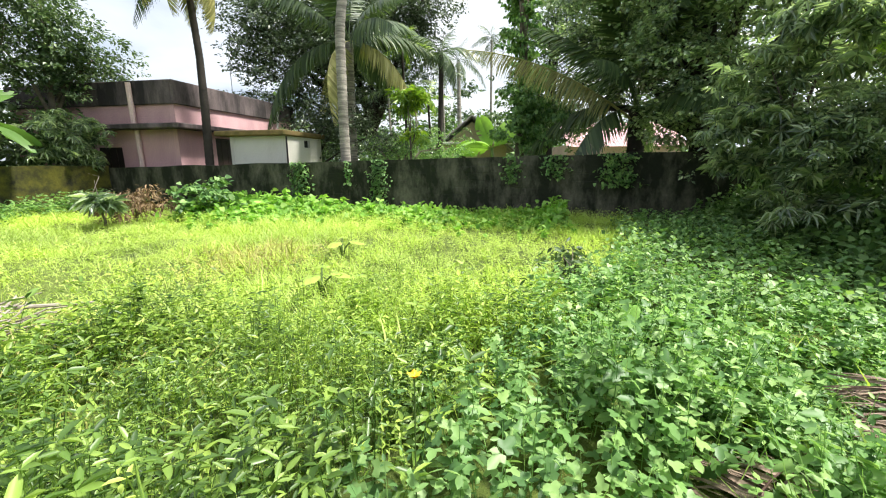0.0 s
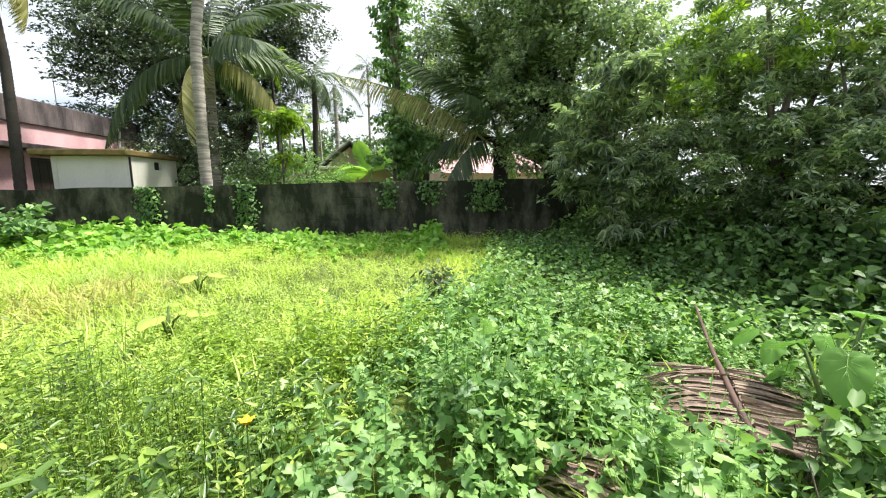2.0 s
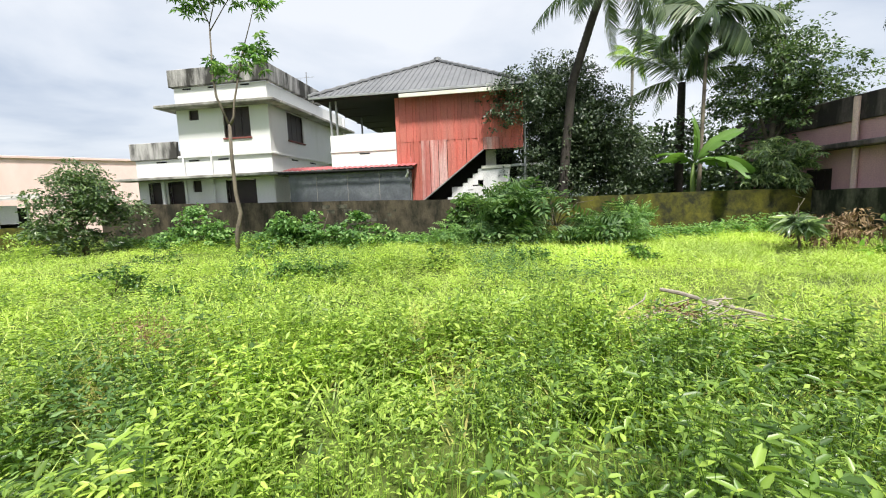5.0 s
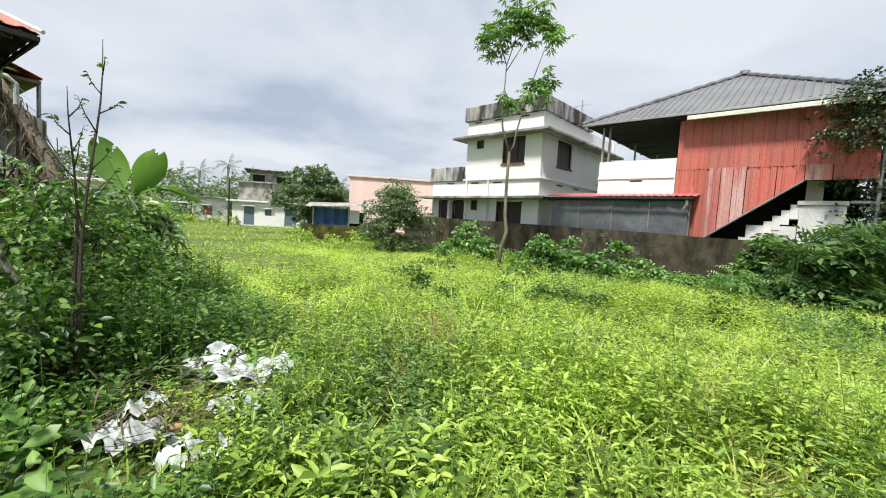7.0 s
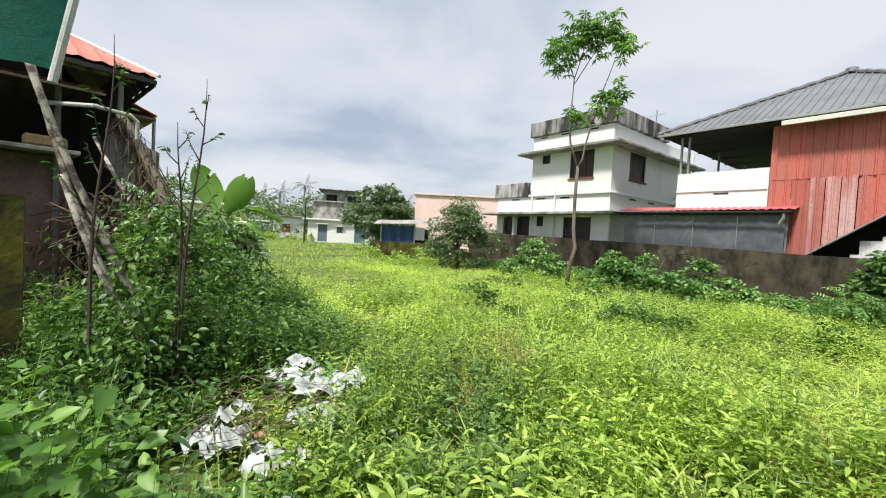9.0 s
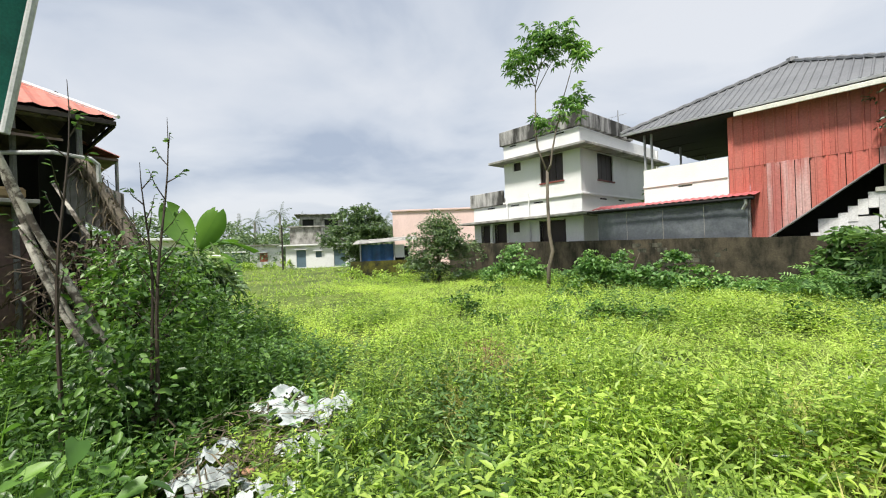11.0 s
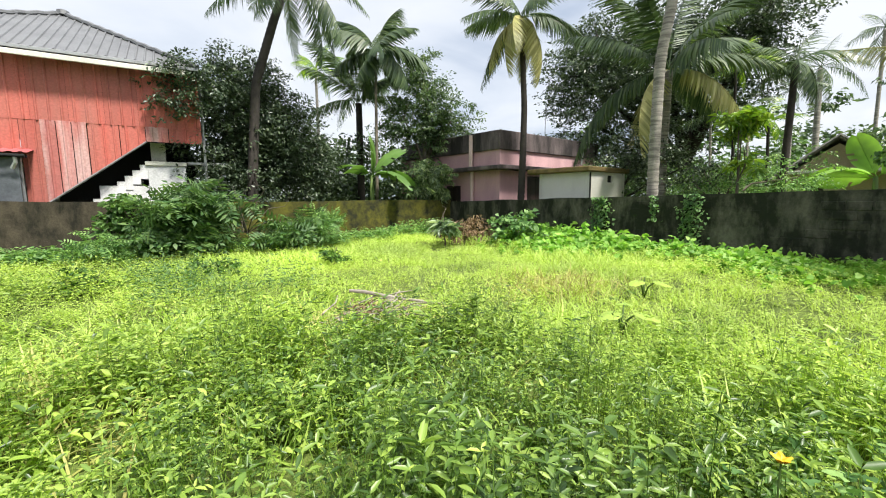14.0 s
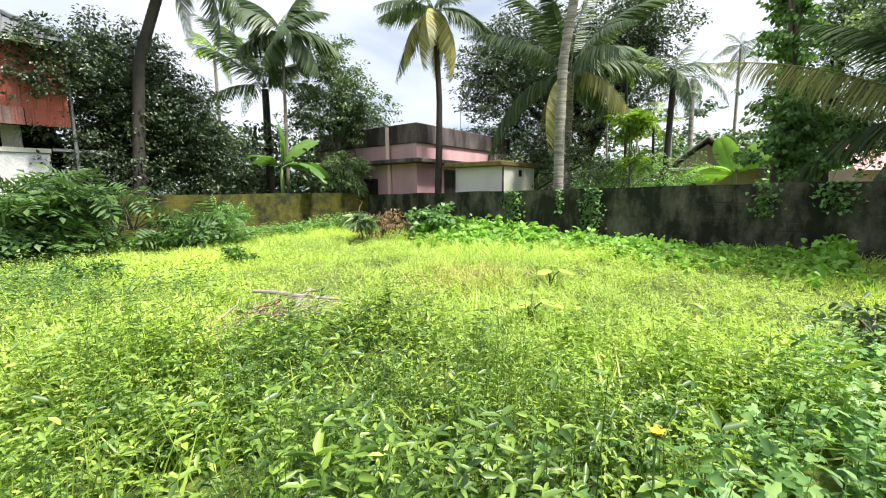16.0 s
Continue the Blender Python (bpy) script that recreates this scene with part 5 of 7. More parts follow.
def zone_lawn(x, y):
    d, a = polar_of(x, y)
    return np.clip((d - 3.5 + 0.8 * np.exp(-((a - 22) / 20) ** 2) + 1.6 * (value(x, y, 0.8, 5) - 0.5)) / 1.5, 0, 1) * (a > -48) * (1 - zone_vine(x, y)) * np.where(a < 8, 0.32, 1.0)


def zone_lush(x, y):
    return np.clip((-x * 0.8 - y * 0.9 - 0.95 + 1.0 * value(x, y, 1.1, 3) + 0.8 * value(x, y, 3.1, 1) - np.where(x < -3.5, (-x - 3.5) * 0.36, 0)) / 0.9, 0, 1) * (x < -0.5)


def sprigs(x, y, g, h, leaf, levels, template, stem=True, w=1.0, rise=0.25, base_frac=0.25, tilt=0.15, whorl=0):
    """Weed stems with pairs of leaves up them."""
    b = Batch()
    n = len(x)
    z = gz(x, y)
    lean_a, lean = g.uniform(0, 2 * np.pi, n), g.uniform(0, 0.45, n) * h
    phi = g.uniform(0, 2 * np.pi, n)
    for k in range(levels):
        f = base_frac + (1 - base_frac) * (k + 0.5 * g.random(n)) / levels
        for s in (0, np.pi):
            P = np.stack([x + np.cos(lean_a) * lean * f ** 1.5, y + np.sin(lean_a) * lean * f ** 1.5, z + h * f], 1)
            ph = phi + k * 1.9 + s + g.normal(size=n) * 0.35
            th = rise - 0.5 * g.random(n) + 0.45 * f + tilt * g.normal(size=n)
            A, N = frames(ph, th, g.normal(size=n) * (0.35 + 0.6 * (tilt - 0.15)))
            S = leaf * (1.15 - 0.5 * f) * g.uniform(0.65, 1.3, n)
            P = P + A * (leaf * 0.12 if np.isscalar(leaf) else leaf[:, None] * 0.12)
            v, fs = place(template[0], template[1], P, A, N, S, w)
            b.add(v, fs)
    for k in range(whorl):
        P = np.stack([x + np.cos(lean_a) * lean, y + np.sin(lean_a) * lean, z + h], 1)
        A, N = frames(phi + k * 2 * np.pi / whorl + g.normal(size=n) * 0.25, 0.25 + 0.25 * g.normal(size=n), g.normal(size=n) * 0.25)
        v, fs = place(template[0], template[1], P, A, N, leaf * g.uniform(0.6, 1.05, n), w)
        b.add(v, fs)
    if stem:
        a = np.stack([x, y, z], 1)
        t = np.stack([x + np.cos(lean_a) * lean, y + np.sin(lean_a) * lean, z + h], 1)
        A = t - a
        L = np.linalg.norm(A, axis=1)
        A = A / L[:, None]
        N, _ = frames(phi, np.zeros(n))
        N = N - A * (N * A).sum(1)[:, None]
        N /= np.linalg.norm(N, axis=1)[:, None]
        v, fs = place([(-0.006, 0, 0), (0.006, 0, 0), (0.003, 1, 0), (-0.003, 1, 0)], [[(0, 1, 2, 3)]], a, A, N, L, 0.5 / np.maximum(L, 0.1))
        b.add(v, fs)
    return b


def tufts(x, y, g, h, per, template=BLADE, w=1.0, spread=0.05):
    b = Batch()
    n = len(x) * per
    X, Y = np.repeat(x, per) + g.normal(size=n) * spread, np.repeat(y, per) + g.normal(size=n) * spread
    P = np.stack([X, Y, gz(X, Y)], 1)
    A, N = frames(g.uniform(0, 2 * np.pi, n), g.uniform(0.35, 1.35, n), g.normal(size=n) * 0.6)
    v, f = place(template[0], template[1], P, A, N, np.repeat(h, per) * g.uniform(0.55, 1.25, n), w)
    b.add(v, f)
    return b


def stuff(name, b, mat, label, category):
    return tagged(part(name, b.mesh(name), mat, None), label, category, kind="stuff")


def clear(x, y):
    """Bare spots: fallen fronds, the waste heap and the brushwood."""
    k = np.ones(len(x), dtype=bool)
    for ax, ay, bx, by, r in ((2.5, -2.1, 2.85, -2.32, 0.18), (1.95, -0.85, 2.35, -1.2, 0.09), (-2.8, 1.15, -3.55, 2.1, 0.5), (2.2, 4.5, 3.5, 4.45, 0.36), (2.0, 4.1, 2.9, 4.0, 0.26)):
        dx, dy = bx - ax, by - ay
        t = np.clip(((x - ax) * dx + (y - ay) * dy) / (dx * dx + dy * dy), 0, 1)
        k &= np.hypot(x - ax - t * dx, y - ay - t * dy) > r * (0.75 + 0.5 * value(x, y, 7.0, 3))
    return k


def near_keep(r0, r1, dens):
    def f(x, y, u):
        d, a = polar_of(x, y)
        return (d > r0) & (d < r1) & inside(x, y) & clear(x, y) & (a > -112) & (a < 165) & (u < dens(x, y, d))
    return f


def build_weeds():
    # small-leaved weeds, thinning out with distance
    lv = lambda x, y: (1 - zone_vine(x, y)) * np.clip(1.7 - 1.7 * zone_lush(x, y), 0, 1)
    deep = lambda x, y: np.clip(1.3 * np.exp(-((x - 1.9) ** 2 + (y - 1.7) ** 2) / 1.5) + 0.8 * np.exp(-((x + 2.2) ** 2 + (y - 2.6) ** 2) / 0.7) + 0.7 * value(x, y, 1.8, 41) - 0.32, 0.03, 0.92)
    x, y, g = sample(78000, -5, 5, -5, 5, near_keep(0.9, 4.6, lambda x, y, d: lv(x, y) * (0.3 + 0.7 * value(x, y, 2.6, 1)) * np.clip(3.2 * value(x, y, 9.5, 51) - 0.75, 0.12, 1) * 0.95 * (1 - 0.72 * zone_lawn(x, y))), 101)
    h = (0.04 + 0.13 * value(x, y, 1.3, 4) + 0.34 * value(x, y, 3.6, 12) ** 1.8 + 0.3 * value(x, y, 9.5, 51) ** 2) * g.uniform(0.55, 1.3, len(x))
    lf = (0.034 + 0.034 * value(x, y, 2.7, 13)) * np.exp(g.normal(size=len(x)) * 0.28)
    k = g.random(len(x)) < deep(x, y)
    stuff("low_weeds", sprigs(x[~k], y[~k], g, h[~k], lf[~k] * 1.05, 5, OVATE, w=0.72, rise=-0.02, base_frac=0.35, tilt=0.34, whorl=3), M_WEED, "dense small-leaved green weeds", "weeds")
    stuff("low_weeds", sprigs(x[k], y[k], g, h[k] * 1.08, lf[k] * 1.2, 5, OVATE, w=0.66, rise=-0.05, base_frac=0.35, tilt=0.34, whorl=3), M_WEEDDEEP, "deeper green weeds in dense humps", "weeds")
    x, y, g = sample(80000, -10, 10, -6, 10, near_keep(4.4, 10, lambda x, y, d: lv(x, y) * (0.3 + 0.7 * value(x, y, 1.6, 1)) * np.clip(2.6 * value(x, y, 7.5, 52) - 0.45, 0.15, 1) * (1 - 0.72 * zone_lawn(x, y))), 102)
    h = (0.04 + 0.10 * value(x, y, 1.3, 4) + 0.24 * value(x, y, 3.3, 2) ** 2 + 0.2 * value(x, y, 7.5, 52) ** 2) * g.uniform(0.5, 1.4, len(x))
    k = (zone_lawn(x, y) > 0.4 + 0.3 * g.random(len(x))) | (value(x, y, 1.9, 17) > 0.42 + 0.2 * g.random(len(x)))
    q = ~k & (g.random(len(x)) < 0.75 * value(x, y, 1.5, 41))
    k2 = ~k & ~q
    stuff("low_weeds", sprigs(x[k2], y[k2], g, h[k2], 0.068, 4, DIAMOND, stem=False, w=1.1, rise=0.12, whorl=2), M_WEED, "dense small-leaved green weeds", "weeds")
    stuff("low_weeds", sprigs(x[q], y[q], g, h[q], 0.07, 4, DIAMOND, stem=False, w=1.1, rise=0.12, whorl=2), M_WEEDDEEP, "deeper green weeds in dense humps", "weeds")
    stuff("lawn_weeds", sprigs(x[k], y[k], g, h[k] * 0.85, 0.05, 4, DIAMOND, stem=False, w=1.0, rise=0.2, whorl=2), M_LAWNWEED, "low lime-green weeds in the grass", "weeds")
    x, y, g = sample(90000, -17, 13, -6, 18.5, near_keep(9.5, 26, lambda x, y, d: (1 - zone_vine(x, y)) * (0.2 + 0.8 * value(x, y, 1.1, 1)) * (0.4 + 0.6 * value(x, y, 2.9, 2)) * 0.8), 103)
    h = (0.08 + 0.2 * value(x, y, 0.9, 4) + 0.24 * value(x, y, 2.9, 2) ** 2) * g.uniform(0.6, 1.35, len(x))
    k = (zone_lawn(x, y) > 0.4 + 0.5 * g.random(len(x))) | (value(x, y, 1.3, 17) > 0.4 + 0.16 * g.random(len(x)))
    stuff("low_weeds", sprigs(x[~k], y[~k], g, h[~k], 0.085, 3, DIAMOND, stem=False, w=1.1), M_WEED, "patchy green weeds across the plot", "weeds")
    stuff("lawn_weeds", sprigs(x[k], y[k], g, h[k] * 0.85, 0.066, 3, DIAMOND, stem=False), M_LAWNWEED, "low lime-green weeds in the grass", "weeds")
    # creepers
    x, y, g = sample(30000, 0, 6, -5.5, 4, near_keep(1.0, 5.2, lambda x, y, d: zone_vine(x, y) * (0.3 + 0.7 * value(x, y, 2.3, 7)) * (0.25 + 0.75 * value(x, y, 3.9, 5)) * 0.72), 104)
    h = (0.1 + 0.26 * value(x, y, 1.4, 8) + 0.38 * value(x, y, 3.9, 5) ** 2) * g.uniform(0.55, 1.35, len(x))
    h = h + 0.34 * np.exp(-((x - 1.75) ** 2 + (y - 0.35) ** 2) / 0.35)
    k = g.random(len(x)) < 0.55
    stuff("creeper_leaves", sprigs(x[k], y[k], g, h[k], 0.085, 5, LOBED, w=0.85, rise=-0.05, tilt=0.35), M_VINE, "sprawling creeper with lobed green leaves", "creeper")
    k = ~k
    stuff("creeper_leaves", sprigs(x[k], y[k], g, h[k] * 1.1, 0.06, 6, OVATE, w=0.9), M_VINE, "fine-leaved creeper tangle", "creeper")
    x, y, g = sample(40000, 2, 12.5, -6, 8, near_keep(5.0, 14, lambda x, y, d: zone_vine(x, y) * (0.3 + 0.7 * value(x, y, 1.6, 7)) * 0.45), 105)
    h = (0.2 + 0.3 * value(x, y, 1.2, 8)) * g.uniform(0.7, 1.3, len(x))
    stuff("creeper_leaves", sprigs(x, y, g, h, 0.1, 3, DIAMOND, stem=False, w=1.6, tilt=0.35), M_VINE, "sprawling creeper towards the corner", "creeper")
    # lush dark weeds along the western boundary
    x, y, g = sample(26000, -9, 0, -6, 7, near_keep(1.1, 9, lambda x, y, d: zone_lush(x, y) * 0.8), 106)
    d, a = polar_of(x, y)
    h = (0.1 + 0.36 * value(x, y, 2.3, 9) + 0.5 * value(x, y, 5.1, 14) ** 2 + 0.25 * np.clip((d - 2.5) / 2, 0, 1)) * g.uniform(0.6, 1.25, len(x)) * (0.4 + 0.6 * zone_lush(x, y))
    k = g.random(len(x)) < 0.22 + 0.3 * (1 - zone_lush(x, y))
    stuff("lush_weeds", sprigs(x[~k], y[~k], g, h[~k], 0.07 + 0.06 * value(x[~k], y[~k], 1.9, 15), 5, OVATE, rise=0.1, tilt=0.3), M_LUSH, "rank dark-green weeds along the boundary", "weeds")
    stuff("lush_weeds", sprigs(x[k], y[k], g, h[k] * 1.12, 0.075, 5, OVATE, w=0.7, rise=0.1, tilt=0.3), M_HEDGE, "lighter weeds among the rank growth", "weeds")
    # grass
    x, y, g = sample(60000, -14, 13, -3, 18, near_keep(2.7, 18, lambda x, y, d: zone_lawn(x, y) * (0.45 + 0.55 * value(x, y, 1.2, 6)) * 1.0), 107)
    h = (0.09 + 0.14 * value(x, y, 1.0, 6) + 0.1 * value(x, y, 6.0, 53) ** 2) * g.uniform(0.6, 1.5, len(x))
    stuff("field_grass", tufts(x, y, g, h, 9, w=1.0, spread=0.11), M_GRASS, "bright yellow-green field grass", "grass")
    x, y, g = sample(8000, -5, 5, -5, 6, near_keep(1.2, 5, lambda x, y, d: 0.3 * value(x, y, 1.5, 19)), 108)
    stuff("field_grass", tufts(x, y, g, g.uniform(0.2, 0.5, len(x)), 6, w=0.8, spread=0.03), M_WEED, "long grass blades among the weeds", "grass")
    # taller clumps in the north-west of the plot
    x, y, g = sample(9000, -9, 3.5, 2, 12, near_keep(2.6, 11, lambda x, y, d: (value(x, y, 1.7, 11) * value(x, y, 3.3, 4) > 0.36) * 0.75 * (1 - zone_lush(x, y))), 111)
    h = (0.2 + 0.42 * value(x, y, 3.3, 4)) * g.uniform(0.6, 1.3, len(x))
    k = value(x, y, 1.1, 31) + 0.12 * g.normal(size=len(x)) > 0.52
    stuff("tall_weeds", sprigs(x[~k], y[~k], g, h[~k], 0.085, 5, DIAMOND, stem=False, w=0.8, tilt=0.3), M_WEED, "taller weeds in clumps across the field", "weeds")
    stuff("tall_weeds", sprigs(x[k], y[k], g, h[k] * 1.1, 0.075, 5, OVATE, stem=False, w=0.7, tilt=0.3), M_HEDGE, "darker weeds in clumps across the field", "weeds")
    # thin cover behind the camera
    x, y, g = sample(5200, -5.4, 4, -6.1, 1.5, lambda x, y, u: (np.hypot(x, y) > 0.5) & (zone_lush(x, y) < 0.3) & (zone_vine(x, y) < 0.3) & (u < 0.8), 110)
    stuff("trodden_grass", tufts(x, y, g, g.uniform(0.08, 0.22, len(x)), 6, w=1.2, spread=0.08), M_LAWNWEED, "short trodden grass", "grass")
    # beyond the plot to the north-west
    x, y, g = sample(40000, -70, -10, -5, 60, lambda x, y, u: (np.hypot(x, y) > 16) & (y < -x * 0.98 + 4) & (y > -x * 0.27) & (u < 0.32), 109)
    stuff("far_grass", tufts(x, y, g, g.uniform(0.12, 0.3, len(x)), 4, w=3.5, spread=0.2), M_WEED, "open green field beyond the plot", "grass")


build_weeds()


# ---- shrubs and creepers along the walls ----
def shrub(name, base, lobes, count, size, mat, label, seed, template=DIAMOND, per=12, spread=0.15, droop=0.2, w=1.0, bark=M_BARK, r0=0.03, category="shrub"):
    return tree(name, base, lobes, count, size, mat, bark, label, r0, template, True, seed, per, spread, category, droop=droop, w=w)


shrub("tall_shrub", (4.0, 13.3, 0), [(3.6, 13.0, 1.6, 0.7, 0.6, 0.6), (2.3, 13.2, 1.0, 0.6, 0.5, 0.6), (5.0, 12.7, 0.9, 0.6, 0.5, 0.5), (3.6, 12.7, 0.7, 1.3, 0.6, 0.4), (3.1, 13.0, 2.1, 0.4, 0.4, 0.3), (4.3, 12.9, 1.9, 0.35, 0.4, 0.35), (2.5, 13.0, 1.65, 0.55, 0.5, 0.45), (4.8, 12.7, 1.4, 0.5, 0.45, 0.4), (1.7, 13.0, 1.15, 0.5, 0.45, 0.5)], 640, 0.62, foliage("shrub_leaflet", [(0.05, 0.12, 0.045), (0.10, 0.19, 0.07), (0.18, 0.29, 0.11)], 0.35, 0.5), "tall shrub with drooping feathery compound leaves", 51, PINNATE, 5, 0.1, 0.25, 1.5)
shrub("bright_shrub", (5.9, 13.2, 0), [(5.9, 13.0, 0.8, 0.7, 0.5, 0.5), (6.5, 13.2, 0.6, 0.5, 0.4, 0.4)], 420, 0.34, M_VINE, "bright green shrub against the mossy wall", 52, PINNATE, 5, 0.1, 0.2)
shrub("low_shrub", (1.5, 13.2, 0), [(1.5, 13.0, 0.7, 0.6, 0.4, 0.45), (0.5, 13.2, 0.6, 0.5, 0.4, 0.35)], 380, 0.34, M_VINE, "low bright shrub with feathery leaves", 53, PINNATE, 5, 0.1, 0.2)
shrub("creeper_mound", (-4.4, 15.0, 0), [(-5.3, 15.1, 0.95, 0.7, 0.5, 0.5), (-4.0, 14.8, 0.6, 0.8, 0.5, 0.4), (-2.7, 14.5, 0.55, 0.8, 0.5, 0.35), (-1.5, 14.2, 0.35, 0.7, 0.5, 0.3), (-4.5, 15.2, 1.35, 0.35, 0.25, 0.25), (-2.9, 14.8, 1.1, 0.3, 0.25, 0.2), (-5.9, 15.3, 0.5, 0.6, 0.5, 0.4)], 5200, 0.11, M_VINE, "mound of creeper heaped against the wall", 54, HEART, category="creeper")
shrub("creeper_mound", (-9.2, 15.8, 0), [(-9.2, 15.7, 1.0, 0.5, 0.4, 0.7), (-8.2, 15.4, 0.7, 0.5, 0.4, 0.5), (-10.3, 16.0, 0.6, 0.7, 0.4, 0.5)], 2600, 0.11, M_VINE, "creeper climbing the stained wall", 55, HEART, category="creeper")
shrub("creeper_mound", (1.0, 14.4, 0), [(1.0, 14.5, 1.2, 0.35, 0.3, 0.6), (0.7, 14.4, 0.6, 0.5, 0.4, 0.5)], 1300, 0.13, M_HEDGE, "leafy creeper over the wall top", 56, HEART, category="creeper")
shrub("papaya_seedling", (8.9, 10.1, 0), [(8.9, 10.0, 1.3, 0.45, 0.4, 0.12), (8.7, 10.1, 0.8, 0.4, 0.35, 0.3)], 60, 0.34, M_SHADELEAF, "papaya seedling with spreading lobed leaves", 57, PALMATE, 3, 0.1, 0.1)
shrub("withered_shrub", (9.9, 10.3, 0), [(9.7, 10.3, 0.7, 0.5, 0.5, 0.4), (10.3, 9.8, 0.6, 0.4, 0.4, 0.35)], 1300, 0.16, M_DRY, "withered brown shrub by the wall", 58, LANCE, droop=0.6)
shrub("round_bush", (10.9, 8.7, 0), [(10.9, 8.7, 0.8, 0.55, 0.55, 0.5), (10.6, 9.2, 0.5, 0.4, 0.4, 0.35), (11.3, 8.3, 0.5, 0.4, 0.4, 0.35)], 1000, 0.14, M_VINE, "round bright green bush near the wall", 59, HEART)
shrub("dark_bush", (5.2, -0.62, 0), [(5.2, -0.62, 0.5, 0.28, 0.28, 0.2), (5.05, -0.7, 0.3, 0.3, 0.3, 0.2)], 420, 0.085, M_MIDLEAF, "small dark bush rising from the creepers", 60, OVATE, 8, 0.08)
for _i, (_x, _y, _s) in enumerate(((-5.9, 7.5, 0.55), (-4.7, 7.2, 0.3), (-3.4, 8.4, 0.5), (-2.4, 8.7, 0.4), (2.1, 9.4, 0.4), (-7.8, 11.5, 0.6), (-5.0, 11.4, 0.5), (0.2, 9.6, 0.4), (4.4, 9.0, 0.35))):
    shrub("weed_clump", (_x, _y, 0), [(_x, _y, _s * 0.7, _s * 0.9, _s * 0.7, _s * 0.45), (_x + _s * 0.8, _y, _s * 0.5, _s * 0.6, _s * 0.5, _s * 0.35)], 420, 0.1, M_LUSH, "darker clump of tall weeds in the field", 70 + _i, DIAMOND, 10, 0.1, category="weeds", r0=0.012)


def wall_fringe():
    """Rank growth along the foot of the walls."""
    g = np.random.default_rng(200)
    n = 2600
    x = g.uniform(-14, 12.6, n)
    y = np.where(x < 2, 14.9 + 0.223 * (2 - x), 14.8) - np.abs(g.normal(size=n)) * 0.7 - 0.3
    h = g.uniform(0.3, 0.75, n) * (0.6 + 0.6 * value(x, y, 1.1, 4))
    stuff("wall_weeds", sprigs(x, y, g, h, 0.14, 4, DIAMOND, stem=False, w=1.2), M_VINE, "rank weeds along the foot of the wall", "weeds")
    # broad-leaved band below the east wall
    n = 2600
    y = g.uniform(-1.2, 9.5, n)
    x = 13.2 - (14.9 - y) * 0.057 - 0.3 - np.abs(g.normal(size=n)) * 1.05
    k = value(x, y, 0.75, 21) * (0.5 + 0.5 * value(x, y, 2.2, 22)) > 0.08 + 0.28 * g.random(n)
    x, y = x[k], y[k]
    n = len(x)
    h = g.uniform(0.25, 0.7, n) * (0.35 + 1.1 * value(x, y, 0.9, 2))
    stuff("taro_band", sprigs(x, y, g, h * g.uniform(0.6, 1.35, n), 0.11 + 0.13 * value(x, y, 0.8, 23), 3, HEART, stem=False, rise=-0.45, base_frac=0.45, tilt=0.5), M_TARO, "bright broad-leaved wild taro along the wall", "taro")
    # creepers hanging down the east wall
    b = Batch()
    for yc, w, z0, z1 in ((6.9, 0.35, 0.4, 1.75), (5.2, 0.12, 0.9, 1.75), (4.2, 0.3, 0.3, 1.75), (0.2, 0.25, 1.0, 1.8), (-1.0, 0.3, 1.1, 1.8), (-2.6, 0.5, 0.9, 1.8)):
        k = int(260 * w / 0.3 * (z1 - z0))
        yy = yc + g.normal(size=k) * w * 0.5
        zz = g.uniform(z0, min(z1, 1.46 + 0.019 * (14.9 - yc)), k)
        xx = 13.3 - (14.9 - yy) * 0.057 - 0.06 - g.random(k) * 0.1
        A, N = frames(np.pi + g.normal(size=k) * 0.7, g.uniform(-1.2, 0.1, k), g.normal(size=k) * 0.4)
        v, f = place(HEART[0], HEART[1], np.stack([xx, yy, zz], 1), A, N, g.uniform(0.05, 0.11, k))
        b.add(v, f)
    stuff("wall_creeper", b, M_VINE, "creeper strands hanging down the dark wall", "creeper")
    # shrubs burying the south wall
    n = 2600
    x = g.uniform(0.6, 11.8, n)
    y = -6.2 + np.abs(g.normal(size=n)) * 0.95
    k = (np.hypot(x, y) > 3.2) & clear(x, y)
    x, y = x[k], y[k]
    h = np.clip(1.75 - 0.62 * (y + 6.2), 0.35, 1.8) * g.uniform(0.55, 1.05, len(x))
    stuff("hedge_creeper", sprigs(x, y, g, h, 0.13, 5, HEART, stem=False, rise=-0.45, base_frac=0.35, tilt=0.6), M_HEDGE, "bank of dark heart-leaved creeper over the wall", "creeper")


wall_fringe()


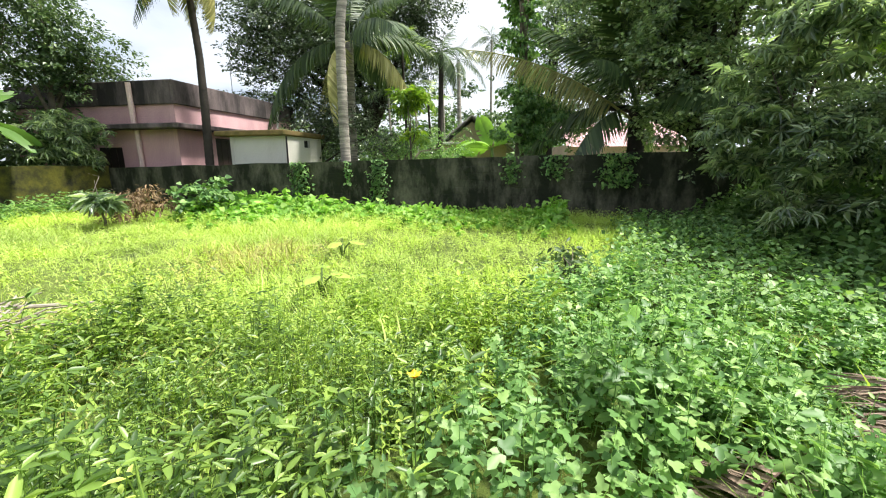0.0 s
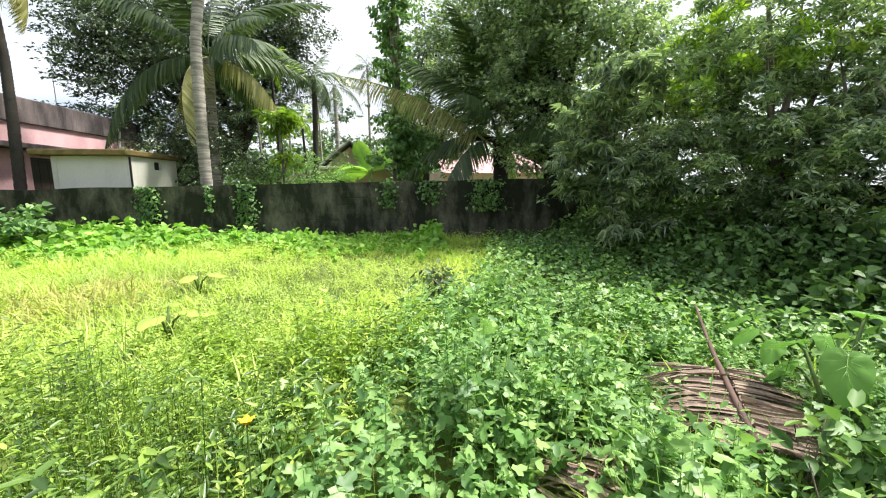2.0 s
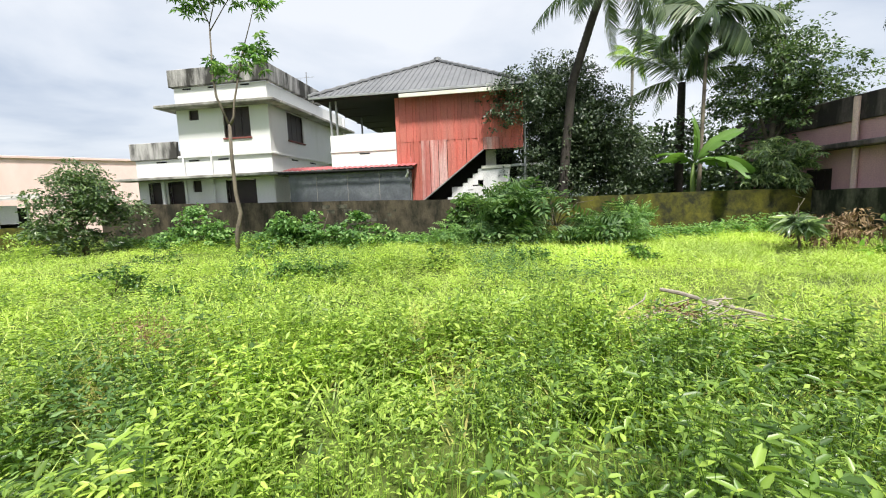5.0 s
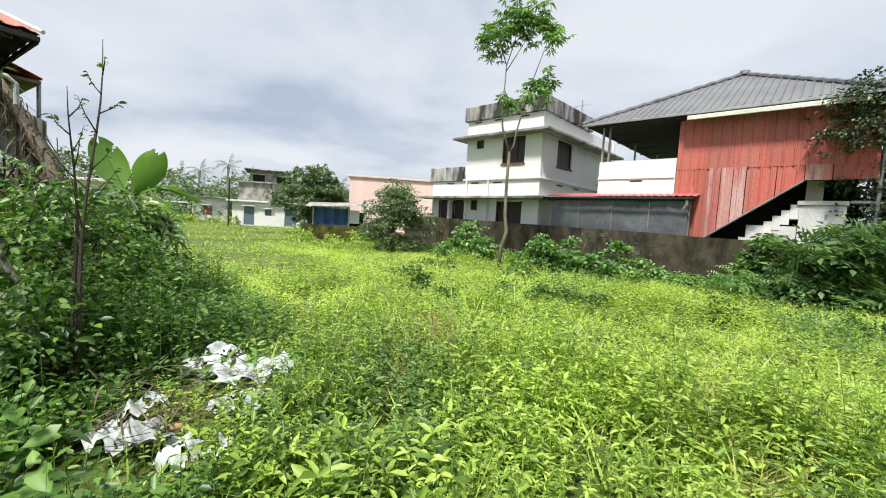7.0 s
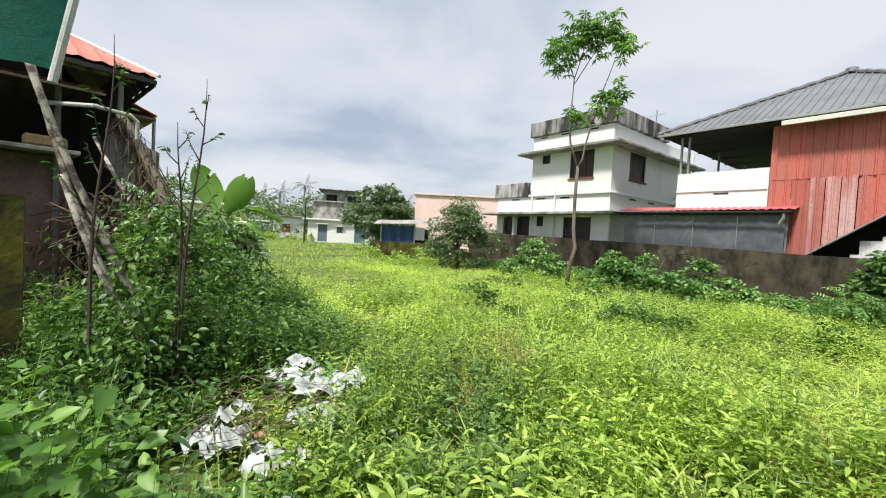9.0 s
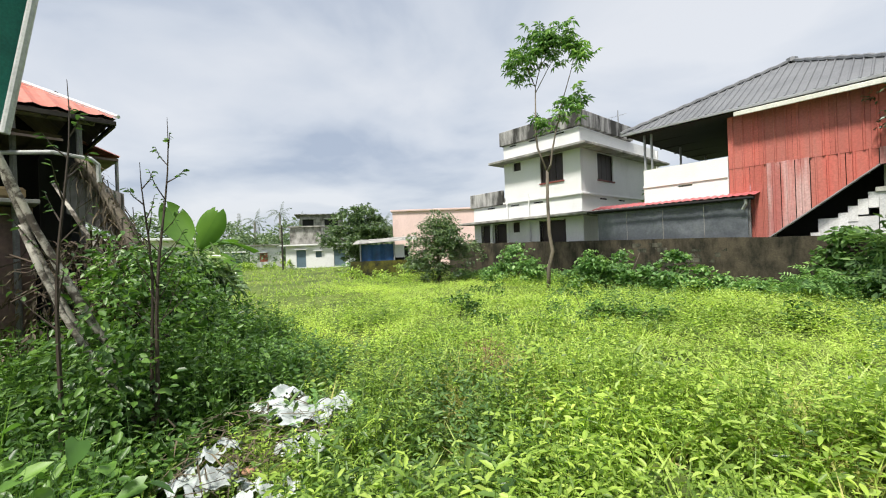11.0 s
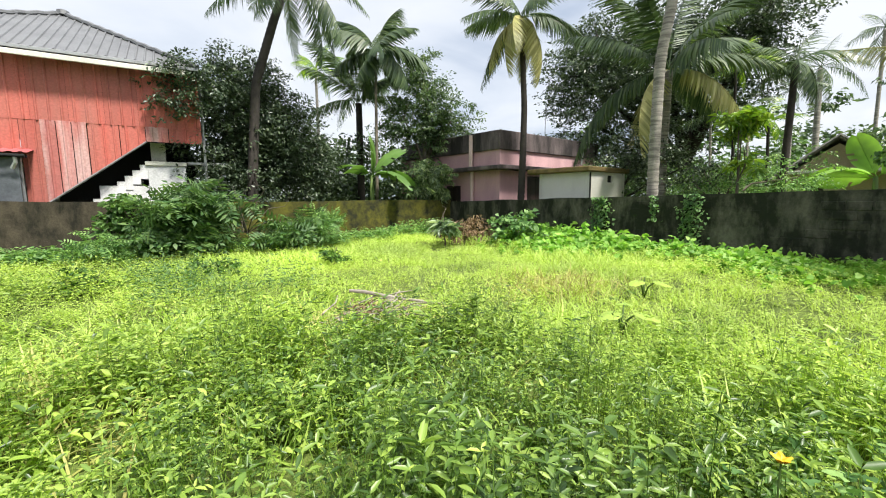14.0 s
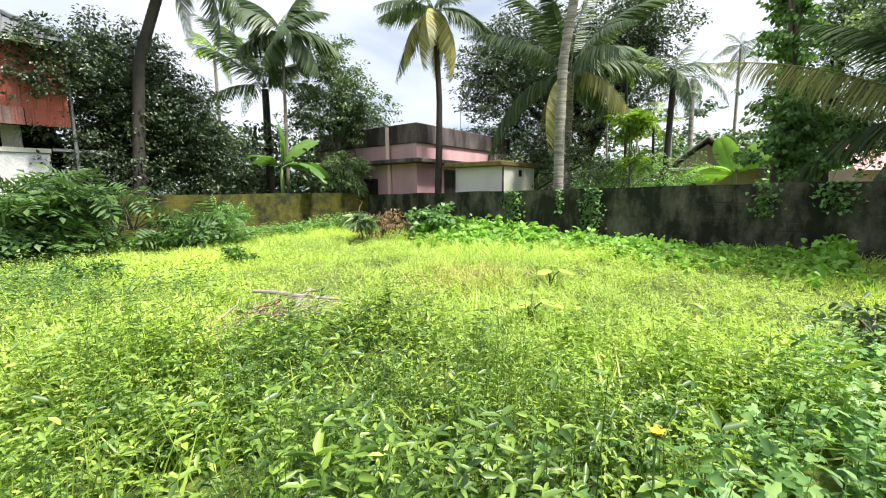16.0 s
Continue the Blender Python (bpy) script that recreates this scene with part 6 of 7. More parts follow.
def woods():
    """Trees that fill the distance."""
    def row(name, az0, az1, n, d0, d1, z0, z1, r, count, size, mat, label, seed):
        g = np.random.default_rng(seed)
        L = []
        for i in range(n):
            a, d = az0 + (az1 - az0) * (i + g.random()) / n, g.uniform(d0, d1)
            p = polar(a, d)
            z = g.uniform(z0, z1)
            L.append((p[0], p[1], z * 0.5, r * g.uniform(0.7, 1.3), r * g.uniform(0.7, 1.3), z * 0.55))
        tagged(part(name, crown_mesh(name, L, count, size, DIAMOND, 16, seed, size * 1.1), mat, None), label, "woods", kind="stuff")

    row("grove", 22, 46, 16, 23, 30, 3.5, 6.0, 2.0, 20000, 0.28, M_MIDLEAF, "mixed green grove behind the houses", 301)
    row("grove", 8, 30, 10, 20, 26, 3.0, 5.0, 1.6, 9000, 0.28, M_DARKLEAF, "dark undergrowth behind the wall", 302)
    row("grove", 54, 108, 22, 29, 42, 3.0, 6.5, 2.6, 26000, 0.4, M_HEDGE, "green grove beyond the wall", 303)
    row("grove", 76, 93, 9, 34, 44, 6.0, 8.5, 2.4, 9000, 0.4, M_MIDLEAF, "taller trees beyond the cream house", 309)
    row("far_woods", -86, -36, 70, 110, 150, 7, 13, 6, 34000, 1.1, M_HAZELEAF, "low belt of distant trees", 304)
    row("far_woods", -84, -66, 12, 45, 60, 3, 6.5, 2.2, 5000, 0.5, M_HAZELEAF, "trees beyond the open field", 305)
    row("grove", 61, 77, 11, 19.5, 25, 2.4, 4.6, 1.3, 9000, 0.16, M_SHADELEAF, "young trees crowding behind the wall", 307)
    row("far_woods", -67, -45, 14, 62, 80, 4, 7, 3.0, 9000, 0.55, M_HAZELEAF, "trees behind the far houses", 308)
    row("roadside_bushes", -72, -61.5, 8, 46, 58, 0.8, 1.8, 1.2, 2200, 0.3, M_WEED, "bushes at the edge of the field", 310)
    row("roadside_bushes", -53, -43, 8, 21.5, 24, 0.5, 1.0, 0.7, 1700, 0.14, M_WEED, "bushes before the blue shed", 311)
    row("roadside_bushes", -51, -36, 10, 40, 50, 0.8, 1.8, 1.2, 4500, 0.32, M_VINE, "bushes at the edge of the field", 306)


woods()
palm("coconut_palm", [(*polar(-61.5, 100)[:2], 0), (*polar(-61.4, 100)[:2], 11.2)], (0.25, 0.18), 12, 3.4, "distant coconut palm above the treeline", seed=61, nl=20)
palm("coconut_palm", [(*polar(-64.5, 95)[:2], 0), (*polar(-64.4, 95)[:2], 9.0)], (0.25, 0.18), 12, 3.2, "distant coconut palm above the treeline", seed=62, nl=20)
palm("coconut_palm", [(*polar(-59.0, 110)[:2], 0), (*polar(-59.0, 110)[:2], 10.0)], (0.25, 0.18), 12, 3.2, "distant coconut palm above the treeline", seed=63, nl=20)
palm("coconut_palm", [(*polar(-48.0, 62)[:2], 0), (*polar(-48.0, 62)[:2], 5.6)], (0.2, 0.15), 12, 2.6, "coconut palm beyond the field", seed=64, nl=20)
for _k, (_a, _d, _h) in enumerate(((73.2, 22, 5.0), (75.2, 20, 6.4), (76.6, 24, 5.6), (78.4, 21, 4.4), (80.2, 27, 6.6), (71.0, 26, 6.0))):
    _x, _y, _ = polar(_a, _d)
    palm("areca_palm", [(_x, _y, 0), (_x + 0.1, _y, _h * 0.5), (_x + 0.05, _y + 0.1, _h)], (0.06, 0.05), 7, 1.3, "slim areca palm among the young trees behind the wall", seed=90 + _k, leaf=0.55, nl=16, up=(1.2, -0.2), mat=M_BRIGHTLEAF if _k % 2 else M_PALM, bark=M_DBARK if _k % 2 else M_PBARK, group="slim palms")
palm("coconut_palm", [(18.5, 3.4, 0), (18.6, 3.3, 6.0)], (0.12, 0.1), 8, 1.6, "thin young palm in the thicket", seed=65, nl=20, bark=M_DBARK)


def far_tree(base, lobes, count, size, label, seed, mat=M_MIDLEAF, r0=0.16):
    tree("field_tree", base, lobes, count, size, mat, M_BARK, label, r0, seed=seed, spread=0.19)


_p = polar(-51.6, 38)
far_tree(_p, [(_p[0] + 0.6, _p[1] + 0.5, 3.6, 2.0, 2.0, 1.6), (_p[0] - 1.2, _p[1] - 1.2, 3.0, 1.4, 1.4, 1.2), (_p[0] + 2.2, _p[1] + 2.0, 3.0, 1.3, 1.3, 1.2), (_p[0] + 0.4, _p[1] + 0.3, 5.0, 1.5, 1.5, 1.0), (_p[0] + 0.4, _p[1] + 0.3, 1.9, 1.6, 1.6, 0.9)], 17000, 0.24, "round leafy tree at the far edge of the field", 81)
_p = polar(-40.6, 20.5)
far_tree(_p, [(_p[0] + 0.2, _p[1], 2.4, 1.1, 1.0, 0.9), (_p[0] - 0.6, _p[1] - 0.6, 1.4, 0.7, 0.6, 0.8), (_p[0] + 0.7, _p[1] + 0.5, 1.9, 0.8, 0.8, 0.8), (_p[0] + 0.1, _p[1], 3.1, 0.8, 0.8, 0.6), (_p[0] - 0.2, _p[1] - 0.2, 0.8, 0.8, 0.7, 0.6)], 13000, 0.13, "leafy tree at the end of the wall", 82, r0=0.1)


# ---- far houses ----
def simple_house(name, az, d, w, depth, h, wall, label, openings=(), band=None, slab=0.5, top=None, turn=0.0):
    """A flat-roofed house facing the plot; openings (x0, z0, x1, z1, material)."""
    x, y, _ = polar(az, d)
    H = thing(name, pose(x, y, 0, 0, 0, -az + turn), label, "house")
    part("front_wall", wall_panel(w, h, 0.2, [o[:4] for o in openings], -w / 2, 0), wall, H)
    part("body", box(-w / 2 + 0.01, 0.6, 0, w / 2 - 0.01, depth, h - 0.02), wall, H)
    for o in openings:
        part("window" if o[3] - o[1] < 1.5 else "door", box(o[0], 0.08, o[1], o[2], 0.13, o[3]), o[4], H)
        part("lintel", box(o[0] - 0.15, -0.35, o[3] + 0.05, o[2] + 0.15, -0.004, o[3] + 0.13), M_WHITE, H)
    part("roof_slab", box(-w / 2 - slab, -slab, h, w / 2 + slab, depth + slab, h + 0.16, 0.02), band or M_WHITE, H)
    if top:
        tw, th, tx, tm = top
        part("roof_room", box(tx - tw / 2, 0.8, h + 0.17, tx + tw / 2, depth, h + th, 0.02), tm, H)
        part("roof_room_slab", box(tx - tw / 2 - 0.2, 0.5, h + th, tx + tw / 2 + 0.2, depth, h + th + 0.14), M_EAVE, H)
    return H


M_BLUEDOOR = plain("blue_grey_shutter", (0.10, 0.15, 0.19), 0.5)
simple_house("field_house", -56.9, 50, 7.2, 5, 2.6, M_WHITE, "small white flat-roofed house with blue-grey doors across the field", ((-2.4, 0.1, -1.3, 2.1, M_BLUEDOOR), (-0.2, 1.2, 0.5, 1.9, M_BLUEDOOR), (1.9, 0.1, 3.2, 2.1, M_BLUEDOOR)), top=(3.6, 2.2, -1.5, M_EAVE), turn=-14)
simple_house("concrete_building", -56.2, 82, 8, 7, 9.0, M_EAVE, "unfinished grey concrete building behind the field house", ((-3.5, 6.2, -1.5, 8.2, M_DARK), (0.5, 6.2, 3.0, 8.2, M_DARK)), band=M_STAIN, slab=0.9)
simple_house("pink_building", -41.0, 36, 7.2, 6, 5.0, M_PINK2, "pale pink flat-roofed building beyond the wall", ((1.2, 0.6, 2.8, 1.9, M_DARK),), band=M_PINK2, slab=0.15)
simple_house("cottage", -63.2, 62, 4.0, 4, 3.0, M_WHITE, "small white cottage among trees", ((-0.8, 0.8, 0.2, 2.0, M_TINRED),), band=M_EAVE)
simple_house("cottage", -67.5, 66, 3.6, 4, 2.2, M_GREEN_P, "small green-walled cottage among trees", ((-0.5, 0.8, 0.5, 1.8, M_DARK),), band=M_WHITE)
simple_house("cottage", -75.5, 34, 5.0, 4, 2.9, M_WHITE2, "pale house glimpsed behind shrubs", ((-0.5, 0.8, 0.5, 1.8, M_DARK),), band=M_WHITE)


def blue_shed():
    x, y, _ = polar(-48.0, 26)
    H = thing("blue_tarp_shed", pose(x, y, 0, 0, 0, 46), "low shed hung with blue tarpaulin under a sheet roof", "shed")
    bm = bmesh.new()
    g = [[bm.verts.new((-1.4 + 2.0 * i / 14, 0.05 * math.sin(i * 1.4), 0.7 + 1.35 * j / 3)) for j in range(4)] for i in range(15)]
    for i in range(14):
        for j in range(3):
            bm.faces.new((g[i][j], g[i + 1][j], g[i + 1][j + 1], g[i][j + 1]))
    part("tarpaulin", bm, M_BLUETARP, H, "blue tarpaulin side")
    part("white_sheet", box(0.65, 0.0, 1.2, 1.25, 0.03, 2.0), M_WHITE, H)
    # near-black body: the unlit inside of the shed as colour
    part("wall_body", box(-1.35, 0.5, 0, 1.6, 2.0, 1.9), M_DARK, H)
    for xx in (-1.45, 0.62, 1.55):
        part("post", tube([(xx, -0.05, 0), (xx, -0.05, 2.2)], 0.05, 6), M_STEEL, H)
    bm = corrugated(4.0, lambda x: 2.18, -1.9, 0.2, 0.03, top=lambda x: 2.5)
    for v in bm.verts:
        v.co.y += -0.5 + (2.8 if v.co.z > 2.4 else 0)
        v.co.z += 0.1 * v.co.x / 2
    part("roof_sheet", bm, M_EAVE, H)
    compound_wall("wall_far", (x - 0.95, y - 1.9), (x + 2.3, y + 1.5), 0.85, "low moss-covered wall before the blue shed", M_MOSS)


blue_shed()

for _a, _d, _h in ((-66.2, 300, 30), (-64.2, 330, 24)):
    _x, _y, _ = polar(_a, _d)
    _t = thing("pylon", pose(_x, _y, 0), "faint lattice pylon on the horizon", "pylon", "pylons")
    for _s in ((-1, -1), (1, -1), (1, 1), (-1, 1)):
        part("leg", tube([(2.2 * _s[0], 2.2 * _s[1], 0), (0.5 * _s[0], 0.5 * _s[1], _h)], 0.12, 4), M_STEEL, _t)
    for _k in range(3):
        part("cross_arm", tube([(-3.5, 0, _h * (0.72 + 0.1 * _k)), (3.5, 0, _h * (0.72 + 0.1 * _k))], 0.14, 4), M_STEEL, _t)
_x, _y, _ = polar(-61.2, 44)
_t = thing("utility_pole", pose(_x, _y, 0), "thin grey utility pole by the field", "pole")
part("pole", tube([(0, 0, 0), (0.05, 0, 4.6)], [0.09, 0.07], 8), M_DBARK, _t)
part("cross_arm", tube([(-0.5, 0, 4.3), (0.5, 0, 4.3)], 0.04, 6), M_DBARK, _t)


# ---- the tin-roofed house on the west side ----
def tin_house():
    H = thing("tin_roofed_house", pose(-7.4, 0, 0), "ramshackle house with a faded red sheet roof and dark lean-to", "house")
    # hipped roof: the slope facing the plot, and the end slope

    def roof_slope(dz, ribs):
        bm = bmesh.new()
        prev = None
        n = 78
        for i in range(n + 1):
            y = -4.2 + 5.86 * i / n
            k = ribs if i % 3 == 1 else 0.0
            xt = max(-3.3, min((y - 1.66) / 0.444, -0.001))
            a, b = bm.verts.new((0.2, y, 3.6 + dz + k)), bm.verts.new((0.2 + xt, y, 3.6 + dz - 0.444 * xt + k))
            if prev:
                bm.faces.new((prev[0], a, b, prev[1]))
            prev = (a, b)
        return bm

    part("roof_sheet", roof_slope(0.0, 0.025), M_TINRED, H)
    # same slope again, 5 cm lower, in a darker brown
    part("roof_underside", roof_slope(-0.05, 0.02), M_RUST, H, "dark brown layer beneath the roof sheets")
    bm = bmesh.new()
    prev = None
    for i in range(46):
        x = 0.2 - 6.6 * i / 45
        k = 0.025 if i % 3 == 1 else 0.0
        t = min(0.2 - x, 3.3, 6.6 - (0.2 - x))
        a, b = bm.verts.new((x, 1.66, 3.58 + k)), bm.verts.new((x, 1.66 - 0.444 * t, 3.58 + 0.444 * t + k))
        if prev:
            bm.faces.new((prev[0], a, b, prev[1]))
        prev = (a, b)
    part("end_roof_sheet", bm, M_RUST, H)
    part("hip_flashing", tube([(0.22, 1.68, 3.62), (-3.1, 0.21, 5.09)], 0.028, 6), M_WHITE, H, "white ridge flashing")
    part("eave_board", box(0.16, -4.2, 3.5, 0.2, 1.66, 3.56, 0.005), M_DBARK, H)
    part("end_eave_board", box(-6.0, 1.62, 3.48, 0.15, 1.66, 3.54, 0.005), M_DBARK, H)
    for i in range(13):
        y = -4.0 + i * 0.45
        part("rafter", tube([(0.15, y, 3.49), (-2.6, y, 4.66)], 0.03, 4), M_DBARK, H)
    for x in (-0.25, -0.8):
        part("purlin", tube([(x, -4.2, 3.56 - 0.444 * x - 0.08), (x, 1.5, 3.56 - 0.444 * x - 0.08)], 0.03, 5), M_WOOD, H)
    # posts, walls and the lean-to
    for x, y, z in ((0.05, 0.66, 3.5), (0.05, -1.6, 3.5), (0.0, 1.29, 3.48)):
        part("post", tube([(x, y, 0), (x, y, z)], 0.032, 8), M_GREYPOST, H)
    # both walls near-black: the gloom inside the house is put into their colour
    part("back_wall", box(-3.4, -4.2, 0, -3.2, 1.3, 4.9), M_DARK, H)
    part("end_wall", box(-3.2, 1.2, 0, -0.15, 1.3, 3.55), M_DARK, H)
    bm = bmesh.new()
    prev = None
    for i in range(61):
        y = -4.2 + 5.28 * i / 60
        k = 0.02 if i % 3 == 1 else 0.0
        a, b = bm.verts.new((0.35, y, 3.2 + k + 0.02 * math.sin(y * 1.7))), bm.verts.new((-2.2, y, 3.42 + k))
        if prev:
            bm.faces.new((prev[0], a, b, prev[1]))
        prev = (a, b)
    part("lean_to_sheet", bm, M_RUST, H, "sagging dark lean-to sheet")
    part("lean_to_edge", box(0.34, -4.2, 3.15, 0.37, 1.08, 3.18), M_RUST, H)
    part("lower_wall", box(-0.12, -4.2, 0, 0.0, 0.82, 2.34, 0.01), surface("faded_brown_wall", (0.26, 0.17, 0.14), (0.12, 0.085, 0.075), 0.85, 1.6, 25), H, "stained brown lower wall")
    part("shelf_board", box(-0.2, -4.2, 2.36, 0.3, 0.86, 2.41, 0.006), M_EAVE, H)
    part("shelf_bundle", box(-0.1, 0.35, 2.42, 0.2, 0.75, 2.56, 0.03), surface("old_cardboard", (0.42, 0.30, 0.16), (0.25, 0.17, 0.1), 0.9, 5, 30), H, "old boxes on the shelf")
    part("drain_pipe", tube([(0.0, 0.5, 2.98), (0.75, 0.93, 2.92), (0.8, 1.27, 2.88), (0.8, 1.335, 2.82), (0.8, 1.34, 2.6)], 0.026, 10), M_PVC, H, "grey plastic drain pipe")
    bm = corrugated(0.62, lambda x: -0.62 * x, 0, 0.075, 0.02, top=lambda x: 0.52 - 0.42 * x)
    o = part("leaning_sheet", bm, surface("grey_corrugated_sheet", (0.34, 0.33, 0.31), (0.15, 0.13, 0.115), 0.7, 3, 24, (0.4, 0.66), bump=0.2), H, "weathered corrugated sheet leaning askew")
    o.matrix_local = pose(0.12, 1.12, 2.27, 0, 0, 62)
    # small rear roof on its own post
    bm = bmesh.new()
    prev = None
    for i in range(31):
        t = i / 30
        k = 0.025 if i % 3 == 1 else 0.0
        a, b = bm.verts.new((-1.6 - 1.6 * t, 2.08, 3.44 + k)), bm.verts.new((-1.6 - 1.6 * t, 1.5, 3.66 + k))
        if prev:
            bm.faces.new((prev[0], a, b, prev[1]))
        prev = (a, b)
    part("rear_roof_sheet", bm, M_TINRED, H)
    # flat dark brown box beneath the rear sheet
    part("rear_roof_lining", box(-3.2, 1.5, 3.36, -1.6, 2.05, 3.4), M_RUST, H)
    part("rear_post", tube([(-1.65, 2.03, 0), (-1.65, 2.03, 3.36)], 0.03, 6), M_STEEL, H)
    return H


tin_house()


def brush_heap():
    T = thing("brushwood_heap", pose(-6.9, 1.3, 0), "heap of dry brushwood, thatch and dead leaves against the shed", "brushwood")
    g = random.Random(9)
    for i in range(80):
        a = g.uniform(0, 6.28)
        p = Vector((g.uniform(-0.4, 0.4), g.uniform(-0.6, 0.35), g.uniform(0.5, 1.85)))
        d = Vector((math.cos(a), math.sin(a), g.uniform(-0.5, 0.5))) * g.uniform(0.2, 0.45)
        part("stick", tube([tuple(p - d), tuple(p + Vector((0.03, 0.02, 0.05))), tuple(p + d)], [0.011, 0.009, 0.004], 5), M_TWIG, T)
    # a long roll of thatch slanting down from the eave
    pts = [(-0.35, -0.04, 3.0), (-0.3, 0.08, 2.75), (-0.2, 0.24, 2.4), (-0.05, 0.38, 2.05), (0.1, 0.45, 1.6), (0.15, 0.48, 0.9)]
    part("thatch_roll", tube(pts, [0.06, 0.075, 0.085, 0.09, 0.10, 0.12], 9), M_BARK, T, "roll of grey thatch", smooth=True)
    q = np.random.default_rng(77)
    n = 900
    t = q.uniform(0, 4.6, n)
    P = np.stack([np.interp(t, range(6), [p[k] for p in pts]) for k in range(3)], 1) + q.normal(size=(n, 3)) * 0.05
    A, N = frames(q.uniform(0, 6.28, n), q.uniform(-1.5, -0.5, n), q.normal(size=n) * 0.6)
    v, f = place(BLADE[0], BLADE[1], P, A, N, q.uniform(0.15, 0.4, n))
    part("thatch_fringe", mesh_np("thatch_fringe", v, f), M_DRYDARK, T)
    part("dry_leaves", crown_mesh("heap_leaves", [(0.1, -0.2, 1.1, 0.5, 0.6, 0.9), (0.0, 0.2, 1.5, 0.4, 0.4, 0.6)], 2600, 0.11, LANCE, 10, 9, 0.12, 0.9), M_DRYDARK, T)


brush_heap()
for _p0, _p1, _r in (((-5.28, 0.2, 3.2), (-5.05, 0.84, 1.42), 0.036), ((-5.32, 0.31, 2.95), (-5.1, 0.69, 1.61), 0.033), ((-5.05, 0.5, 1.95), (-4.9, 0.68, 1.45), 0.03), ((-7.0, 0.95, 2.6), (-6.4, 1.55, 1.3), 0.03)):
    _q0, _q1 = Vector(_p0), Vector(_p1)
    _b = _q1 + (_q1 - _q0) * ((_q1.z - 0.02) / (_q0.z - _q1.z))
    _t = thing("wooden_pole", Matrix.Translation(_b), "weathered grey wooden pole leaning against the shed", "pole", "leaning poles")
    _rel = [tuple((_b.lerp(_q0, k / 5) - _b) + Vector((0.03 * math.sin(k * 1.4), 0.03 * math.cos(k * 1.1), 0))) for k in range(6)]
    part("pole", tube(_rel, [_r * 0.9, _r * 0.82, _r * 0.95, _r * 0.75, _r * 0.8, _r * 0.65], 8), M_POLE, _t, smooth=True)


def shade_cloth():
    T = thing("shade_cloth_screen", pose(-4.3, 0.1, 0), "green shade cloth stretched on a grey pipe frame", "screen")
    end = lambda z: 0.31 + (z - 2.55) * 0.168
    part("pipe", tube([(0.1, end(2.52), 2.52), (0.1, end(4.0), 4.0)], 0.028, 10), M_PVC, T, "grey pipe end bar")
    bm = bmesh.new()
    g = []
    for i in range(17):
        col = []
        for j in range(9):
            f, k = i / 16, j / 8
            z = 2.58 + 0.22 * (1 - f) + (1.42 - 0.22 * (1 - f)) * k
            y = -1.8 + (end(z) - 0.01 + 1.8) * f
            col.append(bm.verts.new((0.06 + 0.03 * math.sin(i * 1.3 + j * 0.6), y, z + 0.03 * math.sin(i * 0.9) * (1 - k))))
        g.append(col)
    for i in range(16):
        for j in range(8):
            bm.faces.new((g[i][j], g[i + 1][j], g[i + 1][j + 1], g[i][j + 1]))
    part("cloth", bm, M_GREENNET, T, smooth=True)
    part("pipe", tube([(0.05, -1.8, 0), (0.05, -1.8, 4.02)], 0.035, 8), M_PVC, T)
    part("pipe", tube([(0.08, -1.8, 3.99), (0.1, end(4.0), 3.99)], 0.025, 8), M_PVC, T)


shade_cloth()
compound_wall("wall_west", (-5.3, 0.32), (-5.7, -6.6), 1.75, "mossy weathered boundary wall", M_MOSS)


def tall_weed(base, height, lean, seed, label):
    T = thing("tall_weed", Matrix.Translation(base), label, "weed", "tall weeds")
    g = random.Random(seed)
    top = Vector((lean[0], lean[1], height))
    at = lambda t: top * t + Vector((0.05 * math.sin(5 * t + seed) * t, 0.05 * math.sin(7 * t + 2 * seed) * t, 0))
    part("stem", tube([tuple(at(k / 12)) for k in range(13)], [0.019 * (1 - k / 12) ** 0.8 + 0.0022 for k in range(13)], 6), M_TWIG, T)
    P, PH = [], []
    for i in range(11):
        t = 0.38 + 0.58 * i / 11
        a = i * 2.4 + seed
        s = at(t)
        e = s + Vector((math.cos(a), math.sin(a), 1.3 + g.uniform(-0.4, 0.5))) * (0.42 * (1.12 - t))
        part("twig", tube([tuple(s), tuple(s.lerp(e, 0.5) + 0.02 * Vector((math.cos(a), math.sin(a), 0))), tuple(e)], [0.006, 0.004, 0.0018], 4), M_TWIG, T)
        for k in range(6):
            P.append(tuple(s.lerp(e, 0.4 + 0.12 * k)))
            PH.append(a + g.uniform(-1, 1))
    for k in range(40):
        t = g.uniform(0.1, 0.55)
        P.append(tuple(top * t + Vector((g.uniform(-0.15, 0.15), g.uniform(-0.15, 0.15), 0))))
        PH.append(g.uniform(0, 6.28))
    P, PH = np.array(P), np.array(PH)
    q = np.random.default_rng(seed)
    A, N = frames(PH, q.normal(size=len(P)) * 0.4, q.normal(size=len(P)) * 0.4)
    v, f = place(OVATE[0], OVATE[1], P, A, N, q.uniform(0.035, 0.07, len(P)))
    part("leaves", mesh_np("weed_leaves", v, f), M_HEDGE, T)


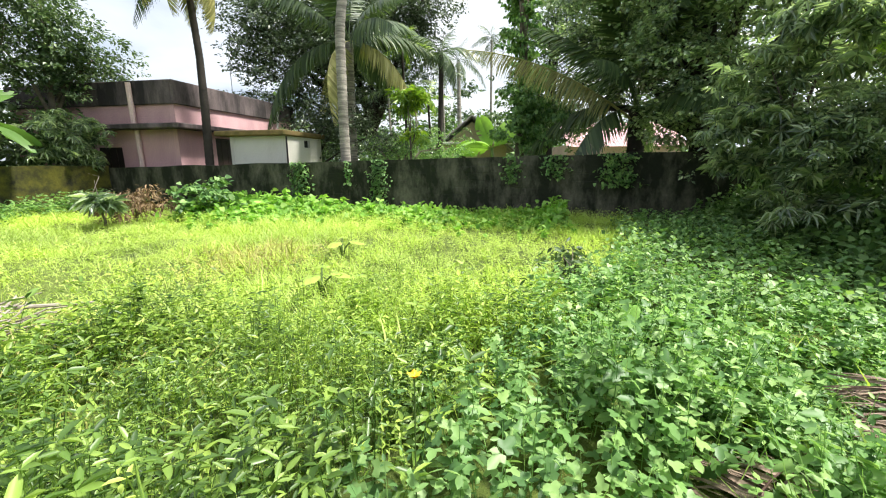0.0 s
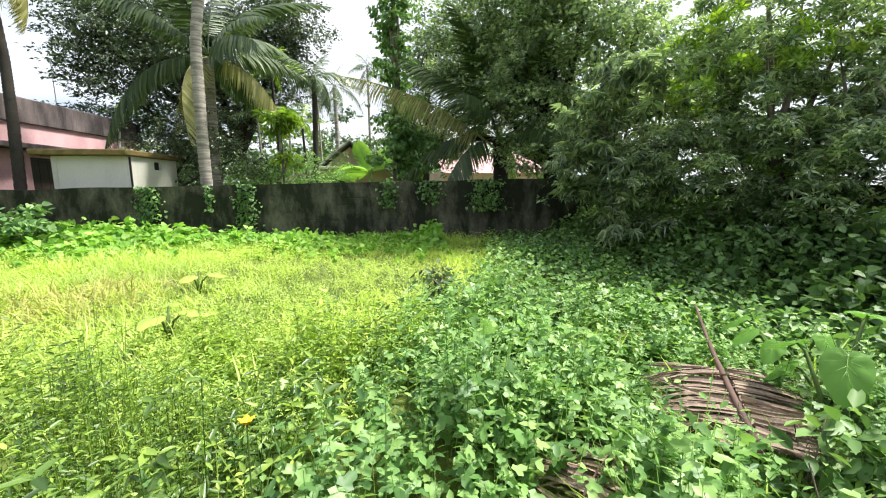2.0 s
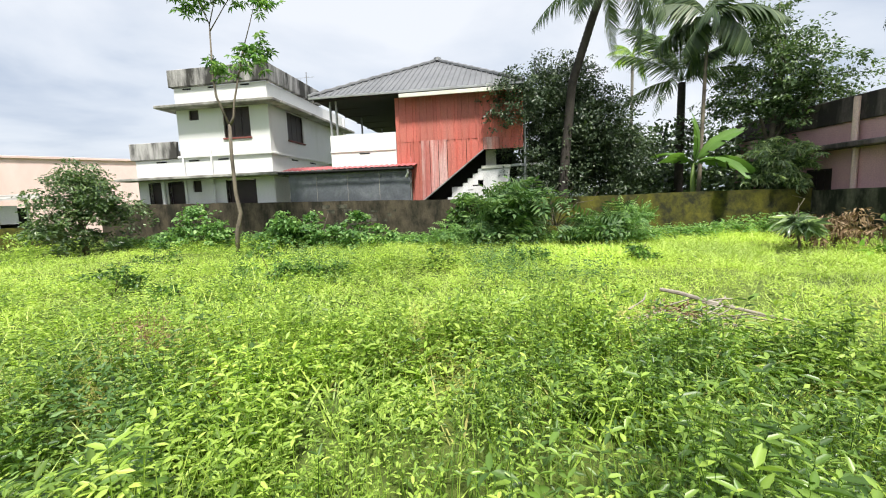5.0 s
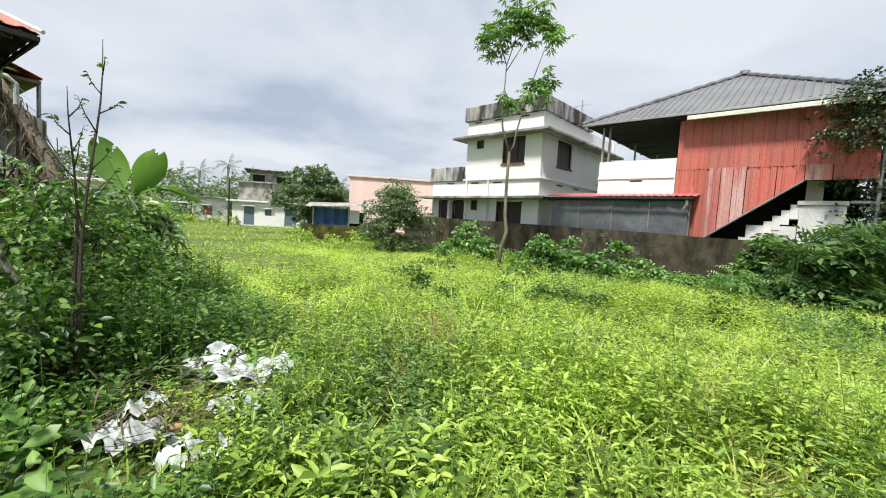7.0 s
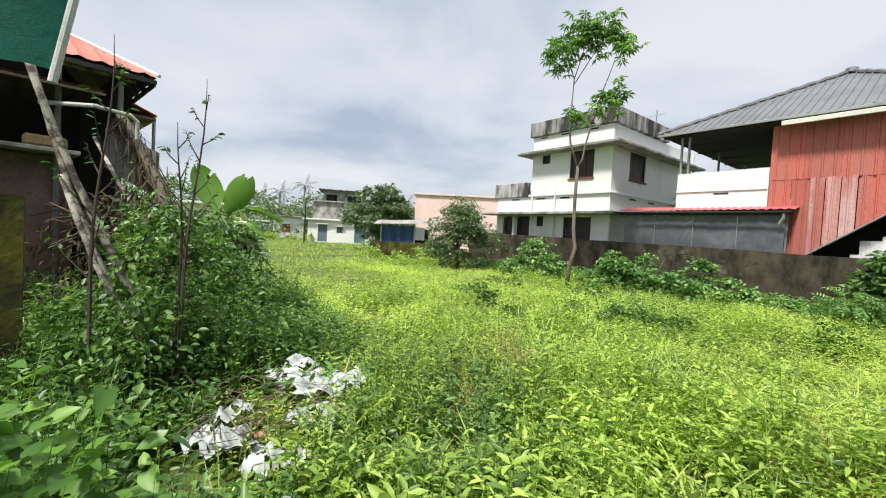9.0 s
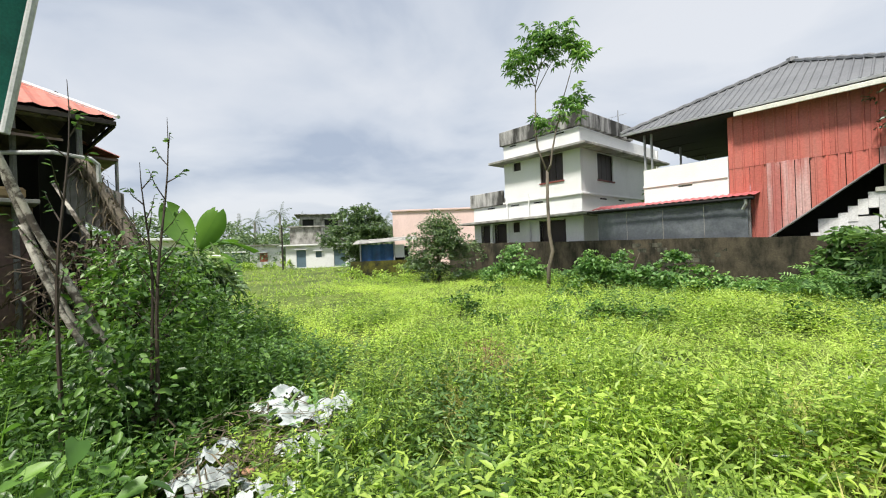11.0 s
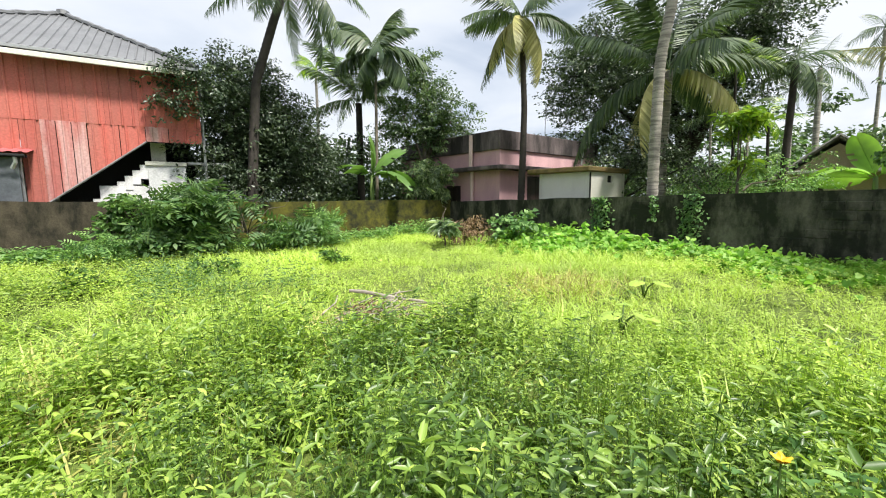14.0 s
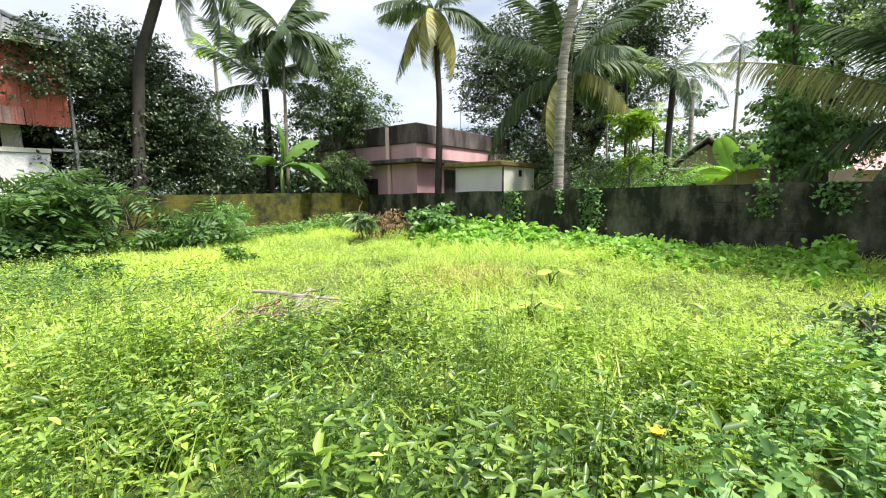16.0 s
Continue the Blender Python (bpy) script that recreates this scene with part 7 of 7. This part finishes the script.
tall_weed((-4.2, 1.2, 0), 2.85, (0.0, 0.16), 1, "tall woody-stemmed weed with sparse leaves")
tall_weed((-4.28, 1.22, 0), 2.45, (-0.05, 0.02), 2, "tall bare-stemmed weed with sparse leaves")
tall_weed((-4.2, 0.62, 0), 2.98, (0.0, 0.08), 4, "tall weed climbing past the shed roof")
shrub("papaya_plant", (-8.6, 3.2, 0), [(-8.5, 3.5, 1.95, 0.5, 0.45, 0.3), (-8.4, 3.2, 1.4, 0.5, 0.45, 0.45), (-8.8, 2.6, 1.3, 0.6, 0.5, 0.45)], 190, 0.26, M_SHADELEAF, "leafy papaya plant beside the banana", 91, PALMATE, 6, 0.15)
shrub("boundary_shrub", (-6.4, 2.2, 0), [(-6.2, 1.75, 0.95, 0.8, 0.5, 0.6), (-5.2, 1.25, 0.95, 0.7, 0.45, 0.6), (-7.2, 2.3, 0.95, 0.8, 0.5, 0.55), (-5.7, 1.55, 1.5, 0.4, 0.35, 0.4), (-5.0, 1.9, 0.5, 0.6, 0.5, 0.35), (-6.4, 2.5, 0.5, 0.7, 0.5, 0.35), (-5.4, 1.75, 1.35, 0.45, 0.4, 0.4), (-6.6, 2.1, 1.5, 0.5, 0.4, 0.45), (-4.6, 1.1, 0.7, 0.5, 0.4, 0.5)], 10500, 0.08, M_LUSH, "leafy shrub along the boundary", 92, OVATE)
shrub("boundary_shrub", (-8.6, 2.9, 0), [(-8.6, 2.9, 0.8, 0.8, 0.5, 0.5), (-10.4, 3.6, 0.7, 0.7, 0.5, 0.5), (-7.4, 2.5, 0.9, 0.7, 0.5, 0.6), (-8.0, 2.7, 1.4, 0.5, 0.4, 0.4)], 5200, 0.08, M_HEDGE, "leafy shrub along the boundary", 93, OVATE)


# ---- broad leaves near the camera ----
def big_leaf(length, width, seed, cup=0.12):
    """A heart-shaped blade in the plane of x (across) and y (along), hung from the origin."""
    g = random.Random(seed)
    bm = bmesh.new()
    c = bm.verts.new((0, 0, 0))
    rim, mid = [], []
    n = 26
    for i in range(n):
        a = 2 * math.pi * i / n
        s = math.sin(a / 2)
        r = 0.36 + 0.64 * abs(s) ** 1.1 if i else 0.16
        x, y = math.sin(a) * r * width, -math.cos(a) * r * length * (0.86 + 0.3 * max(0.0, -math.cos(a)) ** 8 if math.cos(a) < 0 else 0.75)
        wv = 0.035 * length * math.sin(a * 7 + seed) * r
        rim.append(bm.verts.new((x, y, -cup * length * (r * r) * 0.9 + wv)))
        mid.append(bm.verts.new((x * 0.55, y * 0.55, 0.03 * length * (1 if i % 4 < 2 else -0.3) + wv * 0.3)))
    for i in range(n):
        j = (i + 1) % n
        bm.faces.new((c, mid[i], mid[j]))
        bm.faces.new((mid[i], rim[i], rim[j], mid[j]))
    return bm


def taro(base, leaves, label, seed=0, mat=M_TARO):
    """leaves: (heading degrees, reach, height, size, tilt degrees)."""
    T = thing("taro_plant", Matrix.Translation(base), label, "taro plant", "wild taro")
    for i, (hd, reach, hh, size, tilt) in enumerate(leaves):
        a = radians(hd)
        e = Vector((reach * math.cos(a), reach * math.sin(a), hh))
        st = part("petiole", tube([(0, 0, -0.05), (e.x * 0.3, e.y * 0.3, hh * 0.6), (e.x * 0.75, e.y * 0.75, hh * 0.95), tuple(e)], [0.016, 0.013, 0.01, 0.007], 6), M_STEM, T, smooth=True)
        lf = part("blade", big_leaf(size, size * 0.62, seed + i), mat, T, smooth=True)
        vn = bmesh.new()
        zz = lambda x, y: 0.035 * size - 0.10 * (x * x + y * y) / size
        for k in range(-2, 3):
            for sg in ((1, -1) if k != 9 else (1,)):
                ex, ey = sg * size * (0.16 + 0.17 * (2 - abs(k))), size * 0.32 * k + size * 0.12
                tube([(0, size * 0.12 * k, zz(0, size * 0.12 * k)), (ex * 0.5, (ey + size * 0.12 * k) / 2, zz(ex * 0.5, ey / 2)), (ex, ey, zz(ex, ey) - 0.02 * size)], [0.0045 * size, 0.0035 * size, 0.002 * size], 4, vn)
        tube([(0, -0.2 * size, zz(0, 0.2 * size)), (0, 0.3 * size, zz(0, 0.3 * size)), (0, 0.8 * size, zz(0, 0.8 * size) - 0.03 * size)], [0.005 * size, 0.006 * size, 0.003 * size], 4, vn)
        part("vein_network", vn, M_VEIN, lf, smooth=True)
        lf.matrix_local = Matrix.Translation(e) @ Matrix.Rotation(a - math.pi / 2, 4, "Z") @ Matrix.Rotation(-radians(tilt), 4, "X")
    return T


taro((2.35, -2.55, 0), [(132, 0.3, 0.74, 0.2, 55), (-67, 0.3, 0.86, 0.22, 12), (7, 0.25, 0.66, 0.18, 30), (215, 0.3, 0.6, 0.15, 50)], "wild taro plant with large heart-shaped leaves", 3, M_TARODEEP)
taro((3.0, -2.95, 0), [(48, 0.31, 0.6, 0.16, 40), (78, 0.3, 0.55, 0.15, 40), (170, 0.25, 0.6, 0.13, 50), (110, 0.25, 0.5, 0.14, 45)], "small taro plant beside the fallen frond", 13, M_TARODEEP)
taro((2.55, -2.8, 0), [(150, 0.2, 0.5, 0.15, 50), (60, 0.25, 0.48, 0.15, 45)], "small taro plant beside the fallen frond", 23, M_TARODEEP)
taro((3.6, -0.9, 0), [(150, 0.2, 0.55, 0.13, 40), (250, 0.2, 0.52, 0.12, 40)], "young taro with pale leaves among creepers", 33)
taro((5.0, 2.4, 0), [(180, 0.22, 0.27, 0.22, 5), (20, 0.22, 0.28, 0.2, 5), (280, 0.2, 0.25, 0.2, 10)], "pale broad-leaved plant in the grass", 39, M_GRASS)
taro((7.0, 3.0, 0), [(180, 0.22, 0.27, 0.22, 5), (20, 0.22, 0.28, 0.2, 5), (280, 0.2, 0.25, 0.2, 10)], "pale broad-leaved plant in the grass", 42, M_GRASS)


def boundary_growth():
    g = np.random.default_rng(501)
    n = 110
    x, y = -2.0 + g.normal(size=n) * 0.3, 0.18 + g.normal(size=n) * 0.26
    k = (np.hypot(x + 0.2, y - 0.15) > 1.25) & (y < 0.62 + 0.2 * g.random(n))
    x, y = x[k], y[k]
    hv = (0.55 + 0.75 * np.clip((0.5 - y) / 0.45, 0, 1)) * g.uniform(0.6, 1.05, len(x))
    stuff("boundary_vine", sprigs(x, y, g, hv, 0.115, 6, HEART, w=0.8, rise=-0.15, tilt=0.35), M_BVINE, "bright broad-leaved vine beside the boundary", "creeper")
    n = 700
    x, y = g.uniform(-7, -1.3, n), g.uniform(-1.5, 3.0, n)
    k = (zone_lush(x, y) > 0.3) & clear(x, y) & (np.hypot(x, y) > 2.3)
    x, y = x[k], y[k]
    stuff("broad_grass", tufts(x, y, g, g.uniform(0.25, 0.5, len(x)), 6, LANCE, 0.3, 0.05), M_LUSH, "broad-bladed grass among the dark weeds", "grass")
    n = 170
    x, y = -3.15 + g.normal(size=n) * 0.42, 1.7 + g.normal(size=n) * 0.5
    stuff("heap_weeds", sprigs(x, y, g, g.uniform(0.12, 0.34, n), 0.05, 5, OVATE), M_WEED, "weeds growing through the plastic waste", "weeds")
    n = 60
    x, y = -3.5 + g.normal(size=n) * 0.34, 2.15 + g.normal(size=n) * 0.22
    stuff("heap_creeper", sprigs(x, y, g, g.uniform(0.16, 0.34, n), 0.085, 3, HEART, w=0.9, rise=0.0, base_frac=0.6), M_VINE, "pale heart-leaved creeper over the waste", "creeper")
    n = 60
    x, y = -2.7 + g.normal(size=n) * 0.13, 4.0 + g.normal(size=n) * 0.13
    stuff("withered_weeds", sprigs(x, y, g, g.uniform(0.3, 0.62, n), 0.05, 5, OVATE, w=0.7), M_DRY, "withered brown weed stalks in the field", "weeds")


boundary_growth()


for _k, (_x, _y, _h) in enumerate(((2.05, -2.1, 0.45), (1.75, -1.9, 0.36), (1.95, -2.45, 0.5), (2.5, -2.75, 0.5))):
    shrub("broadleaf_weed", (_x, _y, 0), [(_x, _y, _h * 0.75, 0.2, 0.2, _h * 0.4), (_x + 0.14, _y - 0.1, _h * 0.5, 0.18, 0.18, _h * 0.35)], 110, 0.115, M_HEDGE, "broad-leaved weed beside the fallen frond", 600 + _k, OVATE, 6, 0.06, 0.1, 0.9, r0=0.008, category="weed")


# ---- litter ----
M_DRYLEAFLET = surface("dry_frond_leaflet", (0.36, 0.27, 0.20), (0.16, 0.11, 0.085), 0.8, 4, 30, (0.4, 0.7), bump=0.2)


def fallen_frond(p0, p1, label, leaf, nl, seed, reach=0.97, r0=0.022):
    p0, p1 = Vector(p0), Vector(p1)
    d = p1 - p0
    T = thing("fallen_palm_frond", Matrix.Translation(p0) @ Matrix.Rotation(math.atan2(d.y, d.x), 4, "Z") @ Matrix.Rotation(-math.asin(d.z / d.length), 4, "Y"), label, "palm frond", "fallen fronds")
    L = d.length
    pts = [(L * t, 0.03 * math.sin(3 * t), 0.02 * math.sin(2 * t)) for t in (0, 0.25, 0.5, 0.75, 1)]
    part("midrib", tube(pts, [r0, r0 * 0.9, r0 * 0.8, r0 * 0.6, r0 * 0.45], 7), surface("dry_midrib", (0.13, 0.075, 0.06), (0.07, 0.045, 0.04), 0.8, 5, 40), T, smooth=True)
    g = np.random.default_rng(seed)
    kinds = []
    for s in range(5):
        w, q = 0.012 + 0.0012 * s, random.Random(s)
        bm = bmesh.new()
        prev = None
        for t, z in ((0, 0), (0.3, 0.025), (0.6, 0.02), (0.85, -0.03), (1.0, -0.09)):
            k = w * (1 - 0.75 * t * t)
            bend = 0.05 * (s - 2) * t * t
            cur = [bm.verts.new(p) for p in ((-k + bend, t, z + 0.006), (bend, t, z - 0.004), (k + bend, t, z + 0.006))]
            if prev:
                bm.faces.new((prev[0], prev[1], cur[1], cur[0]))
                bm.faces.new((prev[1], prev[2], cur[2], cur[1]))
            prev = cur
        me = bpy.data.meshes.new("leaflet")
        bm.to_mesh(me)
        bm.free()
        me.materials.append(M_DRYLEAFLET)
        kinds.append(me)
    for side in (1, -1):
        u = np.linspace(0.04, reach, nl)
        P = np.stack([L * u, 0 * u + 0.015 * side, g.normal(size=nl) * 0.012], 1)
        ph = side * (1.75 - 0.3 * u) + g.normal(size=nl) * 0.08
        A, N = frames(ph, -0.05 - 0.1 * g.random(nl), g.normal(size=nl) * 0.5)
        S = leaf * (0.7 + 0.4 * np.sin(np.pi * u)) * g.uniform(0.85, 1.1, nl)
        X = np.cross(A, N)
        for i in range(nl):
            o = new("leaflet", kinds[int(g.integers(0, 5))])
            o.parent = T
            o.matrix_local = Matrix(((X[i][0], A[i][0] * S[i], N[i][0] * S[i], P[i][0]), (X[i][1], A[i][1] * S[i], N[i][1] * S[i], P[i][1]), (X[i][2], A[i][2] * S[i], N[i][2] * S[i], P[i][2]), (0, 0, 0, 1)))


fallen_frond((2.15, -1.93, 0.26), (4.05, -3.0, 0.42), "fallen brown coconut frond lying on the weeds", 0.46, 72, 5, 0.42)
fallen_frond((1.9, -0.8, 0.1), (2.4, -1.3, 0.16), "fallen brown coconut frond half buried in creepers", 0.3, 34, 6, 0.97, 0.008)


def waste():
    T = thing("waste_heap", pose(-3.2, 1.6, 0), "torn white plastic sheets and rubbish among weeds", "waste")
    g = random.Random(4)
    sheets = [(0.05, -0.42, 0.18, 0.55, 0.42, 10), (-0.2, -0.25, 0.22, 0.4, 0.34, 60), (-0.2, 0.42, 0.26, 0.6, 0.5, 30), (-0.5, 0.45, 0.27, 0.5, 0.4, 80), (-0.1, 0.66, 0.28, 0.42, 0.36, 120), (0.42, -0.25, 0.14, 0.34, 0.28, 150), (-0.8, 0.65, 0.28, 0.34, 0.3, 20), (0.15, 0.25, 0.2, 0.4, 0.3, 200), (0.55, -0.05, 0.12, 0.26, 0.2, 250)]
    for i, (cx, cy, cz, w, l, rot) in enumerate(sheets):
        bm = bmesh.new()
        n = 18
        q = []
        for i2 in range(n + 1):
            row = []
            for j in range(n + 1):
                u, v = i2 / n - 0.5, j / n - 0.5
                edge = 1 + 0.35 * noise.noise((u * 3 + i, v * 3, 2.0))
                zz = 0.10 * noise.noise((u * 4.5 + i * 3, v * 3.2, i)) + 0.035 * abs(noise.noise((u * 13, v * 11 + i, 4.0))) - 0.25 * (u * u + v * v)
                row.append(bm.verts.new((u * w * edge, v * l * edge, zz)))
            q.append(row)
        for a in range(n):
            for b in range(n):
                u, v = a / n - 0.5, b / n - 0.5
                if noise.noise((u * 5 + i * 2, v * 5, 7.0)) < 0.32 and math.hypot(u, v) < 0.5 + 0.16 * noise.noise((u * 9, v * 9, i)):
                    bm.faces.new((q[a][b], q[a + 1][b], q[a + 1][b + 1], q[a][b + 1]))
        for vv in [p for p in bm.verts if not p.link_faces]:
            bm.verts.remove(vv)
        o = part("plastic_sheet", bm, M_BAG, T, smooth=True)
        o.matrix_local = pose(cx, cy, cz, -6 + g.uniform(-8, 8), g.uniform(-10, 10), rot)
    for i in range(4):
        bm = bmesh.new()
        bmesh.ops.create_icosphere(bm, subdivisions=2, radius=0.045)
        for v in bm.verts:
            v.co *= 1 + 0.6 * noise.noise(v.co * 12 + Vector((i * 3.0, 0, 0)))
            v.co.z *= 0.45
        o = part("brown_scrap", bm, M_CARD, T, smooth=True)
        o.matrix_local = pose(0.05 + 0.1 * i - 0.2, -0.5 + 0.12 * i, 0.12)
    q = np.random.default_rng(12)
    k = 240
    P = np.stack([q.uniform(-0.55, 0.35, k), q.uniform(-0.5, 0.6, k), q.uniform(0.1, 0.34, k)], 1)
    A, N = frames(q.uniform(0, 6.28, k), q.uniform(-0.1, 0.3, k))
    v, f = place(BLADE[0], BLADE[1], P, A, N, q.uniform(0.15, 0.35, k))
    part("dry_straw", mesh_np("straw", v, f), M_DRYDARK, T)


waste()


def branches():
    T = thing("fallen_branch", pose(2.75, 4.4, 0.06), "dry grey branch lying in the grass", "branch")
    g = random.Random(3)
    part("branch", tube([(-0.1, 0.32, 0.42), (0.05, 0.2, 0.4), (0.3, 0.0, 0.33), (0.62, -0.2, 0.26), (0.95, -0.42, 0.2)], [0.02, 0.024, 0.022, 0.016, 0.008], 7), M_WOOD, T)
    for i in range(44):
        x, y = g.uniform(-0.75, 0.45), g.uniform(-0.35, 0.25)
        a, z, w = g.uniform(-2.2, 0.6), g.uniform(0.2, 0.36), g.uniform(0.5, 1.0)
        part("twig", tube([(x, y, z - 0.08), (x + 0.22 * math.cos(a), y + 0.22 * math.sin(a), z), (x + 0.42 * math.cos(a + 0.3), y + 0.42 * math.sin(a + 0.3), z - g.uniform(-0.04, 0.08))], [0.012 * w, 0.010 * w, 0.004], 5), M_WOOD, T)
    part("dead_leaves", crown_mesh("branch_leaves", [(-0.35, -0.1, 0.28, 0.35, 0.3, 0.06)], 260, 0.09, LANCE, 6, 19, 0.12, 0.1), M_DRY, T)
    q = np.random.default_rng(2)
    k = 240
    P = np.stack([q.uniform(-1.1, 0.8, k), q.uniform(-0.5, 0.4, k), q.uniform(0.1, 0.22, k)], 1)
    A, N = frames(q.uniform(0, 6.28, k), q.uniform(-0.1, 0.4, k))
    v, f = place(BLADE[0], BLADE[1], P, A, N, q.uniform(0.2, 0.4, k))
    part("dry_straw", mesh_np("straw", v, f), M_STRAW, T)


branches()


def flower(base, h):
    T = thing("yellow_flower", Matrix.Translation(base), "single yellow flower above the creepers", "flower")
    part("stalk", tube([(0, 0, 0), (0.02, 0, h)], 0.003, 5), M_STEM, T)
    for i in range(5):
        bm = big_leaf(0.028, 0.018, i, 0.1)
        o = part("petal", bm, M_YELLOW, T)
        o.matrix_local = pose(0.02, 0, h) @ Matrix.Rotation(i * 1.257, 4, "Z") @ Matrix.Rotation(0.5, 4, "X")


flower((1.8, 0.4, 0), 0.8)


def dry_patches():
    g = np.random.default_rng(401)
    n = 900
    c = np.array([(1.9, 3.6), (0.3, 4.2), (6.5, 4.2), (-2.5, 3.6)])
    k = g.integers(0, len(c), n)
    x, y = c[k, 0] + g.normal(size=n) * 0.5, c[k, 1] + g.normal(size=n) * 0.5
    stuff("dry_grass", tufts(x, y, g, g.uniform(0.2, 0.42, n), 5, w=1.0), M_STRAW, "straw-coloured grass in the weeds", "grass")


dry_patches()


# ---- wall blocks, last ----
def block_meshes(l, h, d, seeds=3):
    out = []
    for s in range(seeds):
        bm = box(0, -d, 0, l, 0.06, h, 0.016)
        g = random.Random(s)
        for v in bm.verts:
            if v.co.y < 0.02:
                v.co += Vector((g.uniform(-0.006, 0.006), g.uniform(-0.006, 0.006), g.uniform(-0.005, 0.005)))
        me = bpy.data.meshes.new("block")
        bmesh.ops.recalc_face_normals(bm, faces=bm.faces)
        bm.to_mesh(me)
        bm.free()
        me.materials.append(M_BLOCK)
        out.append(me)
    return out


def lay_blocks(wall, x0, x1, z0, z1, l=0.4, h=0.2, skip=0.12, seed=1):
    """Courses of blocks showing through the plaster of a wall."""
    g = random.Random(seed)
    ms = block_meshes(l - 0.014, h - 0.012, 0.006)
    nz = int((z1 - z0) / h)
    for j in range(nz):
        n = int((x1 - x0) / l)
        for i in range(n):
            if g.random() < skip:
                continue
            o = new("block", ms[g.randrange(3)])
            o.parent = wall
            o.matrix_local = pose(x0 + i * l + (0.5 * l if j % 2 else 0), g.uniform(-0.006, 0.008), z0 + j * h)


lay_blocks(WALL_E, 7.2, 18.4, 0.22, 1.55, 0.42, 0.21, 0.42, 2)
lay_blocks(WALL_W, 10.6, 13.9, 0.66, 1.56, 0.36, 0.18, 0.3, 3)
